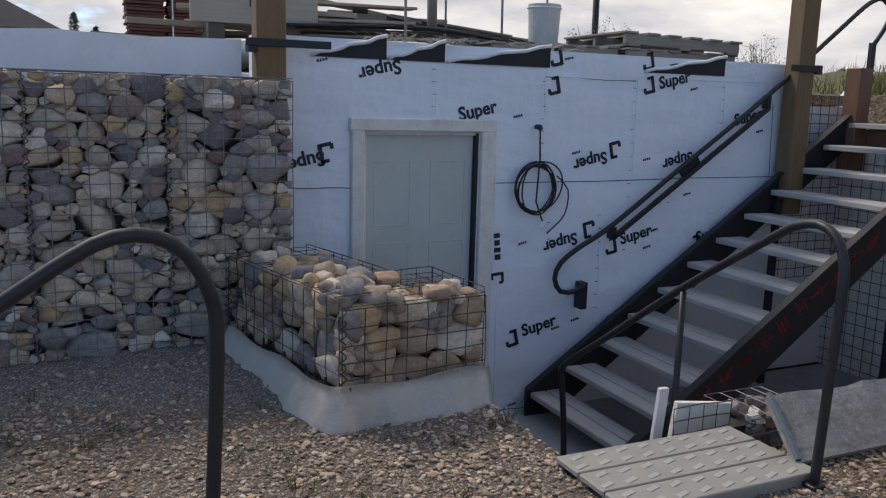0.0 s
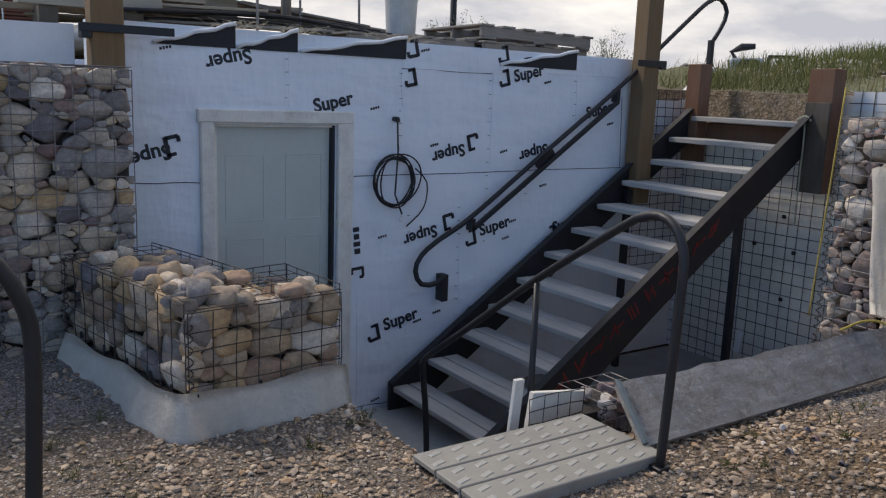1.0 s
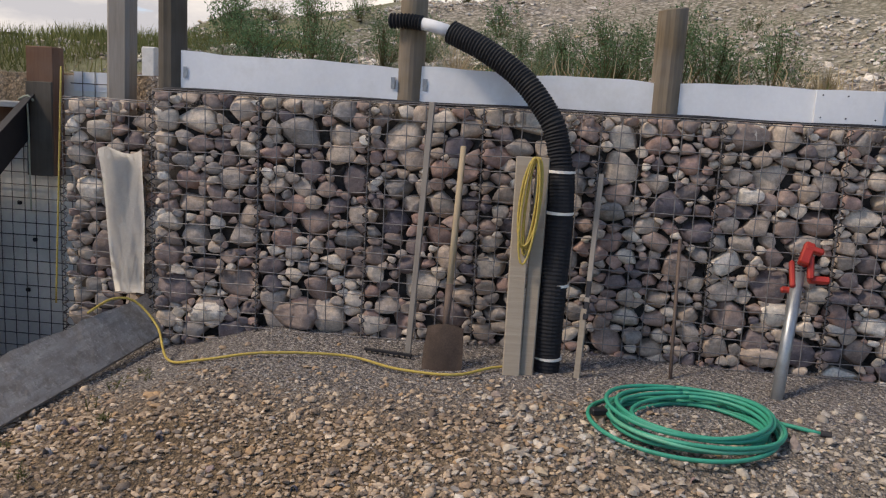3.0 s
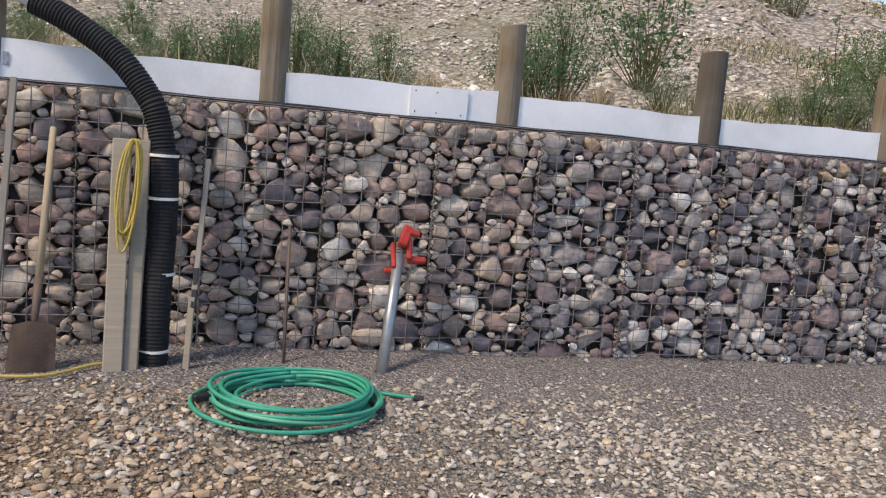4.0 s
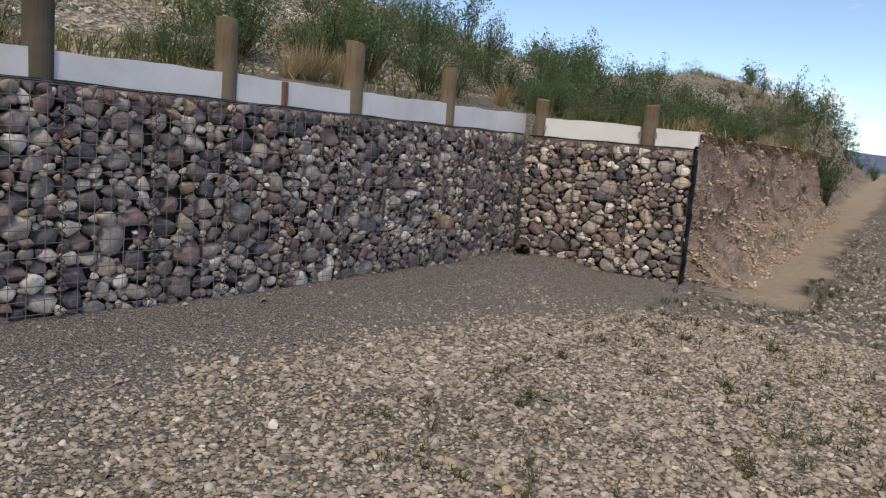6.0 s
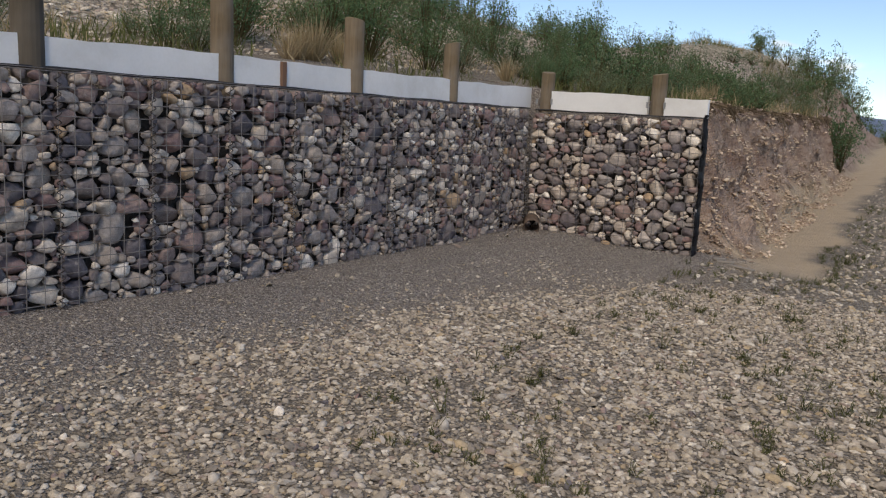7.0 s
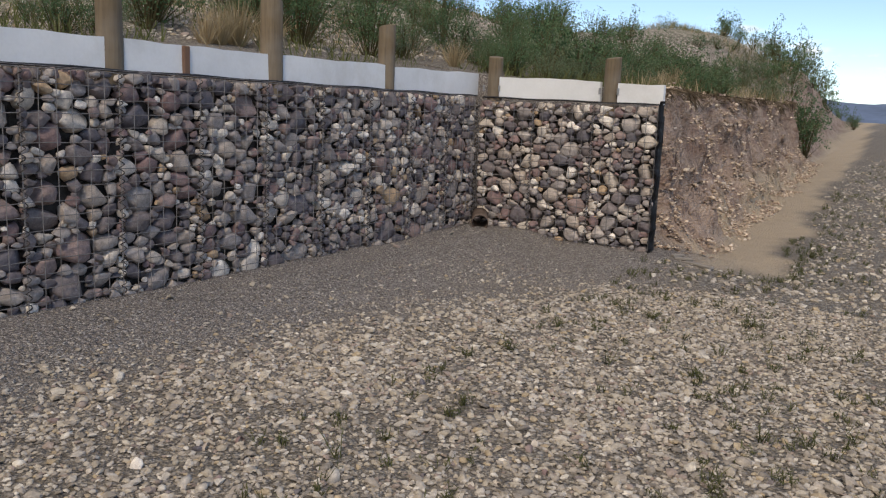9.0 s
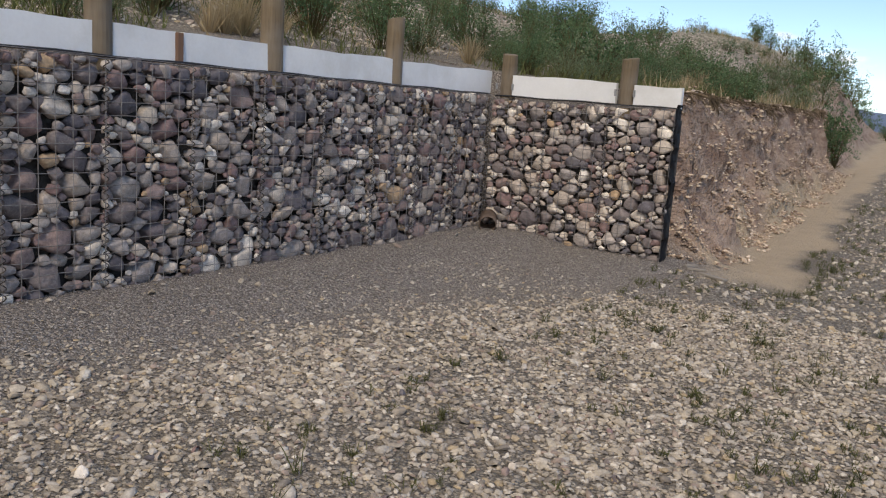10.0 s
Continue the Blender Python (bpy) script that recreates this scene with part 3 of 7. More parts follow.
def stone_mesh(name, reach, ang, aspect, r, rng, material, worn=False):
    """A water-worn stone whose outline follows reach, bulging out of the face (local y is outwards, negative)."""
    deep = r * rng.uniform(0.5, 0.85)
    ph = rng.uniform(0, 6.28, 3)
    lob = 1 + 0.04 * np.cos(2 * ang + ph[0])
    tilt = rng.uniform(-0.45, 0.45, 2)
    verts, faces = [], []
    n = len(ang)
    levels = [(-0.7, 0.7), (-0.1, 0.98), (0.58, 1.0), (0.90, 0.87), (1.0, 0.56)]
    for lv, (dep, rad) in enumerate(levels):
        wob = 1 + 0.05 * np.cos(3 * ang + ph[1] + lv) + rng.uniform(-0.045, 0.045, n)
        x, z = reach * rad * lob * wob * np.cos(ang), reach * rad * wob * np.sin(ang) / aspect
        y = -dep * deep * (1 + 0.08 * np.cos(2 * ang + ph[2])) + tilt[0] * x * 0.5 + tilt[1] * z * 0.5
        verts += list(zip(x, y, z))
    verts.append((0.0, -deep, 0.0))
    for lv in range(len(levels) - 1):
        for k in range(n):
            a, b = lv * n + k, lv * n + (k + 1) % n
            faces.append((a, b, b + n, a + n))
    top = (len(levels) - 1) * n
    faces += [(top + k, top + (k + 1) % n, len(verts) - 1) for k in range(n)]
    pts = np.array(verts)
    for _ in range(rng.randint(2, 5) if worn else rng.randint(4, 8)):
        d = rng.normal(0, 1, 3)
        d[1] = -abs(d[1]) - 0.2
        d /= np.linalg.norm(d)
        proj = pts @ d
        lim = proj.max() * rng.uniform(0.55, 0.9)
        pts -= np.maximum(0, proj - lim)[:, None] * d[None] * 0.95
    # broken or flattened flanks
    for _ in range(rng.randint(0, 3) if worn else rng.randint(3, 8)):
        a = rng.uniform(0, 6.283)
        d = np.array([math.cos(a), rng.uniform(-0.5, 0.2), math.sin(a)])
        d /= np.linalg.norm(d)
        proj = pts @ d
        lim = proj.max() * rng.uniform(0.62, 0.92)
        pts -= np.maximum(0, proj - lim)[:, None] * d[None] * 0.97
    me = bpy.data.meshes.new(name)
    me.from_pydata(pts.tolist(), [], faces)
    me.materials.append(material)
    me.polygons.foreach_set("use_smooth", [True] * len(faces))
    return me, deep


STONE_MIX = [(0.112, 5), (0.092, 14), (0.072, 50), (0.058, 140), (0.046, 320), (0.035, 700), (0.025, 1100), (0.019, 900)]


def wire_grid(bm, u0, u1, z0, z1, step, y, rad, rng):
    """Welded wire over a face, slightly bent."""
    nu, nz = max(1, round((u1 - u0) / step)), max(1, round((z1 - z0) / (0.78 * step)))
    for i in range(nu + 1):
        u = u0 + (u1 - u0) * i / nu
        tube(bm, [(u + rng.uniform(-.004, .004), y + rng.uniform(-.006, .004), z0 + (z1 - z0) * k / 4) for k in range(5)], rad, 4, False)
    for i in range(nz + 1):
        z = z0 + (z1 - z0) * i / nz
        tube(bm, [(u0 + (u1 - u0) * k / 4, y + 0.004 + rng.uniform(-.005, .003), z + rng.uniform(-.004, .004)) for k in range(5)], rad, 4, False)


def spiral(bm, u, y, z0, z1, rad=0.013, wire=0.0028, pitch=0.05):
    n = int((z1 - z0) / pitch * 7)
    tube(bm, [(u + rad * math.cos(k * 2 * math.pi / 7), y + rad * math.sin(k * 2 * math.pi / 7), z0 + (z1 - z0) * k / n) for k in range(n + 1)], wire, 3, False)


def gabion_wall(origin, turn, length, height, panel, seed, depth=0.32, label="", group="", mesh_step=0.1, mix=STONE_MIX, wire=M_WIRE, clear=(0.0, 0.0), cap=(0.03, 0.06), stone_mat=None, worn=False):
    """A row of wire baskets filled with stones; the face looks along local -y."""
    rng = np.random.RandomState(seed)
    count = max(1, round(length / panel))
    wide = length / count
    base = pose(*origin, 0, 0, turn)
    baskets = []
    for i in range(count):
        b = thing("gabion_basket", label, "gabion", base @ pose(i * wide, 0, 0), group)
        baskets.append(b)
        # core behind the face stones; the gap shade is in its dark colour
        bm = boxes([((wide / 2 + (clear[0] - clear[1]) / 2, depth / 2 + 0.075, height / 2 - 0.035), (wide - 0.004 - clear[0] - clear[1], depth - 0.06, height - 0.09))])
        part("rubble_fill", bm, M_SHADED_RUBBLE, b)
        bm = bmesh.new()
        wire_grid(bm, 0.0, wide, 0.0, height, mesh_step, -0.012, 0.0027, rng)
        nd = max(1, round(depth / mesh_step))
        for k in range(nd + 1):
            tube(bm, [(0, k * depth / nd, height + 0.012), (wide, k * depth / nd, height + 0.012)], 0.0021, 4, False)
        for k in range(round(wide / mesh_step) + 1):
            u = min(wide, k * mesh_step)
            tube(bm, [(u, -0.012, height + 0.012), (u, depth, height + 0.012)], 0.0021, 4, False)
        part("wire_mesh", bm, wire, b, "galvanised welded wire grid")
        bm = bmesh.new()
        spiral(bm, 0.0, -0.016, 0.0, height, 0.015, 0.0036)
        part("spiral_binder", bm, M_RUSTWIRE, b, "dark wire spiral lacing two baskets")
    for i, b in enumerate(baskets):
        kind_ = stone_mat(i) if callable(stone_mat) else stone_mat or M_STONE
        stones, ang, aspect = pack_stones(wide, height, rng, mix)
        for u, v, reach, r in stones:
            me, deep = stone_mesh("stone", reach, ang, aspect, r, rng, kind_, worn)
            ob = new("stone", me)
            ob.parent = b
            ob.location = (u, deep + rng.uniform(0.0, 0.028), v)
    # loose stones on top, and the layer behind
    for i, b in enumerate(baskets):
        kind_ = stone_mat(i) if callable(stone_mat) else stone_mat or M_STONE
        for _ in range(int(wide * depth * (90 if cap[1] < 0.07 else 120))):
            r = rng.uniform(*cap)
            me, deep = stone_mesh("stone", np.full(len(ang), r), ang, 1.3, r, rng, kind_, worn)
            ob = new("stone", me)
            ob.parent = b
            ob.location = (rng.uniform(r, wide - r), rng.uniform(0.04, depth - 0.04), height - r * (rng.uniform(0.35, 0.9) if cap[1] < 0.07 else rng.uniform(-0.25, 1.0)))
            ob.rotation_euler = (radians(-90 + rng.uniform(-20, 20)), 0, rng.uniform(0, 6))
    return baskets


right_gabions = gabion_wall((WALL_X, 2.2, 0.03), -90, 10.77, 1.42, 0.6, 11, depth=0.14, stone_mat=lambda i: M_STONE_BROWN if i < 7 else M_STONE, label="river-stone gabion of welded wire, one of a retaining wall", group="gabions of the long wall")
end_gabions = gabion_wall((WALL_X, END_Y, 0.06), 180, 1.84, 1.36, 0.62, 12, depth=0.14, label="lighter stone gabion forming the short return wall", group="gabions of the return wall", stone_mat=M_STONE_PALE,
                          mix=[(0.095, 16), (0.075, 60), (0.06, 160), (0.046, 320), (0.034, 600), (0.025, 900), (0.019, 700)])
left_gabions = gabion_wall((-2.25, 4.55, 0.02), 0, 3.96, 1.482, 0.66, 13, stone_mat=M_STONE_WARM, worn=True, label="river-stone gabion standing beside the wrapped wall", group="gabions beside the door wall")
side_gabions = gabion_wall((5.30, 2.83, -0.2), -90, 0.60, 1.58, 0.60, 14, stone_mat=M_STONE_BROWN, label="narrow stone gabion at the edge of the stairwell", group="gabions of the stairwell")


# large broken blocks at the foot of the long wall
rngb = np.random.RandomState(77)
for y, z, w, h in ((1.363, 0.285, 0.37, 0.21), (1.90, 0.245, 0.25, 0.15), (0.96, 0.26, 0.20, 0.14), (-1.10, 0.27, 0.36, 0.12)):
    basket = right_gabions[int((2.2 - y) / (10.77 / len(right_gabions)))]
    ang = np.linspace(0, 2 * np.pi, 14, endpoint=False)
    box_r = 1 / np.maximum(np.abs(np.cos(ang)) / (w / 2), np.abs(np.sin(ang)) / (h * 0.62)) * rngb.uniform(0.85, 1.12, 14)
    me, deep = stone_mesh("stone", box_r, ang, 1.25, h * 0.42, rngb, M_STONE_BROWN)
    ob = new("stone", me)
    ob.parent = basket
    ob.matrix_local = basket.matrix_basis.inverted() @ pose(WALL_X + deep - 0.012, y, z, 0, 0, -90)
# foam strips and posts behind the long wall
def foam_strip(a, b, z0, z1, thick=0.05, z2=None):
    """A foam board from a to b, its top edge slightly wavy, rising from z1 to z2."""
    a, b = Vector(a), Vector(b)
    z2 = z1 if z2 is None else z2
    d = b - a
    n = Vector((-d.y, d.x)).normalized() * thick / 2
    bm = bmesh.new()
    steps = max(2, int(d.length / 0.12))
    rows = []
    for k in range(steps + 1):
        p = a + d * k / steps
        w = 0.005 * math.sin(k * 0.9 + a.y) + 0.003 * math.sin(k * 2.3) + z1 + (z2 - z1) * k / steps
        bow = n.normalized() * 0.006 * math.sin(k * 0.7 + a.y * 3)
        rows.append([bm.verts.new((*(p + s * n + f * bow), z)) for s, z, f in ((1, z0, 0), (-1, z0, 0), (-1, w, 1), (1, w, 1))])
    for r, q in zip(rows, rows[1:]):
        for k in range(4):
            bm.faces.new((r[k], q[k], q[(k + 1) % 4], r[(k + 1) % 4]))
    bm.faces.new(list(reversed(rows[0])))
    bm.faces.new(rows[-1])
    bmesh.ops.recalc_face_normals(bm, faces=bm.faces)
    return tagged(part("foam_board", bm, M_FOAM), "white foam insulation strip along the top of the wall", "foam board", "foam strips")


def round_post(x, y, z0, z1, r, mat, label, lean=(0, 0), seed=0):
    """A round treated post: checked, slightly tapered, with a sawn top."""
    rg = np.random.RandomState(seed)
    bm = bmesh.new()
    n, sides = 10, 22
    ph = rg.uniform(0, 6.28, 4)
    rings = []
    for k in range(n + 2):
        f = min(k, n) / n
        ring = []
        for j in range(sides):
            a = 2 * math.pi * j / sides
            rr_ = r * (1.02 - 0.05 * f) * (1 + 0.018 * math.sin(2 * a + ph[0]) + 0.012 * math.sin(5 * a + ph[1] + f)) - (0.006 if j == int(ph[2] * 3) % sides else 0) - (0.006 if k > n else 0)
            ring.append(bm.verts.new((lean[0] * f + rr_ * math.cos(a), lean[1] * f + rr_ * math.sin(a), (z1 - z0) * f + (0.005 if k > n else 0) + 0.012 * f * math.sin(a + ph[3]))))
        rings.append(ring)
    for p, q in zip(rings, rings[1:]):
        for j in range(sides):
            bm.faces.new((p[j], p[(j + 1) % sides], q[(j + 1) % sides], q[j]))
    bm.faces.new(rings[-1])
    bm.faces.new(list(reversed(rings[0])))
    ob = part("wooden_post", bm, mat, smooth=False)
    ob.location = (x, y, z0)
    return tagged(ob, label, "post", "posts of the long wall")


def angle_plate(x, y, z, turn=0):
    """A small zinc angle plate that ties a foam strip to a post."""
    bm = boxes([((0, 0, 0), (0.003, 0.024, 0.060)), ((0.010, 0.011, 0), (0.020, 0.003, 0.060))], 0.001)
    for dz in (-0.017, 0.017):
        box(bm, (-0.002, -0.003, dz), (0.003, 0.008, 0.008), bevel=0.001)
    ob = part("angle_plate", bm, M_ZINC)
    ob.matrix_basis = pose(x, y, z, 0, 0, turn)
    return tagged(ob, "small zinc angle plate fixing the foam to a post", "bracket", "angle plates")


M_ZINC = plain_material("zinc_plate", (0.34, 0.35, 0.36), 0.45, 0.6, 0.2, 20)
POST_X = 5.237
POST_Y = [(2.14, 2.6, 1, 0.074), (0.817, 2.6, 0, 0.071), (-0.507, 1.995, 0, 0.077), (-1.80, 2.02, 0, 0.077), (-3.10, 2.01, 1, 0.082), (-4.42, 2.0, 0, 0.076), (-5.755, 2.035, 0, 0.079), (-7.145, 1.995, 0, 0.073)]
for k, (y, top, dark, r) in enumerate(POST_Y):
    round_post(POST_X, y, 1.36, top, r, M_POST_DARK if dark else M_POST,
               "dark weathered round wooden post behind the gabions" if dark else "tan treated round wooden post behind the gabions",
               (random.uniform(-0.012, 0.012), random.uniform(-0.015, 0.015)), k)
for x, top in ((5.01, 1.85), (3.78, 1.845)):
    round_post(x, -8.685, 1.30, top, 0.075, M_POST, "short tan treated round post behind the return wall", seed=int(x * 10))
FOAM_X = 5.222
TOPS = [(1.672, 1.644), (1.650, 1.632), (1.634, 1.646), (1.642, 1.632), (1.632, 1.654), (1.650, 1.660), (1.656, 1.674), (1.664, 1.690)]
ends = [(p[0], p[3]) for p in POST_Y] + [(-8.66, 0.0)]
for (a, ra), (b, rb), (za, zb) in zip(ends, ends[1:], TOPS):
    a, b = a - ra + 0.012, b + rb - 0.012
    if abs(a + 4.42) < 0.1:
        foam_strip((FOAM_X, a), (FOAM_X, -4.92), 1.472, za, 0.05, zb - 0.005)
        foam_strip((FOAM_X, -4.97), (FOAM_X, b), 1.472, zb - 0.012, 0.05, zb)
        tagged(part("batten", boxes([((5.195, -4.938, 1.553), (0.04, 0.045, 0.19))], 0.004), M_REDWOOD), "short brown batten between two foam strips", "batten")
    else:
        foam_strip((FOAM_X, a), (FOAM_X, b), 1.472, za, 0.05, zb)
foam_patch = foam_strip((5.189, -1.232), (5.189, -1.556), 1.474, 1.637, 0.014, 1.640)
for dy in (0.03, 0.15, 0.29):
    for z in (1.50, 1.61):
        part("screw", boxes([((5.1805, -1.232 - dy, z), (0.004, 0.008, 0.008))], 0.002), M_MEMBRANE, foam_patch)
foam_strip((4.925, -8.645), (3.865, -8.645), 1.452, 1.660, 0.05, 1.636)
foam_strip((3.695, -8.645), (3.268, -8.645), 1.438, 1.624, 0.05, 1.610)
foam_strip((-3.2, 5.0), (1.52, 5.0), 1.48, 1.73)
for y, r in ((2.14, 0.074), (0.817, 0.071), (0.817, -0.071)):
    angle_plate(5.193, y - r * 1.2, 1.56, 0 if r > 0 else 180)
for x in (5.01, 3.78):
    for sgn in (-1, 1):
        angle_plate(x + sgn * 0.088, -8.617, 1.545, -90 if sgn > 0 else 90)
# dark edge of the sheet that lines the baskets, under the foam
for a, b, y in (((5.165, 2.16), (5.165, -8.60), 0), ((5.10, -8.612), (3.29, -8.612), 1)):
    bm = bmesh.new()
    n = 60 if not y else 12
    tube(bm, [(a[0] + (b[0] - a[0]) * k / n, a[1] + (b[1] - a[1]) * k / n, (1.466 if not y else 1.458 - 0.022 * k / n) + 0.004 * math.sin(k * 1.3)) for k in range(n + 1)], 0.009, 6)
    tagged(part("liner_edge", bm, M_MEMBRANE), "dark edge of the liner sheet along the wall top", "liner", "liner edges")

# ---- door wall ----
WX0, WX1, WTOP = 1.62, 5.88, 1.78
DX0, DX1, DZ = 2.30, 3.115, 1.21
bm = boxes([(((WX0 + DX0) / 2, 5.15, (WTOP + PIT_Z) / 2), (DX0 - WX0, 0.2, WTOP - PIT_Z)),
            (((WX1 + DX1) / 2, 5.15, (WTOP + PIT_Z) / 2), (WX1 - DX1, 0.2, WTOP - PIT_Z)),
            (((DX0 + DX1) / 2, 5.15, (WTOP + DZ) / 2), (DX1 - DX0, 0.2, WTOP - DZ))])
wall_north = tagged(part("wall_north", bm, M_WRAP), "wall covered in creased pale blue printed house wrap", "wall", kind="structure")

door = thing("door_1", "closed grey-green panelled door in a peeling white frame", "door", pose((DX0 + DX1) / 2, 5.05, PIT_Z), kind="structure")
DW, DH = DX1 - DX0, DZ - PIT_Z
slab = part("door_slab", boxes([((-0.008, 0.055, DH / 2), (DW - 0.03, 0.045, DH - 0.012))], 0.003), M_DOOR, door)
for cx in (-0.2, 0.2):
    for cz, hz in ((1.63, 0.42), (1.0, 0.60), (0.38, 0.5)):
        bm = bmesh.new()
        w, h, y = 0.125, hz / 2, 0.033
        for a, b in (((-w, -h), (w, -h)), ((w, -h), (w, h)), ((w, h), (-w, h)), ((-w, h), (-w, -h))):
            tube(bm, [(cx + a[0], y, cz + a[1]), (cx + b[0], y, cz + b[1])], 0.0045, 6)
        part("panel_moulding", bm, M_DOOR, slab)
for sx, w in ((-DW / 2 - 0.045, 0.09), (DW / 2 + 0.07, 0.115)):
    part("frame_side", boxes([((sx, -0.006, DH / 2 + 0.02), (w, 0.05, DH + 0.04))], 0.009), M_TRIM, door, "peeling white-painted frame board")
part("frame_head", boxes([((0.012, -0.008, DH + 0.05), (DW + 0.235, 0.054, 0.085))], 0.009), M_TRIM, door, "peeling white-painted frame board")
part("frame_stop", boxes([((DW / 2 - 0.012, 0.04, DH / 2), (0.022, 0.10, DH))], 0.002), M_MEMBRANE, door, "dark gap seal beside the door slab")
part("frame_jamb", boxes([((-DW / 2 + 0.008, 0.05, DH / 2), (0.02, 0.10, DH)), ((0, 0.05, DH - 0.006), (DW, 0.10, 0.018))], 0.002), M_TRIM, door)


# wrap seams, flaps and prints
def wall_strip(name, pts, y0, thick, material, label, category):
    """A thin sheet on the door wall with the outline pts (x, z)."""
    bm = bmesh.new()
    f = [bm.verts.new((x, y0 - thick, z)) for x, z in pts]
    b = [bm.verts.new((x, y0, z)) for x, z in pts]
    bm.faces.new(f), bm.faces.new(list(reversed(b)))
    for k in range(len(pts)):
        bm.faces.new((f[k], b[k], b[(k + 1) % len(pts)], f[(k + 1) % len(pts)]))
    bmesh.ops.recalc_face_normals(bm, faces=bm.faces)
    ob = part(name, bm, material)
    return tagged(ob, label, category)


for x0, x1, zt in ((1.95, 2.44, 1.80), (2.45, 2.845, 1.79), (2.86, 3.645, 1.80), (4.46, 5.215, 1.80)):
    fl = wall_strip("membrane_flap", [(x0, 1.665), (x1, 1.665), (x1, zt)], 5.046, 0.006, M_MEMBRANE, "black triangular membrane flap on top of the wrap", "membrane flap")
    tagged(fl, group="membrane flaps")
    bm = bmesh.new()
    tube(bm, [(x0 + (x1 - x0) * k / 8, 5.035 + 0.004 * math.sin(k * 2.3), 1.672 + (zt - 1.665) * k / 8 + 0.008 * math.sin(k * 1.9)) for k in range(9)], 0.013, 7)
    part("folded_edge", bm, M_FOAM, fl, "frayed white folded edge", smooth=True)
for x0, x1, z0, z1 in ((3.62, 4.39, 1.60, 1.775), (4.39, 5.86, 1.63, 1.772), (1.80, 2.79, 1.34, 1.66)):
    sh = wall_strip("wrap_sheet", [(x0, z0), ((x0 + x1) / 2, z0 - 0.006), (x1, z0 + 0.004), (x1, z1), (x0, z1)], 5.0495, 0.003, M_WRAP, "overlapping sheet of pale blue wrap with a loose edge", "house wrap")
    tagged(sh, group="wrap sheets")
seams = [((1.72, 0.862), (2.21, 0.856)), ((3.26, 0.868), (5.80, 0.888)), ((2.785, 1.66), (2.79, 1.32)), ((3.61, 1.60), (3.63, 1.34)), ((4.40, 1.62), (4.41, 0.90)),
         ((5.23, 1.63), (5.25, 1.26)), ((4.14, 0.5), (4.18, -0.15)), ((5.75, 1.47), (5.78, 0.9)), ((3.30, 0.09), (3.31, -0.80)), ((1.79, 1.72), (1.79, 1.36)),
         ((3.30, -0.79), (3.62, -0.80)), ((3.62, 1.605), (4.39, 1.598)), ((4.66, 1.625), (5.8, 1.632))]
for k, (a, b) in enumerate(seams):
    bm = bmesh.new()
    tube(bm, [(a[0] + (b[0] - a[0]) * j / 6, 5.048 + 0.0012 * math.sin(j * 2 + k), a[1] + (b[1] - a[1]) * j / 6 + 0.003 * math.sin(j * 1.7 + k)) for j in range(7)], 0.0028, 4)
    dark_ = k in (0, 1, 7, 10, 11)
    tagged(part("wrap_seam", bm, M_INK if dark_ else M_WRAP), "thin dark lapped seam in the house wrap" if dark_ else "faint raised lap seam in the house wrap", "seam", "wrap seams")


for x0, z0, dz, n_ in ((3.63, 1.57, -0.085, 8), (4.40, 1.55, -0.10, 13), (2.79, 1.62, -0.08, 4), (5.24, 1.58, -0.09, 4), (4.16, 0.62, -0.10, 8), (3.72, 0.70, -0.12, 3), (4.78, 0.80, -0.05, 3)):
    for k in range(n_):
        bm = boxes([((x0 - 0.02 + 0.004 * (k % 3), 5.046, z0 + dz * k), (0.022, 0.004, 0.0035))])
        tagged(part("staple", bm, M_INK), "small dark staple in the house wrap", "staple", "wrap staples")


def print_mark(x, z, angle, flip, parts_, scale=1.0, name="printed_mark", label="black printed word shown as plain blocks on the wrap"):
    """Plain printed blocks (u, w, width, height) on the wrap, turned by angle."""
    bm = bmesh.new()
    a = radians(angle + (180 if flip else 0))
    for u, w, wid, hei in parts_:
        u, w, wid, hei = u * scale, w * scale, wid * scale, hei * scale
        cs = [(u - wid / 2, w - hei / 2), (u + wid / 2, w - hei / 2), (u + wid / 2, w + hei / 2), (u - wid / 2, w + hei / 2)]
        f = [bm.verts.new((p * math.cos(a) - q * math.sin(a), -0.0018, p * math.sin(a) + q * math.cos(a))) for p, q in cs]
        b = [bm.verts.new((v.co.x, 0.0, v.co.z)) for v in f]
        bm.faces.new(f)
        for k in range(4):
            bm.faces.new((f[k], b[k], b[(k + 1) % 4], f[(k + 1) % 4]))
    bmesh.ops.recalc_face_normals(bm, faces=bm.faces)
    ob = part(name, bm, M_INK)
    ob.location = (x, 5.0462, z)
    return tagged(ob, label, "printed mark", "prints on the wrap")


def print_word(x, z, angle, flip, size=0.124):
    """The bold black word printed on the wrap."""
    cu = bpy.data.curves.new("word", "FONT")
    cu.body, cu.size, cu.extrude, cu.offset = "Super", size, 0.0009, 0.0036
    cu.align_x, cu.align_y, cu.resolution_u = "CENTER", "CENTER", 3
    tmp = bpy.data.objects.new("word", cu)
    scene.collection.objects.link(tmp)
    me = bpy.data.meshes.new_from_object(tmp)
    bpy.data.objects.remove(tmp)
    me.materials.clear()
    me.materials.append(M_INK)
    ob = new("printed_word", me)
    ob.matrix_basis = pose(x, 5.0462, z) @ pose(0, 0, 0, 90, 0, 0) @ pose(0, 0, 0, 0, 0, angle + (180 if flip else 0))
    return tagged(ob, "bold black word printed on the pale wrap", "printed mark", "prints on the wrap")


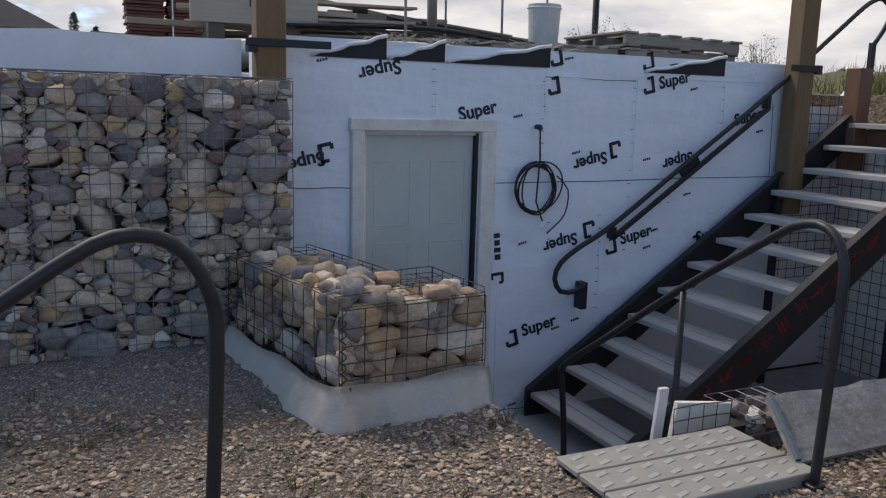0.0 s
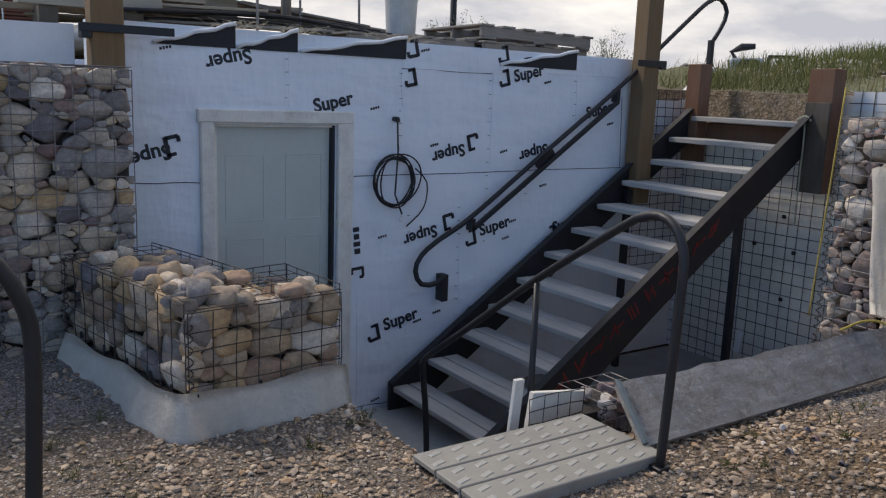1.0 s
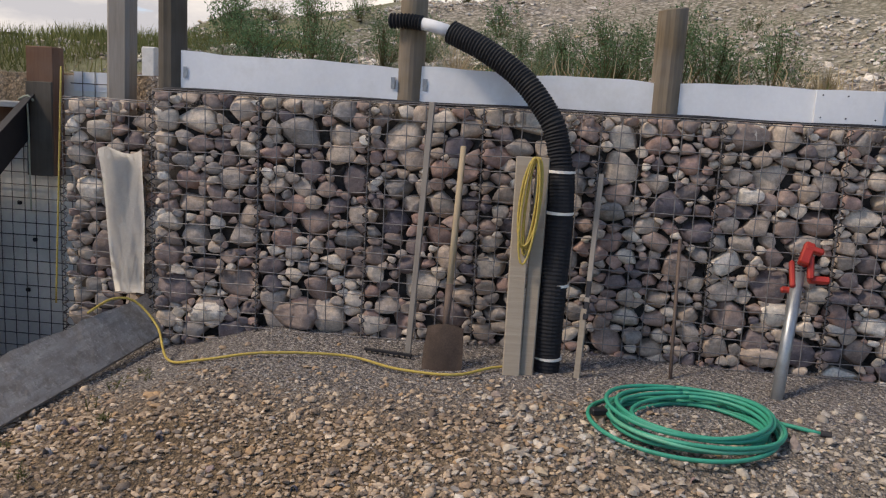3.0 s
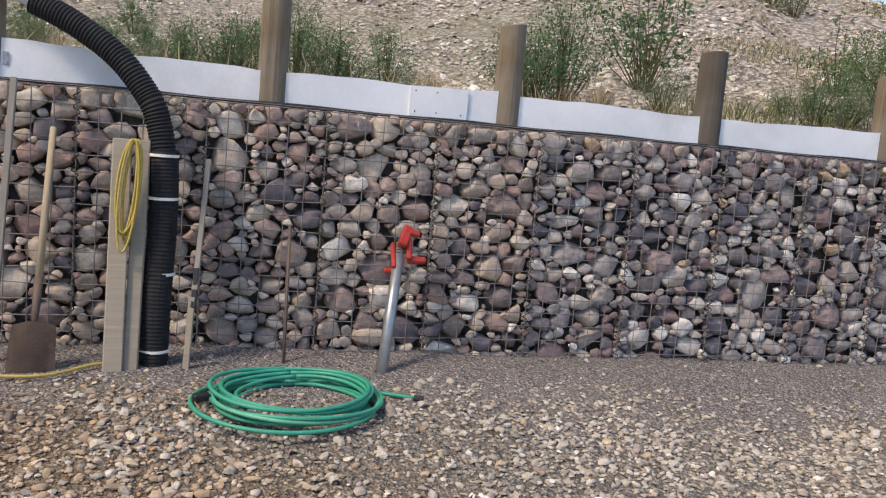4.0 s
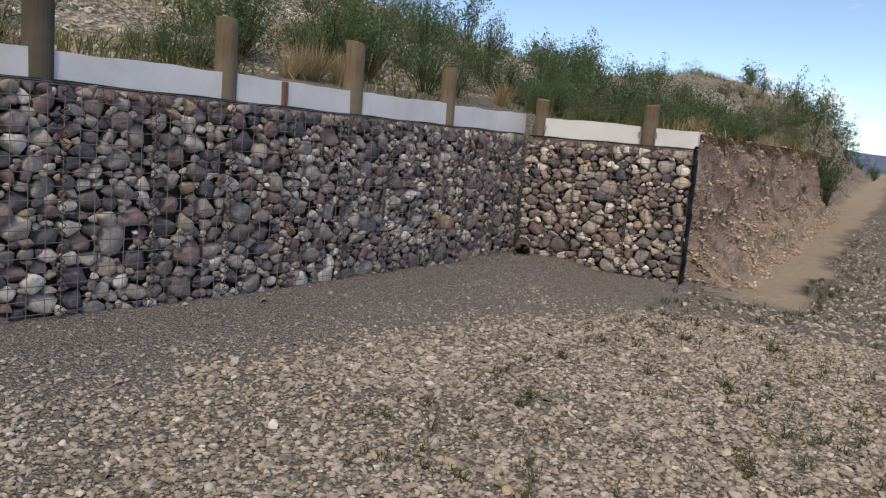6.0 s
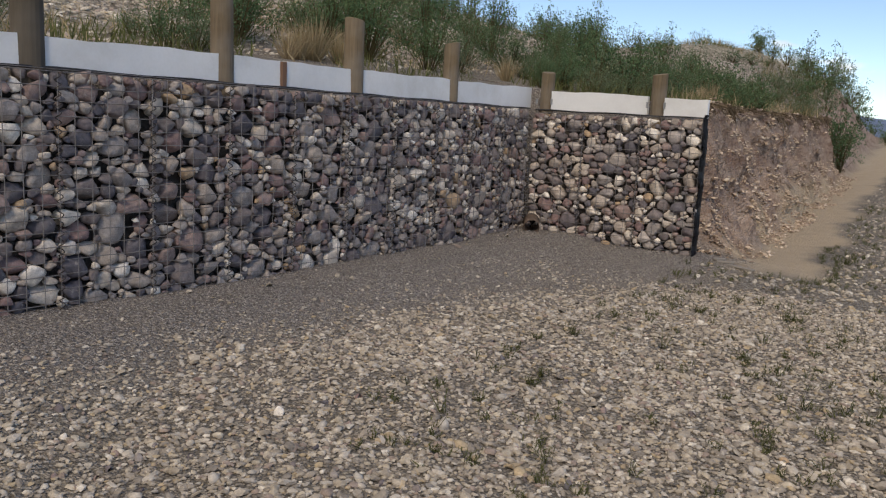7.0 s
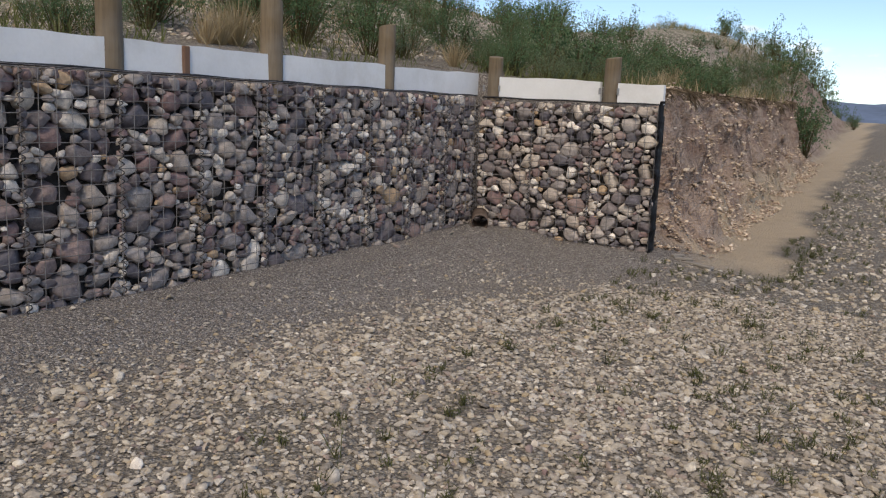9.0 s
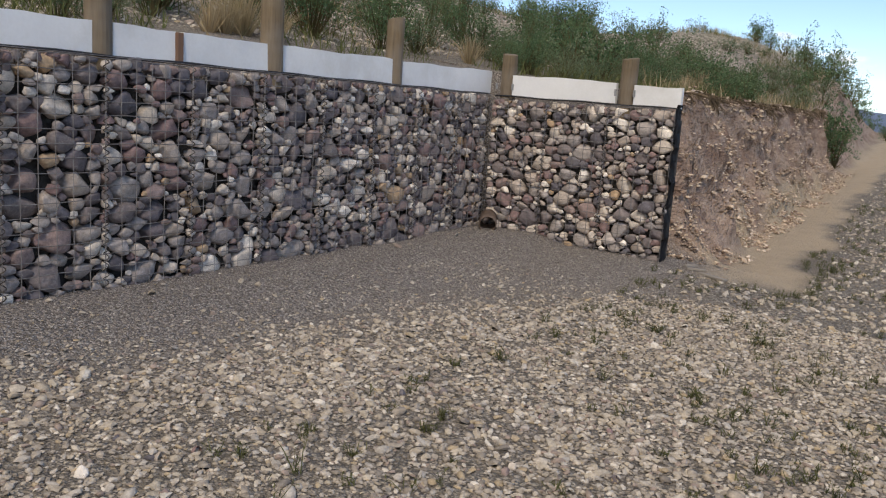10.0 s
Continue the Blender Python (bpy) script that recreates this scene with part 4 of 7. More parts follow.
HOOK = [(0.028, 0.0, 0.022, 0.10), (-0.004, -0.042, 0.066, 0.02), (-0.036, -0.028, 0.020, 0.03), (0.012, 0.042, 0.045, 0.018)]
TINY = [(-0.022, 0, 0.012, 0.014), (-0.006, 0, 0.010, 0.016), (0.010, 0, 0.012, 0.013), (0.026, 0, 0.010, 0.015)]
for x, z in ((3.10, 1.36), (4.48, 0.46), (3.66, -0.18), (4.74, 1.62), (5.50, 1.36), (5.21, 0.44)):
    print_word(x, z, 13, False)
for x, z in ((1.90, 1.02), (2.40, 1.60), (4.03, 1.02), (3.81, 0.43), (4.83, 1.02)):
    print_word(x, z, 13, True)
for x, z in ((4.26, 0.385), (3.44, -0.255), (4.51, 1.575), (3.69, 1.545), (3.70, 1.74), (4.49, 1.745), (5.06, 0.37)):
    print_mark(x, z, 13, False, HOOK, 1.2, "printed_emblem", "black printed hook-shaped emblem on the wrap")
for x, z in ((2.05, 1.08), (4.24, 1.10), (4.05, 0.515)):
    print_mark(x, z, 13, True, HOOK, 1.2, "printed_emblem", "black printed hook-shaped emblem on the wrap")
print_mark(3.30, 0.20, 95, False, HOOK, 1.0, "printed_emblem", "black printed hook-shaped emblem on the wrap")
print_mark(3.29, 0.42, 95, False, TINY, 3.2)
for x, z in ((3.41, 1.33), (3.90, 1.08), (3.49, 0.44), (3.80, -0.21), (3.97, -0.16), (4.59, 0.36), (4.65, 0.49), (4.94, 0.76), (4.29, -0.16), (4.53, 1.03),
             (3.46, -0.76), (4.93, 1.56), (5.63, 1.25), (2.02, 1.645), (3.80, 1.735), (4.72, 1.73)):
    print_mark(x, z, 13, False, TINY, 1.15, "printed_line", "small black printed line shown as plain bars")

# square posts with black straps at both ends of the wall
for x, y, w, z0, z1 in ((1.675, 4.95, 0.17, 1.2, 2.6), (5.875, 4.93, 0.168, 0.6, 2.75)):
    p = thing("square_post", "brown square timber post held by a black steel strap", "post", pose(x, y, z0))
    part("shaft", boxes([((0, 0, (z1 - z0) / 2), (w, 0.15, z1 - z0))], 0.008), M_BEAM, p)
    if x < 3:
        part("strap", boxes([((0.10, -0.085, 1.72 - z0), (0.50, 0.012, 0.045))], 0.002), M_BLACK, p, "black steel strap")
        part("strap", boxes([((-0.11, -0.04, 1.695 - z0), (0.05, 0.09, 0.06))], 0.002), M_BLACK, p, "black steel strap")
    else:
        part("strap", boxes([((-0.02, -0.085, 1.745 - z0), (0.32, 0.012, 0.05))], 0.002), M_BLACK, p, "black steel strap")
        part("strap", boxes([((0.12, -0.06, 1.74 - z0), (0.06, 0.06, 0.07))], 0.002), M_BLACK, p, "black steel strap")

# coil of cable on a hook
coil = thing("cable_coil", "coil of thin dark cable hanging from a wall hook", "cable", pose(3.56, 5.02, 0.84))
rng = np.random.RandomState(3)
bm = bmesh.new()
tube(bm, [(0, 0.02, 0.42), (0, -0.03, 0.42), (0.0, -0.035, 0.40)], 0.018, 8)
tube(bm, [(0, -0.03, 0.40), (0.01, -0.03, 0.2), (0.0, -0.02, -0.1), (0.06, -0.02, -0.24)], 0.006, 6)
part("hanging_lead", bm, M_BLACK, coil)
for k in range(7):
    rx, rz = (0.19, 0.175) if k == 6 else (0.150 + rng.uniform(-0.025, 0.02), 0.175 + rng.uniform(-0.015, 0.012))
    ox, oz, tl = rng.uniform(-0.015, 0.015), rng.uniform(-0.02, 0.02), rng.uniform(-0.3, 0.3)
    bm = bmesh.new()
    tube(bm, [(ox + rx * math.cos(a) + 0.01 * math.sin(2 * a + k), -0.008 - 0.004 * k, oz + rz * math.sin(a + tl * 0.2)) for a in np.linspace(0, 2 * math.pi, 33)], 0.0055, 6)
    part("loop", bm, M_BLACK, coil, smooth=True)
bm = bmesh.new()
tube(bm, curve_points([(0.16, -0.02, 0.08), (0.26, -0.02, -0.02), (0.24, -0.02, -0.2), (0.1, -0.02, -0.33)]), 0.005, 6)
part("loose_end", bm, M_BLACK, coil, smooth=True)
part("plug", boxes([((0.06, -0.025, -0.27), (0.03, 0.03, 0.05), (0, 25, 0))], 0.006), M_FOAM, coil, "pale plug")

# wall handrail
hr = thing("wall_handrail", "black steel handrail with a hooked lower end on the wall", "handrail", pose(0, 4.95, 0))
bm = bmesh.new()
tube(bm, curve_points([(6.69, 0, 1.96), (6.80, 0, 2.10), (6.86, 0, 2.24), (6.76, 0, 2.34), (6.60, 0, 2.30), (6.25, 0, 2.04), (5.60, 0, 1.54), (4.80, 0, 0.985), (4.19, 0, 0.56),
                       (3.90, 0, 0.40), (3.76, 0, 0.30), (3.715, 0, 0.19), (3.77, 0, 0.09), (3.90, 0, 0.085), (3.97, 0, 0.14)], 0.06), 0.019, 10)
part("rail", bm, M_BLACK, hr, smooth=True)
bm = boxes([((4.90, 0.0, 0.945), (1.72, 0.03, 0.035), (0, -34.6, 0)), ((5.60, 0.02, 1.48), (0.035, 0.07, 0.10)), ((4.20, 0.02, 0.50), (0.04, 0.07, 0.09)), ((4.88, 0.02, 0.98), (0.2, 0.02, 0.05), (0, -34.6, 0))], 0.003)
part("rail_bracket", bm, M_BLACK, hr)
part("end_bracket", boxes([((3.975, 0.04, 0.04), (0.055, 0.09, 0.20))], 0.004), M_BLACK, hr)
part("rail_post", boxes([((6.69, 0, 1.74), (0.045, 0.045, 0.50))], 0.004), M_BLACK, hr)

# ---- stair ----
stair = thing("metal_stair", "open stair with weathered board treads and dark steel stringers", "stair", pose(0, 0, 0))
for i in range(12):
    z, x = 1.33 - 0.18 * i, 6.47 - 0.265 * i
    extra = 0.10 if i == 11 else 0.0
    tr = part("tread", boxes([((0, 0, 0), (0.125, 1.06 + extra, 0.042)), ((0.135, 0, 0), (0.125, 1.06 + extra, 0.042))], 0.006), M_TREAD, stair)
    tr.location, tr.rotation_euler = (x + 0.065, 4.385 + extra / 3, z - 0.021), (radians(random.uniform(-0.6, 0.6)), 0, radians(random.uniform(-0.5, 0.5)))
for y in (4.955, 3.815):
    bm = bmesh.new()
    xa, xb, off = 3.52, 6.60, 0.06
    za = lambda x: 1.33 + (x - 6.47) * 0.18 / 0.265
    prof = [(xa, za(xa) + off), (xa, PIT_Z + 0.0), (xa + 0.28, PIT_Z), (xb, za(xb) - 0.24), (xb, za(xb) + off)]
    vs = [[bm.verts.new((px_, y + s * 0.012, pz)) for px_, pz in prof] for s in (-1, 1)]
    bm.faces.new(vs[0]), bm.faces.new(list(reversed(vs[1])))
    for k in range(5):
        bm.faces.new((vs[0][k], vs[1][k], vs[1][(k + 1) % 5], vs[0][(k + 1) % 5]))
    bmesh.ops.recalc_face_normals(bm, faces=bm.faces)
    st = part("stringer", bm, M_STRINGER, stair, "dark painted steel stringer")
    bm = bmesh.new()
    d = Vector((xb - xa, 0, za(xb) - za(xa)))
    box(bm, ((xa + xb) / 2, y - 0.02, (za(xa) + za(xb)) / 2 + off), (d.length, 0.062, 0.010), (0, -math.degrees(math.atan2(d.z, d.x)), 0), 0.002)
    part("top_flange", bm, M_STRINGER, st)
    part("newel_plate", boxes([((xb + 0.0, y, za(xb) + 0.12), (0.085, 0.06, 0.34))], 0.006), M_STRINGER, stair)
M_RED = plain_material("red_paint", (0.20, 0.018, 0.016), 0.7, 0.0, 0.4, 30)
bm = bmesh.new()
rr = random.Random(5)
for k in range(11):
    x = 3.95 + 0.15 * k
    z = 1.33 + (x - 6.47) * 0.18 / 0.265 - 0.09
    for j in range(3):
        box(bm, (x + 0.03 * j, 3.8015, z + 0.02 * j + rr.uniform(-0.01, 0.01)), (0.014, 0.0025, 0.10), (0, rr.choice((-34, 20, 56)), 0))
part("painted_lettering", bm, M_RED, stair, "faded red painted lettering shown as plain bars")
for x, y in ((5.81, 3.84), (5.75, 4.90)):
    top = 1.33 + (x - 6.47) * 0.18 / 0.265 - 0.12
    part("leg", boxes([((x, y, (top + PIT_Z) / 2), (0.05, 0.05, top - PIT_Z))], 0.003), M_BLACK, stair)
for y, zt, z0, w in ((4.93, 1.775, 0.9, 0.15), (3.735, 1.73, 0.80, 0.21)):
    nb = thing("newel_post", "reddish-brown square post at the head of the stair", "post", pose(6.50 if y > 4 else 6.5, y, z0))
    part("shaft", boxes([((0.05, 0, (zt - z0) / 2), (0.14, w, zt - z0))], 0.006), M_REDWOOD, nb)
    if y < 4:
        part("face_board", boxes([((-0.03, 0.0, (zt - 0.25 - z0) / 2), (0.02, w * 0.96, zt - 0.25 - z0))], 0.004), M_POST_DARK, nb, "dark weathered facing board")
tagged(part("riser_board", boxes([((6.66, 4.38, 1.20), (0.04, 1.0, 0.16))], 0.006), M_REDWOOD), "rough brown riser board under the top tread", "board")

# stairwell: slab, end wall with wire grid, side panels
bm = boxes([((4.35, 3.75, PIT_Z - 0.05), (4.85, 2.70, 0.1))])
tagged(part("floor", bm, M_CONCRETE), "grey concrete slab at the foot of the stair", "floor", kind="structure")
wall_east = tagged(part("wall_east", boxes([((6.80, 4.42, 0.235), (0.2, 1.36, 2.11)), ((6.80, 3.03, 0.36), (0.2, 1.42, 2.36))]), M_ICF), "cream foam form wall behind a dark wire grid", "wall", kind="structure")
part("wall_cap", boxes([((6.80, 5.26, 0.33), (0.2, 0.32, 2.30)), ((6.79, 3.05, 1.50), (0.19, 1.10, 0.14))]), M_FOAM, wall_east, "white foam upper panel")
part("wall_return", boxes([((6.36, 5.20, 0.32), (0.76, 0.10, 2.28))]), M_FOAM, wall_east, "white foam panel beyond the wrapped wall")
bm = bmesh.new()
wire_grid(bm, 5.98, 6.69, 0.0, 1.55, 0.098, 5.135, 0.0033, np.random.RandomState(6))
part("wire_grid", bm, M_RUSTWIRE, wall_east, "dark welded wire grid")
bm = bmesh.new()
rngw = np.random.RandomState(4)
for y in np.arange(2.45, 5.35, 0.098):
    zt = 1.58 if y < 3.62 else (1.46 if y > 5 else 1.18)
    tube(bm, [(6.69, y, PIT_Z), (6.685 + rngw.uniform(-.006, .006), y + rngw.uniform(-.006, .006), 0.3), (6.69, y, zt)], 0.0033, 4, False)
for z in np.arange(PIT_Z + 0.05, 1.58, 0.098):
    ye = 5.35 if z < 1.18 else 3.62
    tube(bm, [(6.683, 2.45, z), (6.68, 3.0, z + rngw.uniform(-.006, .006)), (6.683, ye, z)], 0.0033, 4, False)
    if z > 1.18 and z < 1.47:
        tube(bm, [(6.683, 5.0, z), (6.683, 5.35, z)], 0.0033, 4, False)
part("wire_grid", bm, M_RUSTWIRE, wall_east, "dark welded wire grid")
for y, z in ((4.05, 0.56), (3.93, 0.28), (4.0, -0.12), (4.3, 0.30)):
    part("tie_knot", boxes([((6.675, y, z), (0.02, 0.035, 0.03))], 0.006), M_MEMBRANE, wall_east)
tagged(part("foam_offcut", boxes([((6.60, 4.30, -0.55), (0.02, 0.06, 0.20), (8, 0, 4))], 0.004), M_FOAM), "small white foam offcut leaning in the stairwell", "foam offcut")
mound = bmesh.new()
bmesh.ops.create_icosphere(mound, subdivisions=3, radius=1.0, matrix=pose(6.95, 5.30, 1.42) @ Matrix.Diagonal((0.16, 0.12, 0.22, 1)))
tagged(part("white_sack", mound, M_FOAM, smooth=True), "bulging white sack standing above the end wall", "sack")
box_side = boxes([((4.4, 2.40, (PIT_Z - 0.02) / 2 - 0.03), (4.2, 0.05, -PIT_Z - 0.08)), ((2.35, 3.1, (PIT_Z - 0.02) / 2 - 0.03), (0.05, 1.45, -PIT_Z - 0.08))])
tagged(part("wall_south", box_side, M_CONCRETE), "grey concrete edge of the stairwell under the gravel", "wall", kind="structure")

# rope tied at the stair head
bm = bmesh.new()
tube(bm, curve_points([(6.42, 3.80, 1.36), (6.41, 3.785, 1.2), (6.42, 3.79, 0.9), (6.44, 3.80, 0.55)]), 0.007, 6)
tube(bm, curve_points([(6.45, 3.88, 1.345), (6.43, 3.80, 1.375), (6.44, 3.76, 1.34)]), 0.009, 6)
tagged(part("cord", bm, plain_material("pale_cord", (0.42, 0.44, 0.33), 0.9, 0, 0.2, 40), smooth=True), "pale cord tied to the stair head and hanging down", "cord")
M_YROPE = plain_material("yellow_rope", (0.50, 0.37, 0.085), 0.7, 0.0, 0.25, 60, 0.004, dirt=(0.40, 0.31, 0.12))

# railing at the stairwell edge, and its loop-ended partner
rail = thing("stairwell_railing", "black steel tube railing running down into the stairwell", "railing", pose(0, 0, 0))
bm = bmesh.new()
tube(bm, curve_points([(3.09, 2.10, 0.0), (3.11, 2.10, 0.45), (3.125, 2.10, 0.78), (3.13, 2.115, 0.89), (3.137, 2.165, 0.965), (3.143, 2.25, 0.998), (3.147, 2.35, 0.978), (3.152, 2.46, 0.92), (3.17, 2.99, 0.59), (3.21, 3.6, 0.18), (3.255, 4.07, -0.13),
                       (3.27, 4.12, -0.22), (3.30, 4.12, -0.5), (3.32, 4.12, PIT_Z)], 0.06), 0.019, 10)
part("top_rail", bm, M_BLACK, rail, smooth=True)
bm = bmesh.new()
tube(bm, [(3.17, 2.99, 0.57), (3.16, 2.98, 0.0), (3.16, 2.98, PIT_Z)], 0.016, 10)
part("baluster", bm, M_BLACK, rail, smooth=True)
part("foot_plate", boxes([((3.09, 2.10, 0.012), (0.062, 0.062, 0.03))], 0.004), M_BLACK, rail)
loop = thing("loop_railing", "black steel tube railing with a rounded end on gravel", "railing", pose(0, 0, 0))
bm = bmesh.new()
tube(bm, curve_points([(0.875, 2.2, -0.05), (0.885, 2.2, 0.3), (0.905, 2.2, 0.74), (0.895, 2.2, 0.89), (0.84, 2.2, 1.005), (0.76, 2.2, 1.06), (0.66, 2.2, 1.062), (0.56, 2.2, 1.015), (0.40, 2.2, 0.91), (0.0, 2.2, 0.65), (-0.5, 2.2, 0.30), (-0.56, 2.2, 0.2), (-0.57, 2.2, -0.05)], 0.05), 0.020, 12)
part("top_rail", bm, M_BLACK, loop, smooth=True)
for x in (0.875, -0.57):
    part("foot_plate", boxes([((x, 2.2, 0.012), (0.10, 0.10, 0.02))], 0.004), M_BLACK, loop)

# ---- stone planter in front of the door ----
M_TANSTONE = stone_material("tan_stone", lambda m: m.random(), 0.82, 1.07, TANS)
PMIX = [(0.090, 60), (0.076, 140), (0.062, 240), (0.048, 300), (0.036, 300)]
pl_a = gabion_wall((1.355, 4.50, 0.15), -77.7, 1.197, 0.41, 1.197, 21, depth=0.46, label="low wire basket of tan river stones beside the door", group="planter baskets", mesh_step=0.105, mix=PMIX, wire=M_RUSTWIRE, clear=(0.0, 0.12), cap=(0.045, 0.078), stone_mat=M_TANSTONE, worn=True)
pl_b = gabion_wall((1.61, 3.33, 0.12), 6.25, 0.735, 0.40, 0.735, 22, depth=0.50, label="low wire basket of tan river stones facing the yard", group="planter baskets", mesh_step=0.105, mix=PMIX, wire=M_RUSTWIRE, clear=(0.08, 0.0), cap=(0.045, 0.078), stone_mat=M_TANSTONE, worn=True)
for par, u0, u1, m_ in ((pl_a[0], 0.0, 1.12, pose(0, 0.46, 0)), (pl_b[0], 0.36, 0.735, pose(0, 0.50, 0)), (pl_b[0], 0.0, 0.50, pose(0.735, 0, 0, 0, 0, 90))):
    bm = bmesh.new()
    wire_grid(bm, u0, u1, 0.0, 0.44, 0.105, 0.0, 0.0026, rng)
    part("rim_mesh", bm, M_RUSTWIRE, par).matrix_local = m_


def fabric_skirt(line, z0, z1, flare, name, label, rng):
    """A strip of cloth that hangs in folds along a line of (x, y)."""
    pts = curve_points([(*p, 0) for p in line], 0.03)
    bm = bmesh.new()
    rows = []
    for k, p in enumerate(pts):
        t = (pts[min(k + 1, len(pts) - 1)] - pts[max(k - 1, 0)]).normalized()
        n = Vector((t.y, -t.x, 0))
        w = 0.022 * math.sin(k * 0.27) + 0.014 * math.sin(k * 0.71 + 1) + 0.006 * math.sin(k * 1.9)
        rows.append([bm.verts.new((p.x + n.x * (0.012 + f * (flare + w)), p.y + n.y * (0.012 + f * (flare + w)), z1 + (z0 - z1) * f + (0.012 * math.sin(k * 0.37) if f == 0 else 0.0))) for f in (0, 0.2, 0.45, 0.7, 1.0)])
    for a, b in zip(rows, rows[1:]):
        for j in range(4):
            bm.faces.new((a[j], a[j + 1], b[j + 1], b[j]))
    bmesh.ops.solidify(bm, geom=list(bm.faces), thickness=0.004)
    return part(name, bm, M_CLOTH, None, label, smooth=True)


skirt = thing("fabric_skirt", "dirty white fabric skirt round the foot of the baskets", "fabric", pose(0, 0, 0))
sk = fabric_skirt([(1.345, 4.48), (1.385, 4.25), (1.44, 4.0), (1.49, 3.75), (1.535, 3.52), (1.565, 3.38), (1.585, 3.325), (1.64, 3.312), (1.80, 3.335), (2.0, 3.36), (2.2, 3.375), (2.36, 3.39)], -0.05, 0.18, 0.085, "panel", "", rng)
sk.parent = skirt
for (x, y, z) in ((1.375, 4.3, 0.205), (1.43, 4.05, 0.20), (1.475, 3.8, 0.20), (1.52, 3.58, 0.20), (1.56, 3.40, 0.19), (1.64, 3.30, 0.165), (1.93, 3.345, 0.165)):
    part("tie_knot", boxes([((x, y, z), (0.012, 0.012, 0.035))], 0.004), M_MEMBRANE, skirt, "black wire tie")

# white cloth at the stairwell gabion
bm = bmesh.new()
rows = []
for k in range(13):
    f = k / 12
    z = 1.11 - 0.82 * f
    y0, y1 = 2.60 - 0.10 * f, 2.33 - 0.01 * f
    rows.append([bm.verts.new((5.255 + 0.012 * math.sin(j * 1.6 + k * 0.5) - 0.02 * (1 - f) * math.sin(j * 0.9), y0 + (y1 - y0) * j / 7, z + 0.02 * math.sin(j) * (k == 0))) for j in range(8)])
for a, b in zip(rows, rows[1:]):
    for j in range(7):
        bm.faces.new((a[j], a[j + 1], b[j + 1], b[j]))
bmesh.ops.solidify(bm, geom=list(bm.faces), thickness=0.005)
tagged(part("white_cloth", bm, M_CLOTH, smooth=True), "strip of white fabric hanging on the gabion corner", "fabric")

# grey posts above the stairwell gabion
ob = part("square_post", boxes([((0, 0, 0.5), (0.14, 0.145, 1.35))], 0.02), M_OLDPOST)
ob.location, ob.rotation_euler = (5.80, 2.74, 1.35), (0, radians(1), 0)
tagged(ob, "grey weathered square post behind the narrow gabion", "post")
tagged(part("white_stub", boxes([((5.80, 2.555, 1.60), (0.06, 0.085, 0.24))], 0.006), M_TRIM), "short white-painted stub post beside the grey post", "post")

# plank and deck at the stairwell edge
pk = thing("retaining_plank", "weathered grey panel board leaning along the gravel edge", "plank", pose(0, 0, 0))


def panel_material():
    m = Mat("weathered_panel", 0.9)
    v = m.vec((1, 1, 1))
    grain = m.noise(m.vec((3, 26, 26)), 1.0, 7, 0.7)
    big = m.noise(v, 4, 6, 0.7)
    c = m.ramp(grain, [(0.3, (0.20, 0.185, 0.17)), (0.5, (0.30, 0.285, 0.27)), (0.7, (0.40, 0.385, 0.365))])
    c = m.mix(m.ramp(big, [(0.42, 0.0), (0.68, 0.75)]), c, (0.22, 0.195, 0.175))
    c = m.mix(m.ramp(m.noise(m.vec((9, 3, 3)), 1.0, 5, 0.7), [(0.60, 0.0), (0.70, 0.7)]), c, (0.52, 0.51, 0.49))
    c = m.mix(m.ramp(m.noise(v, 22, 6, 0.75), [(0.62, 0.0), (0.68, 0.5)]), c, (0.12, 0.095, 0.08))
    c = m.mix(m.ramp(m.noise(v, 45, 5, 0.8), [(0.56, 0.0), (0.62, 0.6)]), c, (0.46, 0.44, 0.41))
    c = m.mix(m.ramp(m.noise(v, 9, 6, 0.8), [(0.50, 0.0), (0.60, 0.65)]), c, (0.17, 0.145, 0.125))
    m.color(c).bump(m.noise(v, 30, 6, 0.7), 0.012, 0.7)
    return m.m


M_PANEL = panel_material()
bm = bmesh.new()
lo0, lo1, hi0, hi1 = Vector((3.137, 2.22, 0.05)), Vector((5.12, 2.14, 0.106)), Vector((3.185, 2.445, 0.242)), Vector((5.245, 2.298, 0.293))
n = -(lo1 - lo0).cross(hi0 - lo0).normalized() * 0.032
rows = []
for k in range(25):
    f = k / 24
    a, b = lo0.lerp(lo1, f), hi0.lerp(hi1, f)
    b = b + Vector((0, 0, 0.006 * math.sin(k * 1.1) + (0.010 if k in (6, 11, 17) else 0)))
    sag = n.normalized() * 0.010 * math.sin(math.pi * f)
    rows.append([bm.verts.new(v + sag) for v in (a, a.lerp(b, 0.5), b, b + n, a + n)])
for r, q in zip(rows, rows[1:]):
    for k in range(5):
        bm.faces.new((r[k], q[k], q[(k + 1) % 5], r[(k + 1) % 5]))
bm.faces.new(rows[0]), bm.faces.new(list(reversed(rows[-1])))
bmesh.ops.recalc_face_normals(bm, faces=bm.faces)
part("panel", bm, M_PANEL, pk)
bm = bmesh.new()
tube(bm, [lo0 + Vector((0.0, 0.0, 0.012)), hi0 + Vector((0.0, 0.0, 0.012))], 0.014, 6)
part("edge_strip", bm, plain_material("zinc_strip", (0.16, 0.19, 0.20), 0.5, 0.6, 0.2, 20), pk, "dull metal edge strip")

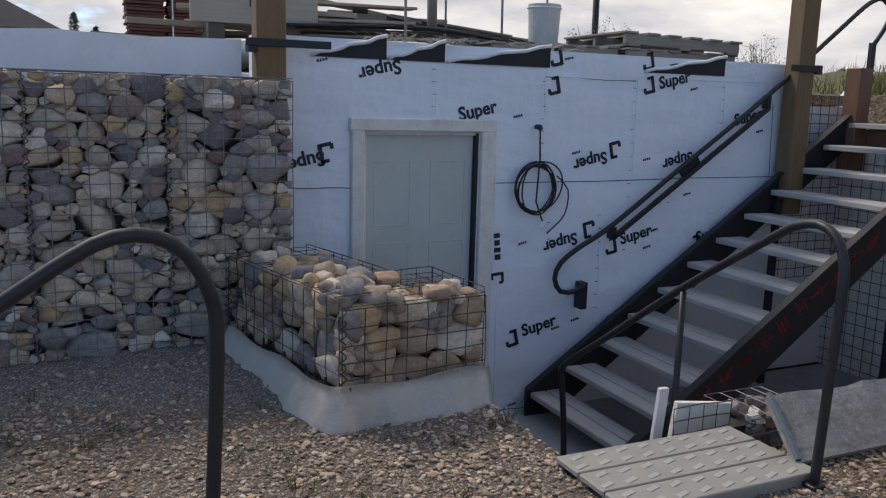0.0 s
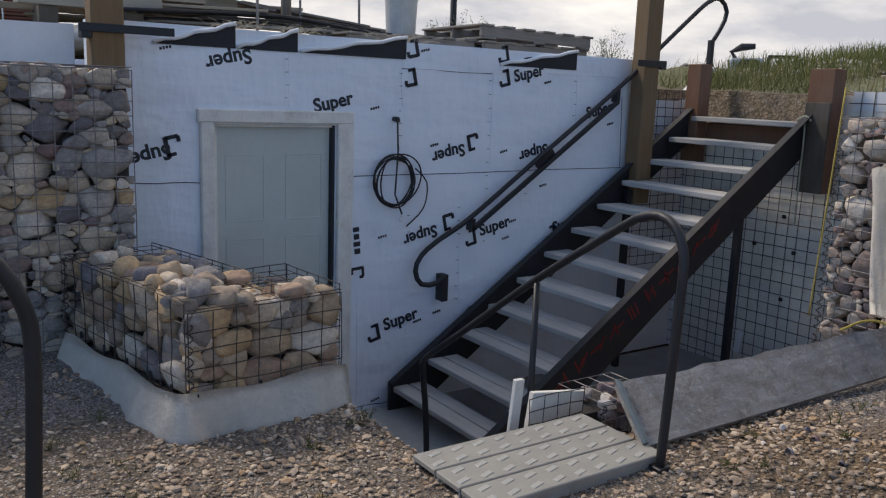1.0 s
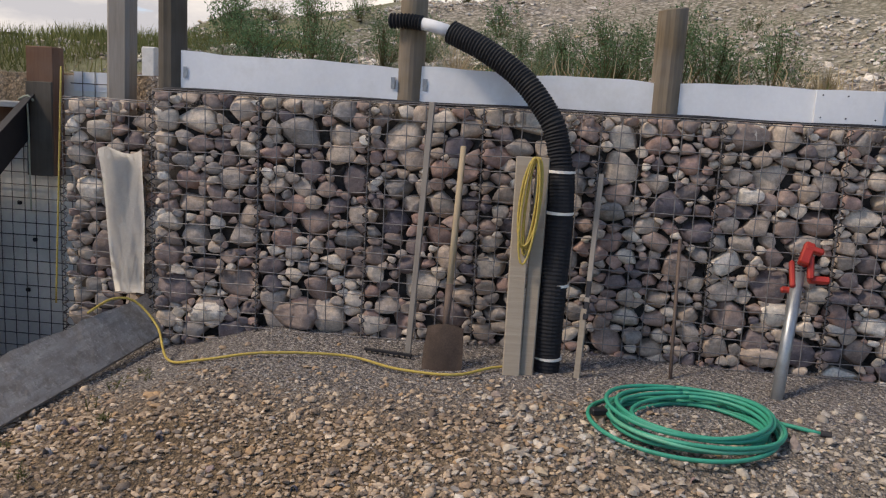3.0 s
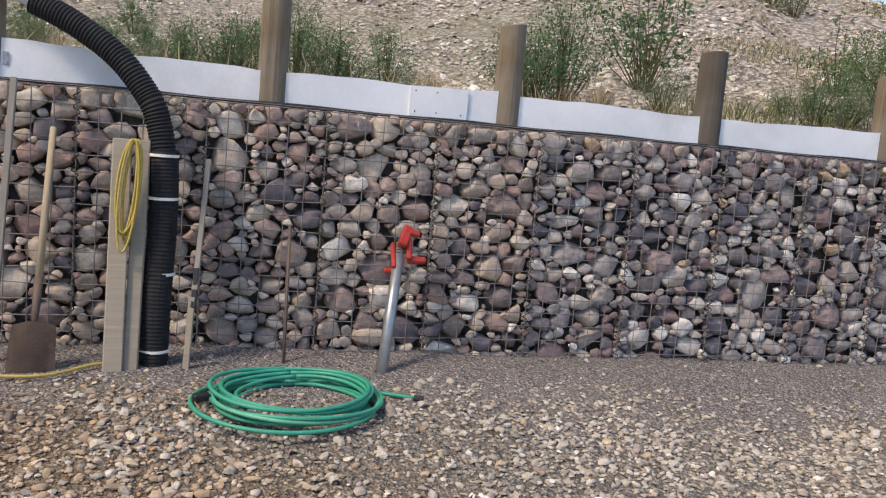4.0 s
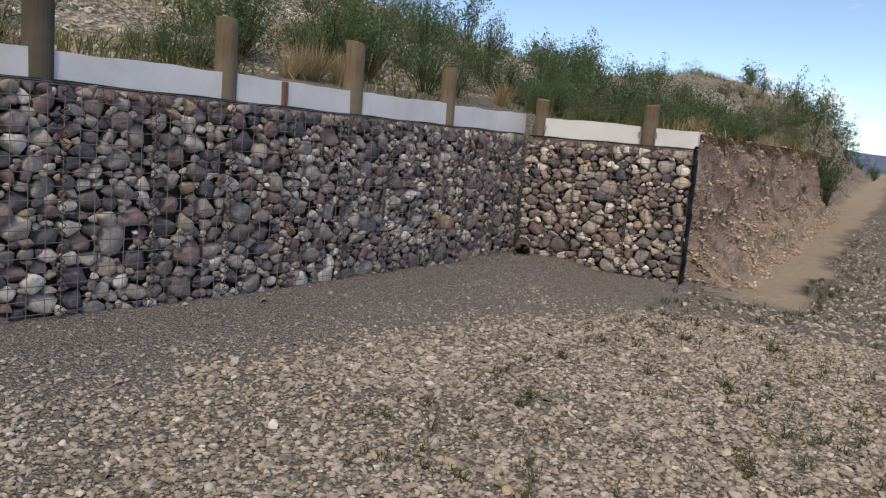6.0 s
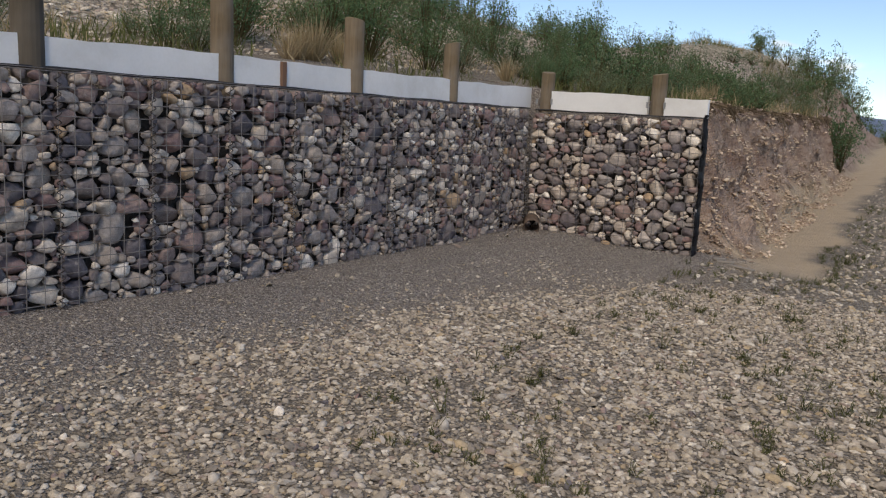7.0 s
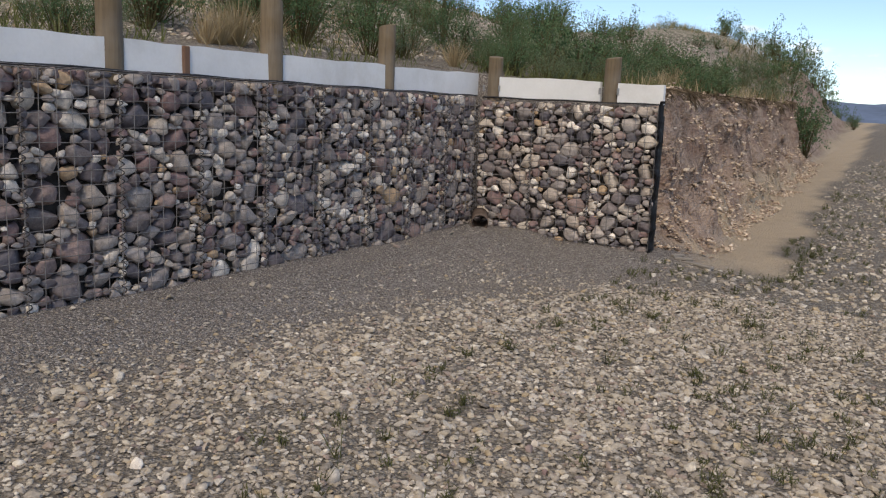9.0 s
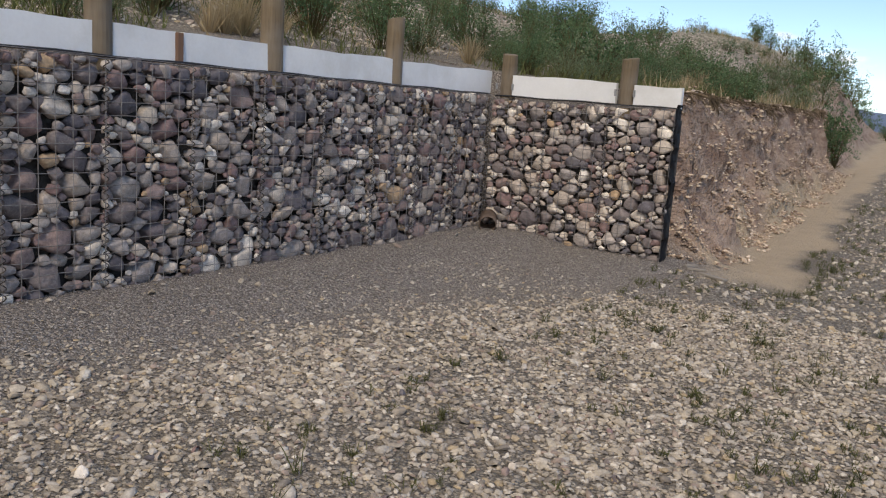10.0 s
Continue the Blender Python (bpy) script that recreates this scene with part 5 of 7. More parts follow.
deck = thing("metal_deck", "ribbed aluminium walk plank bridging the stairwell edge", "deck", pose(2.705, 2.37, 0.055))
M_ALU = plain_material("weathered_aluminium", (0.31, 0.30, 0.27), 0.6, 0.15, 0.12, 10, 0.001, dirt=(0.36, 0.33, 0.28))
for y in (-0.163, 0.0, 0.163):
    part("deck_plank", boxes([((0, y, -0.012), (0.89, 0.155, 0.024))], 0.004), M_ALU, deck)
    part("plank_side", boxes([((0, y - 0.070, -0.035), (0.88, 0.010, 0.05)), ((0, y + 0.070, -0.035), (0.88, 0.010, 0.05))], 0.002), M_ALU, deck)
M_RIB = plain_material("worn_aluminium", (0.42, 0.415, 0.385), 0.4, 0.2, 0.1, 12)
rib_mesh = None
for row, y in enumerate((-0.20, -0.125, -0.04, 0.04, 0.125, 0.20)):
    for k in range(8):
        if rib_mesh is None:
            rib = part("rib", boxes([((0, 0, 0), (0.060, 0.026, 0.005), (0, 0, 18))], 0.0024), M_RIB, deck)
            rib_mesh = rib.data
        else:
            rib = new("rib", rib_mesh)
            rib.parent = deck
        rib.location = (-0.40 + 0.106 * k + (0.03 if row % 2 else 0), y, 0.001)
tagged(part("white_stake", boxes([((2.885, 2.78, -0.12), (0.05, 0.025, 0.66), (4, 2, 0))], 0.003), M_TRIM), "short white-painted stake standing behind the deck", "stake")
pan = thing("form_panel", "cream foam panel behind a bent wire grid", "panel", pose(3.13, 2.76, -0.35))
part("panel", boxes([((0, 0.03, 0.2), (0.33, 0.03, 0.5), (0, 8, 0))], 0.003), M_ICF, pan)
bm = bmesh.new()
wire_grid(bm, -0.16, 0.17, -0.05, 0.45, 0.08, 0.0, 0.0026, rng)
part("wire_grid", bm, M_RUSTWIRE, pan)
small = gabion_wall((3.32, 2.66, -0.42), 0, 0.36, 0.46, 0.36, 33, depth=0.3, label="small half-filled wire basket of stones behind the plank", group="small basket", mix=[(0.06, 200), (0.045, 300), (0.03, 300)])
# ---- tools and hoses along the long wall ----
def on_ground(x, y):
    return float(ground_height(np.array([x]), np.array([y]))[0])


def lath(a, b, w, t, mat, name, label, category, bevel=0.003):
    """A straight bar of section w x t from a to b."""
    a, b = Vector(a), Vector(b)
    d = b - a
    bm = bmesh.new()
    box(bm, (0, 0, d.length / 2), (w, t, d.length), bevel=bevel)
    ob = part(name, bm, mat)
    ob.matrix_basis = Matrix.Translation(a) @ d.to_track_quat("Z", "Y").to_matrix().to_4x4()
    return tagged(ob, label, category)


lath((4.86, 0.70, 0.19), (5.07, 0.67, 1.47), 0.030, 0.018, M_OLDPOST, "wooden_lath", "long grey wooden lath leaning on the gabions", "lath")

M_RUST = plain_material("rusty_steel", (0.15, 0.11, 0.09), 0.75, 0.4, 0.4, 15, 0.003, dirt=(0.20, 0.15, 0.11))
shovel = thing("shovel", "digging shovel with a rusty blade leaning on stones", "shovel", pose(4.68, 0.505, 0.155))
a, b = Vector((0.0, 0, 0)), Vector((0.37, -0.01, 1.10))
ax = (b - a).normalized()
bm = bmesh.new()
tube(bm, [a + ax * 0.42, a + ax * 0.8, b], [0.017, 0.017, 0.015], 10)
part("handle", bm, M_HANDLE, shovel, "pale wooden handle", smooth=True)
bm = bmesh.new()
tube(bm, [a + ax * 0.20, a + ax * 0.32, a + ax * 0.45], [0.012, 0.018, 0.020], 10)
part("socket", bm, M_RUST, shovel, smooth=True)
bm = bmesh.new()
side = Vector((0, 1, 0))
nrm = ax.cross(side)
rows = []
for k, (f, w) in enumerate(((0.0, 0.075), (0.015, 0.096), (0.06, 0.100), (0.16, 0.096), (0.235, 0.090), (0.25, 0.035))):
    rows.append([bm.verts.new(a + ax * f + side * w * j / 3 + nrm * (0.018 * (1 - (j / 3) ** 2))) for j in range(-3, 4)])
for r, q in zip(rows, rows[1:]):
    for j in range(6):
        bm.faces.new((r[j], r[j + 1], q[j + 1], q[j]))
bmesh.ops.solidify(bm, geom=list(bm.faces), thickness=0.004)
part("blade", bm, M_RUST, shovel, "rust-brown blade", smooth=True)

rake = thing("rake_head", "dark iron rake head lying on the grit", "rake", pose(4.84, 0.80, 0.20, 0, 0, 80))
bm = boxes([((0, 0, 0.0), (0.26, 0.014, 0.016))], 0.002)
part("bar", bm, M_STRINGER, rake)
for k in range(9):
    bm = bmesh.new()
    tube(bm, [(-0.12 + 0.03 * k, 0, 0.0), (-0.12 + 0.03 * k, -0.012, -0.03), (-0.12 + 0.03 * k, -0.02, -0.045)], [0.005, 0.004, 0.002], 6)
    part("tine", bm, M_STRINGER, rake)

for (x, y, x2, y2, w) in ((4.69, 0.165, 4.90, 0.175, 0.085), (4.715, 0.092, 4.93, 0.085, 0.066)):
    lath((x, y, 0.15), (x2 - 0.02, y2, 1.23), w, 0.045, M_LUMBER, "timber_stud", "rough tan timber stud standing beside the drain pipe", "timber", 0.005)

pipe = thing("drain_pipe", "black corrugated drain pipe bending over the wall top", "pipe", pose(0, 0, 0))
M_PLASTIC = plain_material("black_plastic", (0.007, 0.0075, 0.010), 0.8, 0.0, 0.2, 10, 0.001)
pts = curve_points([(4.80, 0.0, 0.13), (4.83, -0.005, 0.5), (4.89, -0.015, 0.90), (4.92, -0.005, 1.19)], 0.009)
bm = bmesh.new()
tube(bm, pts, [0.066 + (0.0025 if k % 2 else 0) for k in range(len(pts))], 18)
part("lower_length", bm, M_PLASTIC, pipe, smooth=False)
pts = curve_points([(4.918, -0.006, 1.16), (4.935, 0.02, 1.30), (4.95, 0.07, 1.425), (5.0, 0.213, 1.60), (5.05, 0.406, 1.735), (5.10, 0.596, 1.825)], 0.0085)
bm = bmesh.new()
tube(bm, pts, [0.058 + 0.003 * (1 if k % 2 else -1) for k in range(len(pts))], 18)
part("ribbed_bend", bm, M_PLASTIC, pipe, smooth=False)
bm = bmesh.new()
tube(bm, [(5.09, 0.58, 1.82), (5.125, 0.69, 1.852), (5.15, 0.77, 1.868)], 0.032, 14)
part("white_sleeve", bm, M_FOAM, pipe, "white plastic sleeve", smooth=True)
pts = curve_points([(5.14, 0.75, 1.866), (5.16, 0.83, 1.876), (5.17, 0.93, 1.874)], 0.0085)
bm = bmesh.new()
tube(bm, pts, [0.036 + 0.005 * (1 if k % 2 else -1) for k in range(len(pts))], 14)
part("ribbed_end", bm, M_PLASTIC, pipe)
for z in (0.26, 0.62, 0.97, 1.17):
    f = (z - 0.16) / 1.05
    bm = bmesh.new()
    c = Vector((4.80 + 0.12 * f, -0.002 - 0.012 * math.sin(f * 3.1), z))
    tube(bm, [c - Vector((0, 0, 0.008)), c + Vector((0, 0, 0.005))], 0.0715, 18)
    part("tie_band", bm, M_CLOTH, pipe, "pale tie band")

yc = thing("yellow_rope_coil", "yellow rope hank hanging on a timber stud", "rope", pose(4.875, 0.115, 1.215))
rng = np.random.RandomState(9)
for k in range(6):
    w, dp, off = rng.uniform(0.025, 0.05), rng.uniform(0.42, 0.52), rng.uniform(-0.012, 0.012)
    bm = bmesh.new()
    tube(bm, [(-0.06 - 0.006 * k - 0.10 * (1 - math.cos(a_)) / 2 * dp, off + w * math.sin(a_) + 0.03 * (1 - math.cos(a_)) / 2, -dp * (1 - math.cos(a_)) / 2 + 0.02) for a_ in np.linspace(0, 2 * math.pi, 25)], 0.006, 6)
    part("strand", bm, M_YROPE, yc, smooth=True)
line = [(4.72, 2.36, 0.30), (4.90, 2.33, 0.335), (5.00, 2.25, 0.31), (4.96, 2.10, 0.19), (4.71, 1.92, 0), (4.56, 1.68, 0), (4.61, 1.39, 0), (4.71, 1.0, 0), (4.60, 0.71, 0), (4.56, 0.43, 0), (4.70, 0.26, 0), (4.74, 0.17, 0)]
line = [(x, y, z if z else on_ground(x, y) + 0.022) for x, y, z in line]
bm = bmesh.new()
tube(bm, curve_points(line, 0.04), 0.007, 7)
tagged(part("yellow_rope", bm, M_YROPE, smooth=True), "yellow rope lying across the gravel from the plank", "rope")
bm = bmesh.new()
tube(bm, curve_points([(5.27, 2.82, 1.56), (5.24, 2.83, 0.9), (5.22, 2.85, 0.2)], 0.1), 0.006, 6)
tagged(part("hanging_rope", bm, M_YROPE, smooth=True), "thin yellow cord hanging down the stairwell gabion", "rope")

lath((4.80, -0.175, 0.55), (5.05, -0.21, 1.16), 0.026, 0.02, M_OLDPOST, "wooden_stake", "pale grey stake leaning on the gabions", "stake")
lath((4.775, -0.172, 0.47), (4.835, -0.18, 0.65), 0.024, 0.02, M_STRINGER, "stake_shoe", "dark metal shoe at the foot of a stake", "stake")
lath((4.72, -0.15, 0.12), (4.79, -0.165, 0.52), 0.03, 0.02, M_LUMBER, "wooden_stake", "short pale stake driven into the grit", "stake")
bm = bmesh.new()
tube(bm, [(4.84, -0.614, 0.12), (5.05, -0.626, 0.86)], 0.009, 8)
tagged(part("steel_rod", bm, M_RUST, smooth=True), "thin rusty steel rod leaning on the gabions", "rod")
clamp = thing("pipe_clamp", "grey steel pipe with a red clamp head against the gabions", "clamp", pose(0, 0, 0))
bm = bmesh.new()
tube(bm, [(4.70, -1.078, 0.12), (4.995, -1.20, 0.80)], 0.029, 16)
part("pipe", bm, plain_material("galvanised_pipe", (0.36, 0.38, 0.39), 0.45, 0.7, 0.15, 14), clamp, smooth=True)
M_REDP = plain_material("red_enamel", (0.42, 0.035, 0.022), 0.45, 0.0, 0.2, 18, 0.001, dirt=(0.22, 0.04, 0.03))
part("clamp_head", boxes([((4.97, -1.215, 0.84), (0.05, 0.05, 0.12), (20, 30, 0)), ((4.98, -1.25, 0.86), (0.05, 0.09, 0.03), (15, 20, 0)), ((4.95, -1.28, 0.72), (0.04, 0.10, 0.035), (0, 25, 0)), ((4.95, -1.235, 0.78), (0.035, 0.03, 0.12), (0, 20, 0)),
                         ((4.955, -1.155, 0.74), (0.03, 0.025, 0.14), (0, 30, 0)), ((4.955, -1.14, 0.66), (0.03, 0.06, 0.03), (0, 30, 0))], 0.008), M_REDP, clamp, "red enamelled clamp head")
bm = bmesh.new()
spts = []
for k in range(43):
    f = k / 42
    c = Vector((4.70, -1.078, 0.12)).lerp(Vector((4.995, -1.20, 0.80)), 0.93 + 0.12 * f)
    spts.append(c + Vector((0.031 * math.cos(k * 0.9), 0.031 * math.sin(k * 0.9), 0)))
tube(bm, spts, 0.004, 5)
part("spring", bm, M_STRINGER, clamp, smooth=True)

hose = thing("garden_hose", "green garden hose coiled flat on the gravel", "hose", pose(4.225, -0.615, 0.165))
M_HOSE = plain_material("green_rubber", (0.025, 0.30, 0.20), 0.5, 0.0, 0.15, 20, 0.001)
M_HOSEL = plain_material("light_green_rubber", (0.10, 0.40, 0.27), 0.45, 0.0, 0.15, 20, 0.001)
rng = np.random.RandomState(17)
for k in range(11):
    ph, n_ = rng.uniform(0, 6), 60
    r0 = 0.262 + 0.014 * (k % 6) + rng.uniform(-0.012, 0.012)
    oy, ox = rng.uniform(-0.03, 0.03), rng.uniform(-0.02, 0.02)
    if k == 7:
        r0, oy, ox = 0.355, 0.05, -0.02
    zz = 0.022 + 0.007 * k if k != 7 else 0.03
    bm = bmesh.new()
    tube(bm, [(ox + r0 * 1.0 * math.cos(a_) * (1 + 0.02 * math.sin(2 * a_ + ph)), oy + r0 * 1.08 * math.sin(a_), zz + 0.008 * math.sin(a_ * 2 + ph)) for a_ in np.linspace(0, 2 * math.pi, n_)], 0.0092, 8)
    part("coil_turn", bm, M_HOSEL if k == 4 else M_HOSE, hose, smooth=True)
bm = bmesh.new()
tube(bm, curve_points([(0.20, -0.18, 0.06), (0.12, -0.32, 0.04), (0.06, -0.45, 0.035), (0.03, -0.53, 0.03)]), 0.0092, 8)
part("hose_tail", bm, M_HOSE, hose, smooth=True)
bm = bmesh.new()
tube(bm, [(0.032, -0.525, 0.03), (0.018, -0.565, 0.03)], [0.015, 0.016], 10)
part("coupling", bm, M_STRINGER, hose)
part("clasp", boxes([((-0.02, 0.39, 0.055), (0.04, 0.07, 0.03), (0, 0, 20))], 0.006), M_STRINGER, hose)

# corner drain, black edging of the return wall, wood scraps
drain = thing("corner_drain", "short dark pipe end poking out of the corner", "pipe", pose(4.97, -8.44, 0.25, 78, 0, 30))
bm = bmesh.new()
bmesh.ops.create_cone(bm, segments=20, radius1=0.085, radius2=0.085, depth=0.22, cap_ends=False)
bmesh.ops.solidify(bm, geom=list(bm.faces), thickness=0.008)
part("pipe_end", bm, M_RUST, drain, smooth=True)
bm = bmesh.new()
rows = []
for k in range(25):
    z = 0.02 + 1.45 * k / 24
    w = 0.014 * math.sin(k * 0.9) + 0.010 * math.sin(k * 2.3) + 0.006 * math.sin(k * 5.1)
    rows.append([bm.verts.new((END_X - 0.012 + dx + w * (1.0 if dx else 0.6), END_Y + dy, z)) for dx, dy in ((0.004, 0.015), (-0.010, -0.01), (0.0, -0.12))])
for r, q in zip(rows, rows[1:]):
    for j in range(2):
        bm.faces.new((r[j], r[j + 1], q[j + 1], q[j]))
bmesh.ops.solidify(bm, geom=list(bm.faces), thickness=0.004)
tagged(part("edging_sheet", bm, M_MEMBRANE), "ragged black plastic sheet closing the wall end", "plastic sheet")
for x, y, r, l in ((2.93, -8.52, 20, 0.16), (2.75, -8.35, -30, 0.30), (3.02, -8.62, 60, 0.12)):
    ob = part("wood_scrap", boxes([((0, 0, 0.012), (l, 0.05, 0.022))], 0.004), M_OLDWOOD)
    ob.location, ob.rotation_euler = (x, y, on_ground(x, y)), (0, 0, radians(r))
    tagged(ob, "grey splintered scrap of wood on the gravel", "wood scrap", "wood scraps")

# ---- on the upper ground behind the door wall ----
def pallet(m_, label):
    p = thing("pallet", label, "pallet", m_, "pallets")
    for y in (-0.46, 0, 0.46):
        part("stringer_board", boxes([((0, y, 0.06), (1.2, 0.045, 0.085))], 0.004), M_OLDWOOD, p)
    for k in range(6):
        part("deck_board", boxes([((-0.55 + 0.22 * k, 0, 0.112), (0.13, 1.0, 0.018))], 0.003), M_OLDWOOD, p)
    for k in range(3):
        part("base_board", boxes([((-0.52 + 0.52 * k, 0, 0.009), (0.12, 1.0, 0.018))], 0.003), M_OLDWOOD, p)
    return p


p0 = pallet(pose(5.42, 6.30, 1.53, 0, 0, 4), "grey weathered wooden pallet in a low stack")
for m_ in (pose(5.40, 6.31, 1.653, 0, 0, -3), pose(5.44, 6.29, 1.776, 0, 0, 2), pose(5.46, 6.28, 1.899, 0, 1.5, -2), pose(4.20, 6.36, 1.53, 0, 0, -2), pose(4.21, 6.35, 1.653, 0, 0, 3), pose(4.22, 6.36, 1.776, 0, -1, 1)):
    copy_thing(p0, m_)
bucket = thing("bucket", "white plastic bucket standing on the pallets", "bucket", pose(4.40, 6.40, 1.90))
bm = bmesh.new()
bmesh.ops.create_cone(bm, segments=24, radius1=0.125, radius2=0.142, depth=0.36, cap_ends=True, matrix=pose(0, 0, 0.18))
M_PAIL = plain_material("scuffed_pail", (0.50, 0.50, 0.48), 0.6, 0, 0.15, 12, 0.001, dirt=(0.32, 0.30, 0.28))
part("shell", bm, M_PAIL, bucket, smooth=False)
bm = bmesh.new()
tube(bm, [(0.145 * math.cos(a_), 0.145 * math.sin(a_), 0.33) for a_ in np.linspace(0, 2 * math.pi, 25)], 0.006, 6)
part("rim", bm, M_FOAM, bucket)
M_SLAB = plain_material("red_brown_slab", (0.17, 0.065, 0.045), 0.85, 0.0, 0.3, 10, 0.004)
stack = thing("slab_stack", "neat stack of thin red-brown slabs on the upper ground", "stack", pose(1.55, 9.0, 1.5))
rr = random.Random(4)
for k in range(32):
    for c in range(2):
        part("slab", boxes([((-0.19 + 0.38 * c + rr.uniform(-.02, .02), rr.uniform(-.02, .02), 0.016 + 0.032 * k), (0.36, 0.36, 0.026))], 0.003), M_SLAB, stack)
bm = bmesh.new()
tube(bm, [(0.05, -0.21, 0.0), (0.05, -0.21, 1.03)], 0.008, 6)
part("strap", bm, M_FOAM, stack)
M_CRATE = wood_material("crate_board", (0.30, 0.26, 0.20), (0.50, 0.45, 0.37), axis=0, weather=0.3)
rr = random.Random(8)
lum = thing("lumber_pile", "loose pile of grey boards, poles and pipes", "lumber", pose(0, 0, 0))
for k in range(26):
    x, y = rr.uniform(2.0, 3.3), rr.uniform(6.3, 7.4)
    z = 1.56 + 0.022 * k + rr.uniform(0, 0.03)
    ln = rr.uniform(1.2, 2.6)
    part("board", boxes([((x, y, z), (ln, rr.uniform(0.08, 0.2), rr.uniform(0.02, 0.045)), (rr.uniform(-4, 4), rr.uniform(-2.5, 2.5), rr.uniform(-14, 14)))], 0.004), rr.choice((M_OLDWOOD, M_OLDWOOD, M_LUMBER, M_POST_DARK)), lum)
for k in range(12):
    y, z = 6.2 + 0.05 * k, 1.86 + rr.uniform(0, 0.10)
    bm = bmesh.new()
    tube(bm, curve_points([(2.1 + rr.uniform(-.1, .1), y, z), (3.2, y + 0.05, z + 0.05), (4.15 + rr.uniform(-.3, .3), y, z + rr.uniform(-0.05, 0.02))], 0.2), 0.014, 7)
    part("pipe", bm, M_STRINGER, lum, smooth=True)
for (x0, x1, y, z0, z1) in ((1.42, 2.35, 6.30, 1.93, 2.16), (2.55, 3.05, 6.7, 1.98, 2.12)):
    cr = thing("timber_crate", "pale timber crate side with a dark stencil block", "crate", pose((x0 + x1) / 2, y, z0))
    part("side", boxes([((0, 0, (z1 - z0) / 2), (x1 - x0, 0.04, z1 - z0))], 0.005), M_CRATE, cr)
    for bx in (-0.3, 0.3):
        part("base_block", boxes([((bx * (x1 - x0), 0.15, (1.5 - z0) / 2), (0.12, 0.3, z0 - 1.5))], 0.005), M_POST_DARK, cr)
    part("stencil", boxes([((0.02, -0.022, 0.15), (0.13, 0.004, 0.05))]), M_INK, cr)
bag = bmesh.new()
bmesh.ops.create_icosphere(bag, subdivisions=3, radius=1.0, matrix=pose(1.72, 6.0, 1.70) @ Matrix.Diagonal((0.52, 0.22, 0.085, 1)))
for v in bag.verts:
    v.co += 0.03 * Vector((noise.noise(v.co * 7), noise.noise(v.co * 7 + Vector((3, 1, 2))), noise.noise(v.co * 7 + Vector((9, 4, 1)))))
tagged(part("plastic_wrap_bale", bag, plain_material("grey_film", (0.30, 0.31, 0.31), 0.3, 0, 0.25, 12, 0.01), smooth=True), "bale of crumpled grey plastic film", "bale")
for x, y, z1, r, mat in ((3.02, 6.2, 2.65, 0.012, M_OLDWOOD), (3.42, 6.6, 2.7, 0.045, M_POST), (3.50, 6.5, 2.7, 0.010, M_OLDWOOD), (4.66, 6.8, 2.75, 0.011, M_LUMBER), (4.25, 6.9, 2.5, 0.012, M_OLDWOOD), (5.75, 7.6, 2.9, 0.035, M_STRINGER)):
    bm = bmesh.new()
    tube(bm, [(x, y, 1.45), (x + 0.01, y, 2.0), (x, y, z1)], r, 8)
    tagged(part("pole", bm, mat, smooth=True), "thin upright pole standing among the timber piles", "pole", "poles")
for k in range(5):
    x, y = 2.75 + 0.45 * k, 6.9 + 0.1 * (k % 2)
    lath((x - 0.5, y, 2.25 - 0.06 * k), (x + 0.7, y, 2.08 - 0.03 * k), 0.09, 0.02, M_OLDWOOD, "grey_board", "grey board lying slantwise on the timber pile", "board")
M_STRAW = plain_material("straw", (0.45, 0.40, 0.30), 0.9, 0, 0.2, 30)
rng = np.random.RandomState(31)
bm = bmesh.new()
for _ in range(160):
    cx = rng.choice([2.45, 2.86, 3.65]) + rng.normal(0, 0.10)
    p = Vector((cx, 5.06 + rng.uniform(-0.03, 0.08), 1.785))
    d = Vector((rng.normal(0, 0.06), rng.normal(0, 0.03), rng.uniform(0.0, 0.06)))
    tube(bm, [p, p + d * 0.5 + Vector((0, 0, 0.012)), p + d], 0.0016, 3, False)
tagged(part("frayed_fibres", bm, M_STRAW), "frayed pale fibres along the wall top", "fibres", kind="stuff")

# ---- distance: house, hut, trees, truck, hills ----
def far_house(m_, w, d, h, rh, wallmat, roofmat, label):
    o = thing("house", label, "house", m_)
    part("wall", boxes([((0, 0, h / 2), (w, d, h))], 0.02), wallmat, o)
    bm = bmesh.new()
    e = 0.5
    v = [bm.verts.new(p) for p in ((-w / 2 - e, -d / 2 - e, h), (w / 2 + e, -d / 2 - e, h), (w / 2 + e, d / 2 + e, h), (-w / 2 - e, d / 2 + e, h), (-w / 2 * 0.4, 0, h + rh), (w / 2 * 0.4, 0, h + rh))]
    for f in ((0, 1, 5, 4), (1, 2, 5), (2, 3, 4, 5), (3, 0, 4), (3, 2, 1, 0)):
        bm.faces.new([v[k] for k in f])
    part("roof", bm, roofmat, o)
    for k in (-1, 1):
        win = part("window", boxes([((k * w * 0.25, -d / 2 - 0.02, h * 0.55), (1.2, 0.06, 1.0))], 0.01), M_TRIM, o)
        part("pane", boxes([((k * w * 0.25, -d / 2 - 0.06, h * 0.55), (1.0, 0.02, 0.8))]), M_BLACK, win)
    part("door", boxes([((0, -d / 2 - 0.03, 1.0), (0.95, 0.06, 2.0))], 0.01), M_OLDWOOD, o)
    return o


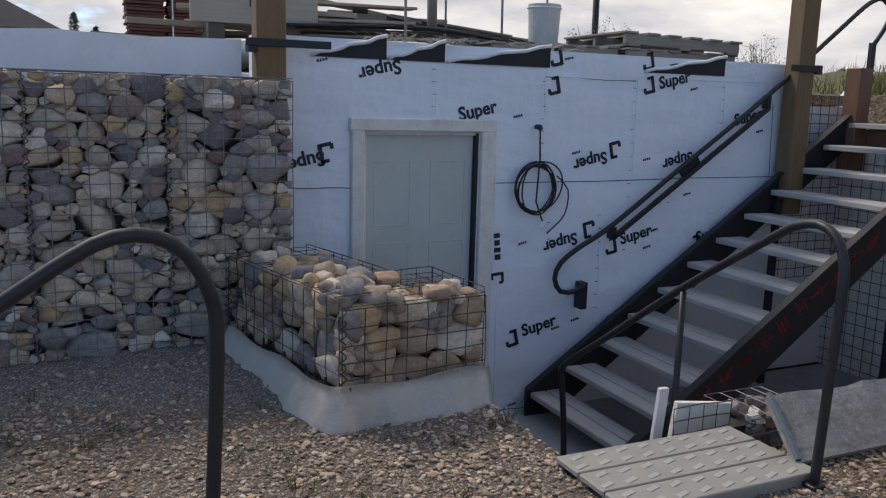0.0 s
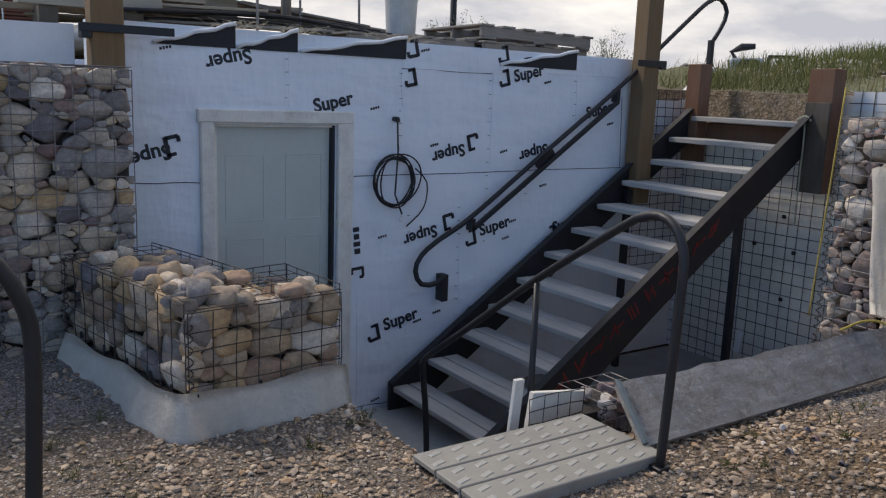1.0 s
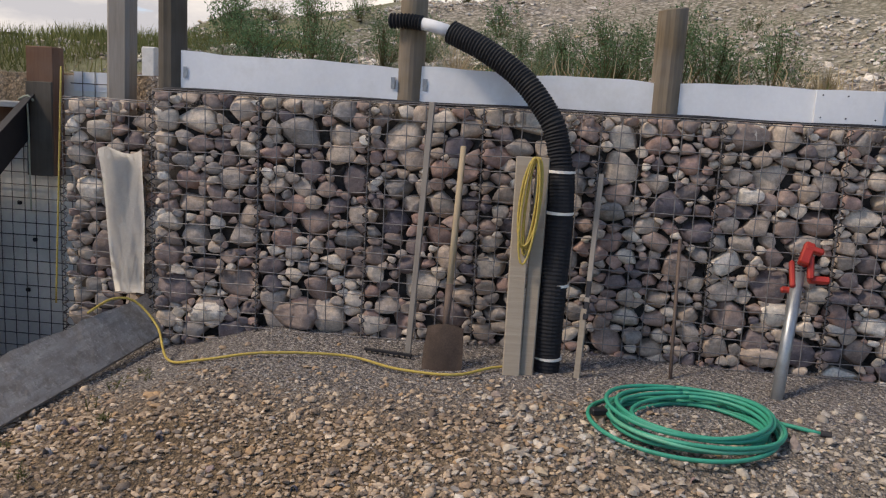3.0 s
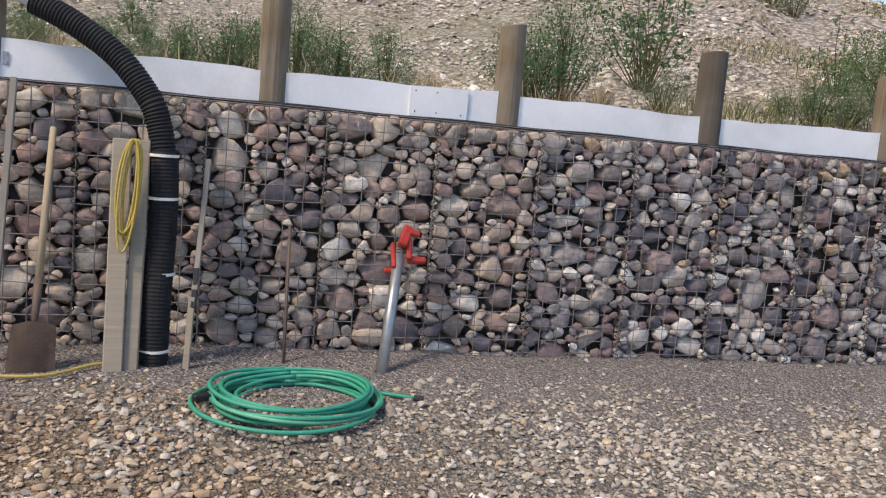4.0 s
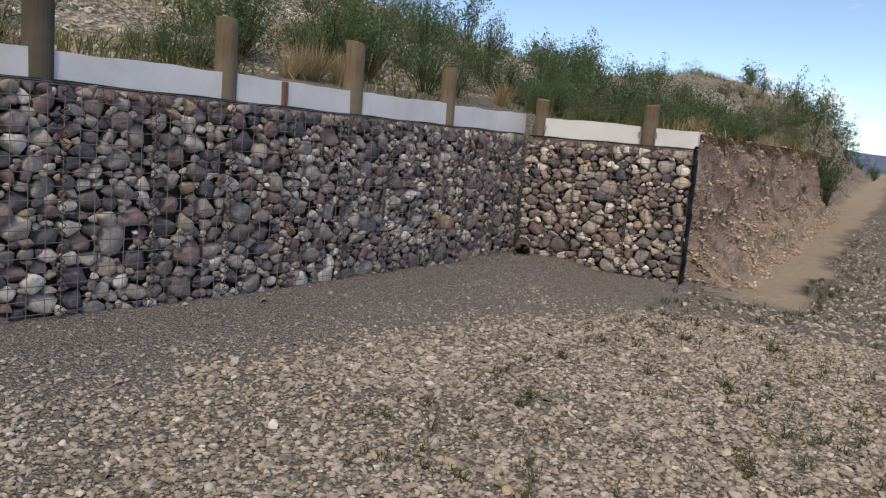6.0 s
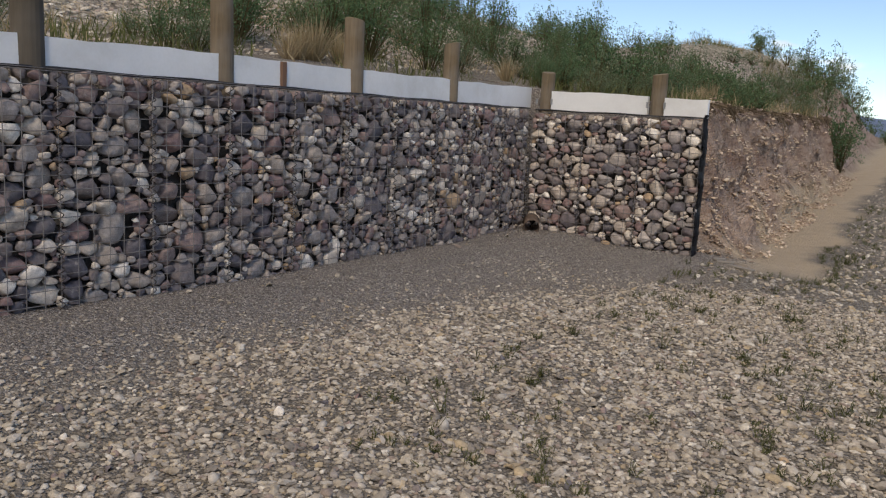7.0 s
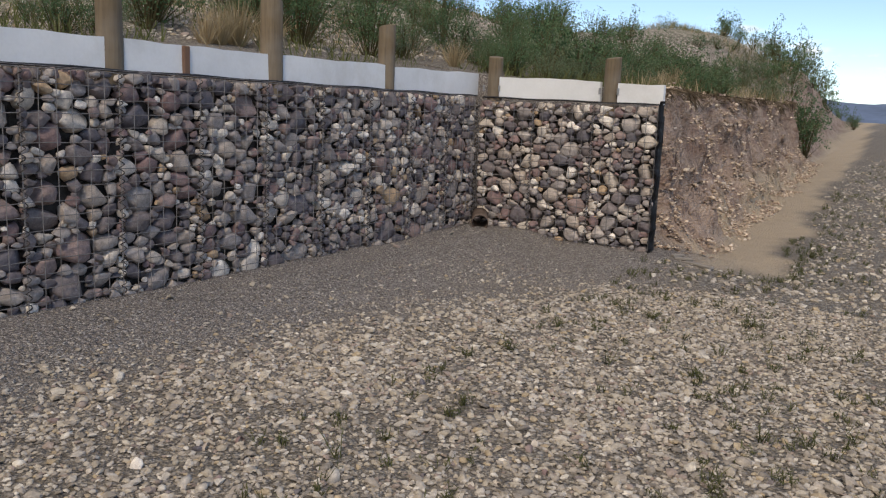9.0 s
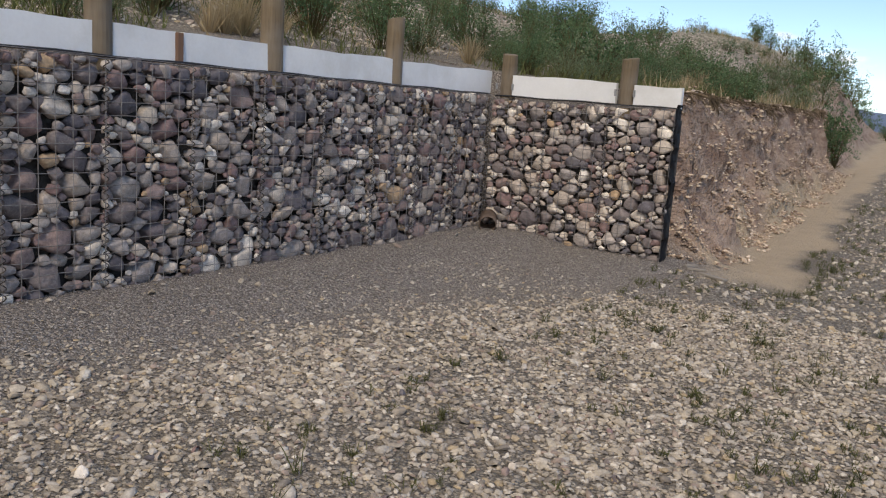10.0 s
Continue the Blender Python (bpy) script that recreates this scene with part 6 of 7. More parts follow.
M_ROOF = plain_material("dark_shingle", (0.022, 0.024, 0.032), 0.9, 0, 0.25, 3, 0.02)
M_SIDING = plain_material("grey_siding", (0.40, 0.41, 0.43), 0.8, 0, 0.1, 2, 0.01)
far_house(pose(-4.5, 40, on_ground(-4.5, 40) - 0.3), 9.5, 7, 2.3, 2.0, M_SIDING, M_ROOF, "low house with a dark hipped roof in the distance")
far_house(pose(30.8, 40, on_ground(30.8, 40)), 3.6, 3.0, 2.4, 0.9, M_SIDING, plain_material("grey_roof", (0.17, 0.18, 0.19), 0.8, 0, 0.2, 3), "small grey-roofed hut in the distance")
M_NEEDLE = plain_material("spruce_needles", (0.022, 0.042, 0.034), 0.9, 0, 0.3, 3)


def spruce(x, y, h, seed):
    rg = np.random.RandomState(seed)
    t = thing("spruce_tree", "dark spruce tree standing beside the far house", "tree", pose(x, y, on_ground(x, y)), "spruce trees")
    bm = bmesh.new()
    tube(bm, [(0, 0, 0), (0, 0, h * 0.5), (0, 0, h)], [0.12, 0.08, 0.01], 7)
    part("trunk", bm, M_POST_DARK, t)
    verts, faces = [], []
    for _ in range(900):
        f = rg.uniform(0.06, 1.0)
        r = (1 - f) * h * 0.24 * rg.uniform(0.3, 1.08) + 0.03
        a_ = rg.uniform(0, 6.283)
        c = np.array([r * math.cos(a_), r * math.sin(a_), f * h - r * 0.25])
        out = np.array([math.cos(a_), math.sin(a_), -0.35])
        sd = np.array([-math.sin(a_), math.cos(a_), 0])
        l = rg.uniform(0.10, 0.24)
        i0 = len(verts)
        verts += [tuple(c - sd * l * 0.4), tuple(c + sd * l * 0.4), tuple(c + out * l), tuple(c + np.array([0, 0, l * 0.35]))]
        faces += [(i0, i0 + 1, i0 + 2), (i0, i0 + 3, i0 + 2)]
    mesh_object("crown", verts, faces, M_NEEDLE, t)


spruce(1.55, 60, 4.5, 1)
spruce(2.85, 60, 3.7, 2)

tz = on_ground(46, 31.5)
truck = thing("flatbed_truck", "old pale truck with a loader boom parked in the field", "truck", pose(46, 31.5, tz + 0.15, 0, 0, -58) @ Matrix.Diagonal((1.15, 1.15, 1.2, 1)))
M_CAB = plain_material("faded_truck_paint", (0.36, 0.39, 0.42), 0.5, 0, 0.1, 2)
cab = part("cab", boxes([((-1.6, 0, 1.35), (1.7, 1.9, 1.2)), ((-2.4, 0, 0.95), (1.2, 1.8, 0.6))], 0.12), M_CAB, truck)
part("side_window", boxes([((-1.45, -0.96, 1.62), (0.9, 0.03, 0.5))], 0.02), M_BLACK, cab)
part("windscreen", boxes([((-2.46, 0, 1.62), (0.03, 1.5, 0.5), (0, 12, 0))], 0.01), M_BLACK, cab)
part("bed", boxes([((1.2, 0, 0.95), (3.6, 2.0, 0.16)), ((1.2, -1.0, 1.25), (3.6, 0.05, 0.45))], 0.02), M_SIDING, truck)
part("headache_rack", boxes([((-0.5, 0, 1.6), (0.08, 1.9, 1.0)), ((0.2, 0, 2.06), (1.4, 1.7, 0.08))], 0.02), M_BLACK, truck)
bm = bmesh.new()
tube(bm, [(-2.2, 0.4, 1.9), (-2.5, 0.4, 2.3), (-2.0, 0.4, 2.55), (-1.3, 0.4, 2.6)], [0.10, 0.12, 0.2, 0.14], 8)
part("loader_boom", bm, M_BLACK, truck)
for x in (-2.2, 1.9):
    for y in (-0.9, 0.9):
        bm = bmesh.new()
        bmesh.ops.create_cone(bm, segments=20, radius1=0.46, radius2=0.46, depth=0.28, cap_ends=True, matrix=pose(x, y, 0.46, 90))
        wh = part("wheel", bm, M_BLACK, truck)
        bm = bmesh.new()
        bmesh.ops.create_cone(bm, segments=14, radius1=0.2, radius2=0.2, depth=0.31, cap_ends=True, matrix=pose(x, y, 0.46, 90))
        part("rim", bm, M_SIDING, wh)
tr2 = thing("farm_trailer", "dark low farm trailer parked in the field", "trailer", pose(39.5, 33.5, on_ground(39.5, 33.5), 0, 0, -55))
part("frame", boxes([((0, 0, 0.75), (2.6, 1.6, 0.14)), ((-1.9, 0, 0.9), (1.3, 0.12, 0.12), (0, 18, 0))], 0.02), M_BLACK, tr2)
for y in (-0.8, 0.8):
    bm = bmesh.new()
    bmesh.ops.create_cone(bm, segments=18, radius1=0.5, radius2=0.5, depth=0.25, cap_ends=True, matrix=pose(0.5, y, 0.5, 90))
    part("wheel", bm, M_BLACK, tr2)
tarp = bmesh.new()
bmesh.ops.create_icosphere(tarp, subdivisions=3, radius=1.0, matrix=pose(17.6, 12.4, on_ground(17.6, 12.4) + 0.1) @ Matrix.Diagonal((0.55, 0.4, 0.28, 1)))
for v in tarp.verts:
    v.co += 0.12 * Vector((noise.noise(v.co * 3), noise.noise(v.co * 3 + Vector((3, 1, 2))), 0.6 * noise.noise(v.co * 3 + Vector((9, 4, 1)))))
tagged(part("white_tarp", tarp, M_FOAM, smooth=True), "crumpled white tarpaulin lying in the weeds", "tarpaulin")

ang_ = np.linspace(0, 2 * np.pi, 361)
hgt = 78 + 40 * value_noise(ang_ * 40, ang_ * 0 + 3, 5.0, 41) + 22 * value_noise(ang_ * 40, ang_ * 0 + 9, 1.3, 42)
hgt[-1] = hgt[0]
rv, rf = [], []
for a_, h_ in zip(ang_, hgt):
    for rad, f in ((2600, -0.2), (2900, 0.55), (3150, 1.0), (3400, 0.3)):
        rv.append((rad * math.cos(a_), rad * math.sin(a_), h_ * f))
for k in range(360):
    for j in range(3):
        i0 = k * 4 + j
        rf.append((i0, i0 + 4, i0 + 5, i0 + 1))
# the haze of distance is painted into the blue base colour
M_RANGE = plain_material("hazy_range", (0.11, 0.155, 0.25), 1.0, 0, 0.25, 0.004, 0.0)
tagged(mesh_object("backdrop", rv, rf, M_RANGE, smooth=True), "hazy blue mountain range along the horizon", "mountains", kind="structure")
# ---- plants ----
def leaf_material(name, dark, light):
    m = Mat(name, 0.75)
    r = m.island()
    c = m.mix(r, dark, light)
    c = m.mix(0.5, c, m.ramp(m.random(), [(0.0, (0.75, 0.8, 0.7)), (1.0, (1.25, 1.15, 1.0))]), "MULTIPLY")
    c = m.mix(m.ramp(m.noise(m.world_vec(), 1.3, 3), [(0.4, 0.0), (0.8, 0.30)]), c, (0.15, 0.14, 0.065))
    m.color(c)
    m.b.inputs["Roughness"].default_value, m.b.inputs["Specular IOR Level"].default_value = 0.9, 0.2
    # thin leaves let some light through
    thin = m.n.new("ShaderNodeBsdfTranslucent")
    m.l.new(c, thin.inputs["Color"])
    both = m.n.new("ShaderNodeMixShader")
    both.inputs[0].default_value = 0.35
    m.l.new(m.b.outputs[0], both.inputs[1]), m.l.new(thin.outputs[0], both.inputs[2])
    m.l.new(both.outputs[0], m.n["Material Output"].inputs["Surface"])
    return m.m


M_LEAF = leaf_material("weed_leaf", (0.05, 0.11, 0.06), (0.17, 0.265, 0.14))
M_SAGE = leaf_material("sage_leaf", (0.10, 0.15, 0.10), (0.24, 0.30, 0.19))
M_DRY = leaf_material("dry_grass", (0.29, 0.225, 0.14), (0.56, 0.47, 0.33))
M_STALK = leaf_material("stalk", (0.07, 0.06, 0.03), (0.17, 0.14, 0.075))
M_GREENGRASS = leaf_material("green_grass", (0.07, 0.095, 0.035), (0.22, 0.23, 0.10))


def blade_mesh(bases, tips, width, bend, rg):
    """Curved tapering blades as vertex and face lists: 5 points, 3 faces each."""
    n = len(bases)
    d = tips - bases
    side = np.cross(d, np.array([0, 0, 1.0]) + rg.normal(0, 0.3, (n, 3)))
    side /= np.linalg.norm(side, axis=1)[:, None] + 1e-9
    mid = bases + d * 0.55 + bend
    w = width[:, None]
    v = np.stack([bases - side * w, bases + side * w, mid + side * w * 0.7, mid - side * w * 0.7, tips], 1).reshape(-1, 3)
    i0 = np.arange(n)[:, None] * 5
    quads_ = (i0 + np.array([0, 1, 2, 3])).tolist()
    tris_ = (i0 + np.array([3, 2, 4])).tolist()
    return v, quads_ + tris_


def leaf_mesh(bases, tips, width, rg):
    """Small pointed leaves: one diamond each."""
    d = tips - bases
    side = np.cross(d, rg.normal(0, 1, d.shape))
    side *= (width / (np.linalg.norm(side, axis=1) + 1e-9))[:, None]
    v = np.stack([bases, bases + d * 0.45 + side, tips, bases + d * 0.45 - side], 1).reshape(-1, 3)
    return v, (np.arange(len(bases))[:, None] * 4 + np.arange(4)).tolist()


def shrub_prototype(seed, stems, height, spread, leaf, leaves, leafmat, label):
    rg = np.random.RandomState(seed)
    t = thing("shrub", label, "shrub", pose(0, 0, -50), "shrubs on the slope")
    bm = bmesh.new()
    lv_b, lv_t = [], []
    for _ in range(stems):
        a_, o = rg.uniform(0, 6.283), rg.uniform(0.0, 1.0) ** 0.6
        h = height * rg.uniform(0.5, 1.05) * (1 - 0.5 * o * o)
        tip = np.array([spread * o * math.cos(a_), spread * o * math.sin(a_), h])
        b0 = tip * np.array([0.12, 0.12, 0])
        midp = (b0 + tip) / 2 + np.array([0, 0, h * 0.14]) + rg.normal(0, 0.05, 3)
        tube(bm, [b0, midp, tip], [0.006, 0.004, 0.0015], 3, False)
        # leaves sit in small clumps on side twigs
        for _ in range(max(2, leaves // 6)):
            f = rg.uniform(0.18, 1.0) ** 0.7
            c = (1 - f) ** 2 * b0 + 2 * f * (1 - f) * midp + f * f * tip + rg.normal(0, 0.075 * height, 3) * np.array([1, 1, 0.6])
            for _ in range(6):
                p = c + rg.normal(0, 0.028 * height, 3)
                p[2] = max(p[2], 0.01)
                dr = rg.normal(0, 1, 3) + np.array([0, 0, 0.3])
                lv_b.append(p)
                lv_t.append(p + dr / np.linalg.norm(dr) * leaf * rg.uniform(0.6, 1.4))
    part("stem", bm, M_STALK, t)
    b_, t_ = np.array(lv_b), np.array(lv_t)
    v, f = leaf_mesh(b_, t_, rg.uniform(0.18, 0.32, len(b_)) * leaf, rg)
    mesh_object("foliage", v, f, leafmat, t)
    return t


KINDS = ((51, 46, 1.0, 0.55, 0.029, 72, M_LEAF, "bushy green weed shrub on the stony slope"),
         (52, 38, 1.15, 0.42, 0.028, 72, M_LEAF, "tall green weed shrub on the stony slope"),
         (53, 44, 0.75, 0.55, 0.025, 72, M_SAGE, "grey-green sage shrub on the stony slope"),
         (54, 34, 0.95, 0.5, 0.026, 60, M_SAGE, "thin pale sage shrub on the stony slope"))
protos = [shrub_prototype(*k) for k in KINDS]
far_protos = [shrub_prototype(s + 10, int(st * 0.8), h, sp, lf * 1.75, int(n_ * 0.40), mt, lb) for s, st, h, sp, lf, n_, mt, lb in KINDS]


def tuft_prototype(seed, blades, height, spread, mat, label, name="grass_tuft", group="grass tufts"):
    rg = np.random.RandomState(seed)
    t = thing(name, label, "grass", pose(0, 0, -50), group)
    a_, o = rg.uniform(0, 6.283, blades), rg.uniform(0.05, 1, blades)
    b_ = np.stack([0.12 * spread * o * np.cos(a_), 0.12 * spread * o * np.sin(a_), np.zeros(blades)], 1)
    t_ = np.stack([spread * o * np.cos(a_), spread * o * np.sin(a_), height * rg.uniform(0.5, 1.05, blades) * (1 - 0.3 * o)], 1)
    bend = np.stack([np.zeros(blades), np.zeros(blades), 0.14 * height * o], 1)
    v, f = blade_mesh(b_, t_, rg.uniform(0.003, 0.006, blades), bend, rg)
    mesh_object("blade_clump", v, f, mat, t)
    return t


dry = tuft_prototype(61, 170, 0.62, 0.42, M_DRY, "tuft of dry tan grass behind the foam strip")
rng = np.random.RandomState(71)


def put(proto, x, y, s, squash=1.0):
    return copy_thing_scaled(proto, pose(x, y, on_ground(x, y) - 0.03, 0, 0, rng.uniform(0, 360)), s, squash)


def copy_thing_scaled(ob, m, s, squash):
    c = copy_thing(ob, m)
    c.scale = (s, s, s * squash)
    return c


# close behind the wall: (y along the wall, distance behind, size, kind)
NEAR = [(2.7, 7.3, 0.8, 3), (2.35, 7.2, 1.0, 0), (2.05, 7.6, 1.05, 1), (1.75, 7.2, 0.8, 0), (1.5, 7.9, 0.85, 1), (1.2, 7.0, 0.5, 2), (0.45, 7.2, 0.8, 0), (0.7, 8.6, 0.7, 0), (0.2, 6.7, 0.6, 2), (0.0, 7.2, 0.7, 1), (-0.3, 6.7, 0.85, 0), (-0.75, 6.5, 0.9, 1), (-1.05, 6.9, 1.0, 0), (-1.4, 6.7, 0.75, 1), (-1.7, 7.2, 0.5, 3),
        (-2.45, 6.5, 0.8, 0), (-2.75, 6.7, 0.85, 1), (-3.7, 6.8, 0.65, 3), (-5.0, 6.6, 0.55, 0), (-5.4, 6.7, 0.6, 2), (-6.0, 6.9, 0.95, 1), (-6.3, 7.2, 1.0, 0), (-7.4, 7.0, 1.1, 1), (-7.8, 6.8, 1.05, 0), (-8.4, 7.5, 1.1, 1), (-8.7, 6.6, 0.8, 0),
        (-9.3, 6.6, 0.8, 2), (-9.8, 7.4, 1.1, 1), (-10.2, 5.6, 0.7, 0), (-10.6, 6.6, 1.0, 0), (-11.4, 7.4, 1.1, 1), (-11.6, 5.4, 0.75, 2), (-12.3, 6.2, 0.95, 0), (-13.2, 5.2, 0.8, 3),
        (-13.6, 7.0, 1.1, 1), (-14.8, 5.8, 0.9, 0), (-9.6, 4.9, 0.55, 3), (-10.9, 4.7, 0.5, 3)]
for y, x, s, k in NEAR:
    s *= 0.72 if y > -1.9 else 1.0
    put(protos[k], x, y, s, rng.uniform(0.8, 1.1))
    if rng.rand() < 0.6:
        put(protos[(k + 1) % 4], x + rng.uniform(0.3, 0.8), y + rng.uniform(-0.5, 0.5), s * 0.8, rng.uniform(0.8, 1.1))
for y, x, s in ((-6.3, 6.35, 0.75), (-6.55, 6.4, 0.9), (-6.8, 6.3, 0.75), (-6.1, 6.3, 0.6), (-7.05, 6.5, 0.65), (-3.0, 6.5, 0.55), (-2.75, 6.6, 0.5), (-9.5, 6.0, 0.7), (-12.2, 5.0, 0.7), (-14.0, 5.0, 0.7), (0.7, 6.4, 0.6), (-16.0, 5.4, 0.9), (-1.7, 6.6, 0.5)):
    put(dry, x, y, s)
count = 0
while count < 70:
    y, x = rng.uniform(-30, 1.2), rng.uniform(7.5, 22)
    bare = (x > 8.5 and -9.5 < y < 1.0 and rng.rand() < 0.9) or (y < -14 and x > 13 and rng.rand() < 0.5)
    if x < crest_line(np.array(y)) + 0.6 or bare or value_noise(np.array([x]), np.array([y]), 3.0, 77)[0] < -0.35:
        continue
    put(far_protos[rng.randint(0, 4)], x, y, rng.uniform(0.7, 1.35), rng.uniform(0.8, 1.15))
    count += 1
for k in range(70):
    y = -9.4 - 32 * (k + rng.rand()) / 70
    x = float(crest_line(np.array(y))) + 0.35 + 2.6 * rng.rand() ** 1.4
    put((protos if y > -13 else far_protos)[rng.randint(0, 4)], x, y, rng.uniform(0.5, 0.9) * (1 + 0.008 * (-9 - y)), rng.uniform(0.75, 1.1))
for _ in range(28):
    y = rng.uniform(-27, -11)
    x = float(crest_line(np.array(y))) + rng.uniform(1.0, 6.5)
    put(far_protos[rng.randint(0, 4)], x, y, rng.uniform(0.7, 1.15), rng.uniform(0.8, 1.1))
# bushes along the north end of the hill
for x, y, s, k in ((16.0, 6.0, 0.9, 0), (16.4, 5.4, 0.8, 3), (17.4, 5.0, 0.9, 1), (18.2, 3.4, 0.7, 1), (17.2, 1.8, 0.7, 0), (11.6, 4.4, 0.75, 0), (11.0, 4.0, 0.8, 1), (10.2, 3.6, 0.6, 0), (11.8, 2.2, 0.6, 3), (14.0, 0.9, 0.7, 0), (13.0, -0.6, 0.6, 1), (9.6, 1.4, 0.6, 0), (10.4, 0.2, 0.55, 2), (12.2, 0.6, 0.5, 3), (15.0, 3.4, 0.6, 0), (14.2, 2.6, 0.55, 3), (9.0, -1.2, 0.5, 2), (12.0, -2.4, 0.5, 3), (16.0, -1.4, 0.7, 1)):
    put(far_protos[k], x, y, s, rng.uniform(0.85, 1.1))
# skyline along the far mound, and the dark shrub where the cut bank ends
for x, y, s, k in ((8.8, -33.0, 1.6, 0), (9.5, -34.5, 1.7, 1), (7.8, -33.8, 1.4, 3), (7.0, -34.0, 1.5, 0), (6.3, -33.0, 1.6, 1), (5.8, -31.5, 1.4, 0), (5.5, -30.0, 1.3, 3), (6.6, -30.5, 1.5, 1), (7.4, -31.0, 1.4, 2),
                   (5.4, -34.0, 1.5, 0), (5.9, -36.0, 1.6, 3), (5.0, -28.5, 1.1, 2), (5.3, -26.5, 1.2, 0), (4.9, -24.5, 1.1, 3), (3.98, -21.4, 1.2, 1), (4.12, -21.9, 1.25, 1), (4.3, -22.6, 1.2, 0), (4.75, -37.5, 0.8, 0),
                   (5.0, -39.5, 0.9, 1), (5.7, -41.0, 1.1, 0), (6.4, -40.0, 1.4, 3), (11.0, -36.0, 1.3, 0), (10.2, -33.0, 1.2, 2)):
    put(far_protos[k], x, y, s * ((0.68 if x > 7 else 0.85) if y < -23 else 1.0), rng.uniform(0.9, 1.15))
for _ in range(26):
    x, y = rng.uniform(10.0, 15), rng.uniform(6.4, 11)
    put(far_protos[3] if rng.rand() < 0.5 else far_protos[2], x, y, rng.uniform(0.25, 0.5), 0.8)
for x, y, s in ((5.45, 6.7, 0.62), (5.75, 6.9, 0.7), (6.3, 5.8, 0.55), (5.6, 7.3, 0.8)):
    put(protos[3], x, y, s, 1.2)
for p in protos + far_protos + [dry]:
    for o in list(p.children_recursive) + [p]:
        bpy.data.objects.remove(o)


def grass_field(name, label, count, xs_, ys_, hmin, hmax, mat, seed, keep=None):
    rg = np.random.RandomState(seed)
    x, y = rg.uniform(*xs_, count), rg.uniform(*ys_, count)
    ok = value_noise(x, y, 1.6, seed) + 0.5 * value_noise(x, y, 0.5, seed + 1) > -0.15
    if keep is not None:
        ok &= keep(x, y)
    x, y = x[ok], y[ok]
    z = ground_height(x, y)
    n = len(x)
    b_ = np.stack([x, y, z - 0.01], 1)
    h = rg.uniform(hmin, hmax, n)
    t_ = b_ + np.stack([rg.normal(0, 0.28, n) * h, rg.normal(0, 0.28, n) * h, h], 1)
    v, f = blade_mesh(b_, t_, rg.uniform(0.003, 0.007, n), rg.normal(0, 0.03, (n, 3)), rg)
    return tagged(mesh_object(name, v, f, mat), label, "grass", kind="stuff")


patchy = lambda x, y: (x < 7.4 + 1.2 * value_noise(x, y, 1.5, 88)) | (value_noise(x, y, 2.6, 89) > 0.42)
behind = lambda x, y: (x > 5.75) & patchy(x, y) & (x > crest_line(y) + 0.05) | (y < -9.0) & (x > crest_line(y) + 0.1) & patchy(x, y)
grass_field("slope_grass", "rough green grass on the slope behind the walls", 56000, (3.6, 14), (-30, 2.5), 0.05, 0.22, M_GREENGRASS, 81, behind)
grass_field("dry_slope_grass", "dry tan grass on the slope behind the walls", 22000, (3.6, 14), (-30, 2.5), 0.08, 0.30, M_DRY, 83, behind)
field = lambda x, y: (y > 7.2) | (x < 8.2) & (y > 3.2)
grass_field("field_grass", "rough grass and weeds on the upper field", 26000, (6.95, 24), (2.6, 20), 0.05, 0.20, M_GREENGRASS, 85, field)
grass_field("verge_grass", "rough green grass at the head of the stair", 9000, (6.93, 12), (3.0, 7.5), 0.07, 0.26, M_GREENGRASS, 93)
grass_field("field_grass_dry", "dry stalks on the upper field", 8000, (6.95, 20), (2.6, 16), 0.06, 0.24, M_DRY, 87, field)

# small weeds in the yard
rg = np.random.RandomState(91)
wb, wt = [], []
spots = [(rg.uniform(0.2, 3.2), rg.uniform(-10.5, -3.0)) for _ in range(520)] + [(rg.uniform(-0.5, 2.7), -8 - 18 * rg.beta(1, 1.6)) for _ in range(950)]
spots += [(rg.uniform(1.0, 2.4), rg.uniform(2.2, 3.3)) for _ in range(10)] + [(rg.uniform(-0.6, 1.4), rg.uniform(3.2, 4.4)) for _ in range(14)] + [(rg.uniform(3.3, 4.6), rg.uniform(1.7, 2.15)) for _ in range(8)]
for x, y in spots:
    if y < -3 and rg.rand() > 0.25 + 0.75 * (value_noise(np.array([x]), np.array([y]), 1.2, 92)[0] > 0.0):
        continue
    if dirt_zone(np.array([x]), np.array([y]))[0] > 0.25:
        continue
    z, h = on_ground(x, y), rg.uniform(0.03, 0.085) * (1.5 if rg.rand() < 0.12 else 1)
    for _ in range(rg.randint(6, 13)):
        lean_ = rg.normal(0, 0.45, 2)
        p = np.array([x, y, z - 0.005]) + np.append(rg.normal(0, 0.012, 2), 0)
        tip = p + np.array([lean_[0] * h, lean_[1] * h, h * rg.uniform(0.5, 1.1)])
        wb.append(p), wt.append(tip)
        for _ in range(4):
            q = p + (tip - p) * rg.uniform(0.3, 1)
            wb.append(q), wt.append(q + rg.normal(0, 0.012, 3) + np.array([0, 0, 0.006]))
wb, wt = np.array(wb), np.array(wt)
v, f = blade_mesh(wb, wt, rg.uniform(0.0012, 0.0032, len(wb)), rg.normal(0, 0.003, (len(wb), 3)), rg)
tagged(mesh_object("yard_weeds", v, f, leaf_material("yard_weed", (0.055, 0.07, 0.03), (0.17, 0.175, 0.085))), "sparse small green-brown weeds in the gravel", "weeds", kind="stuff")

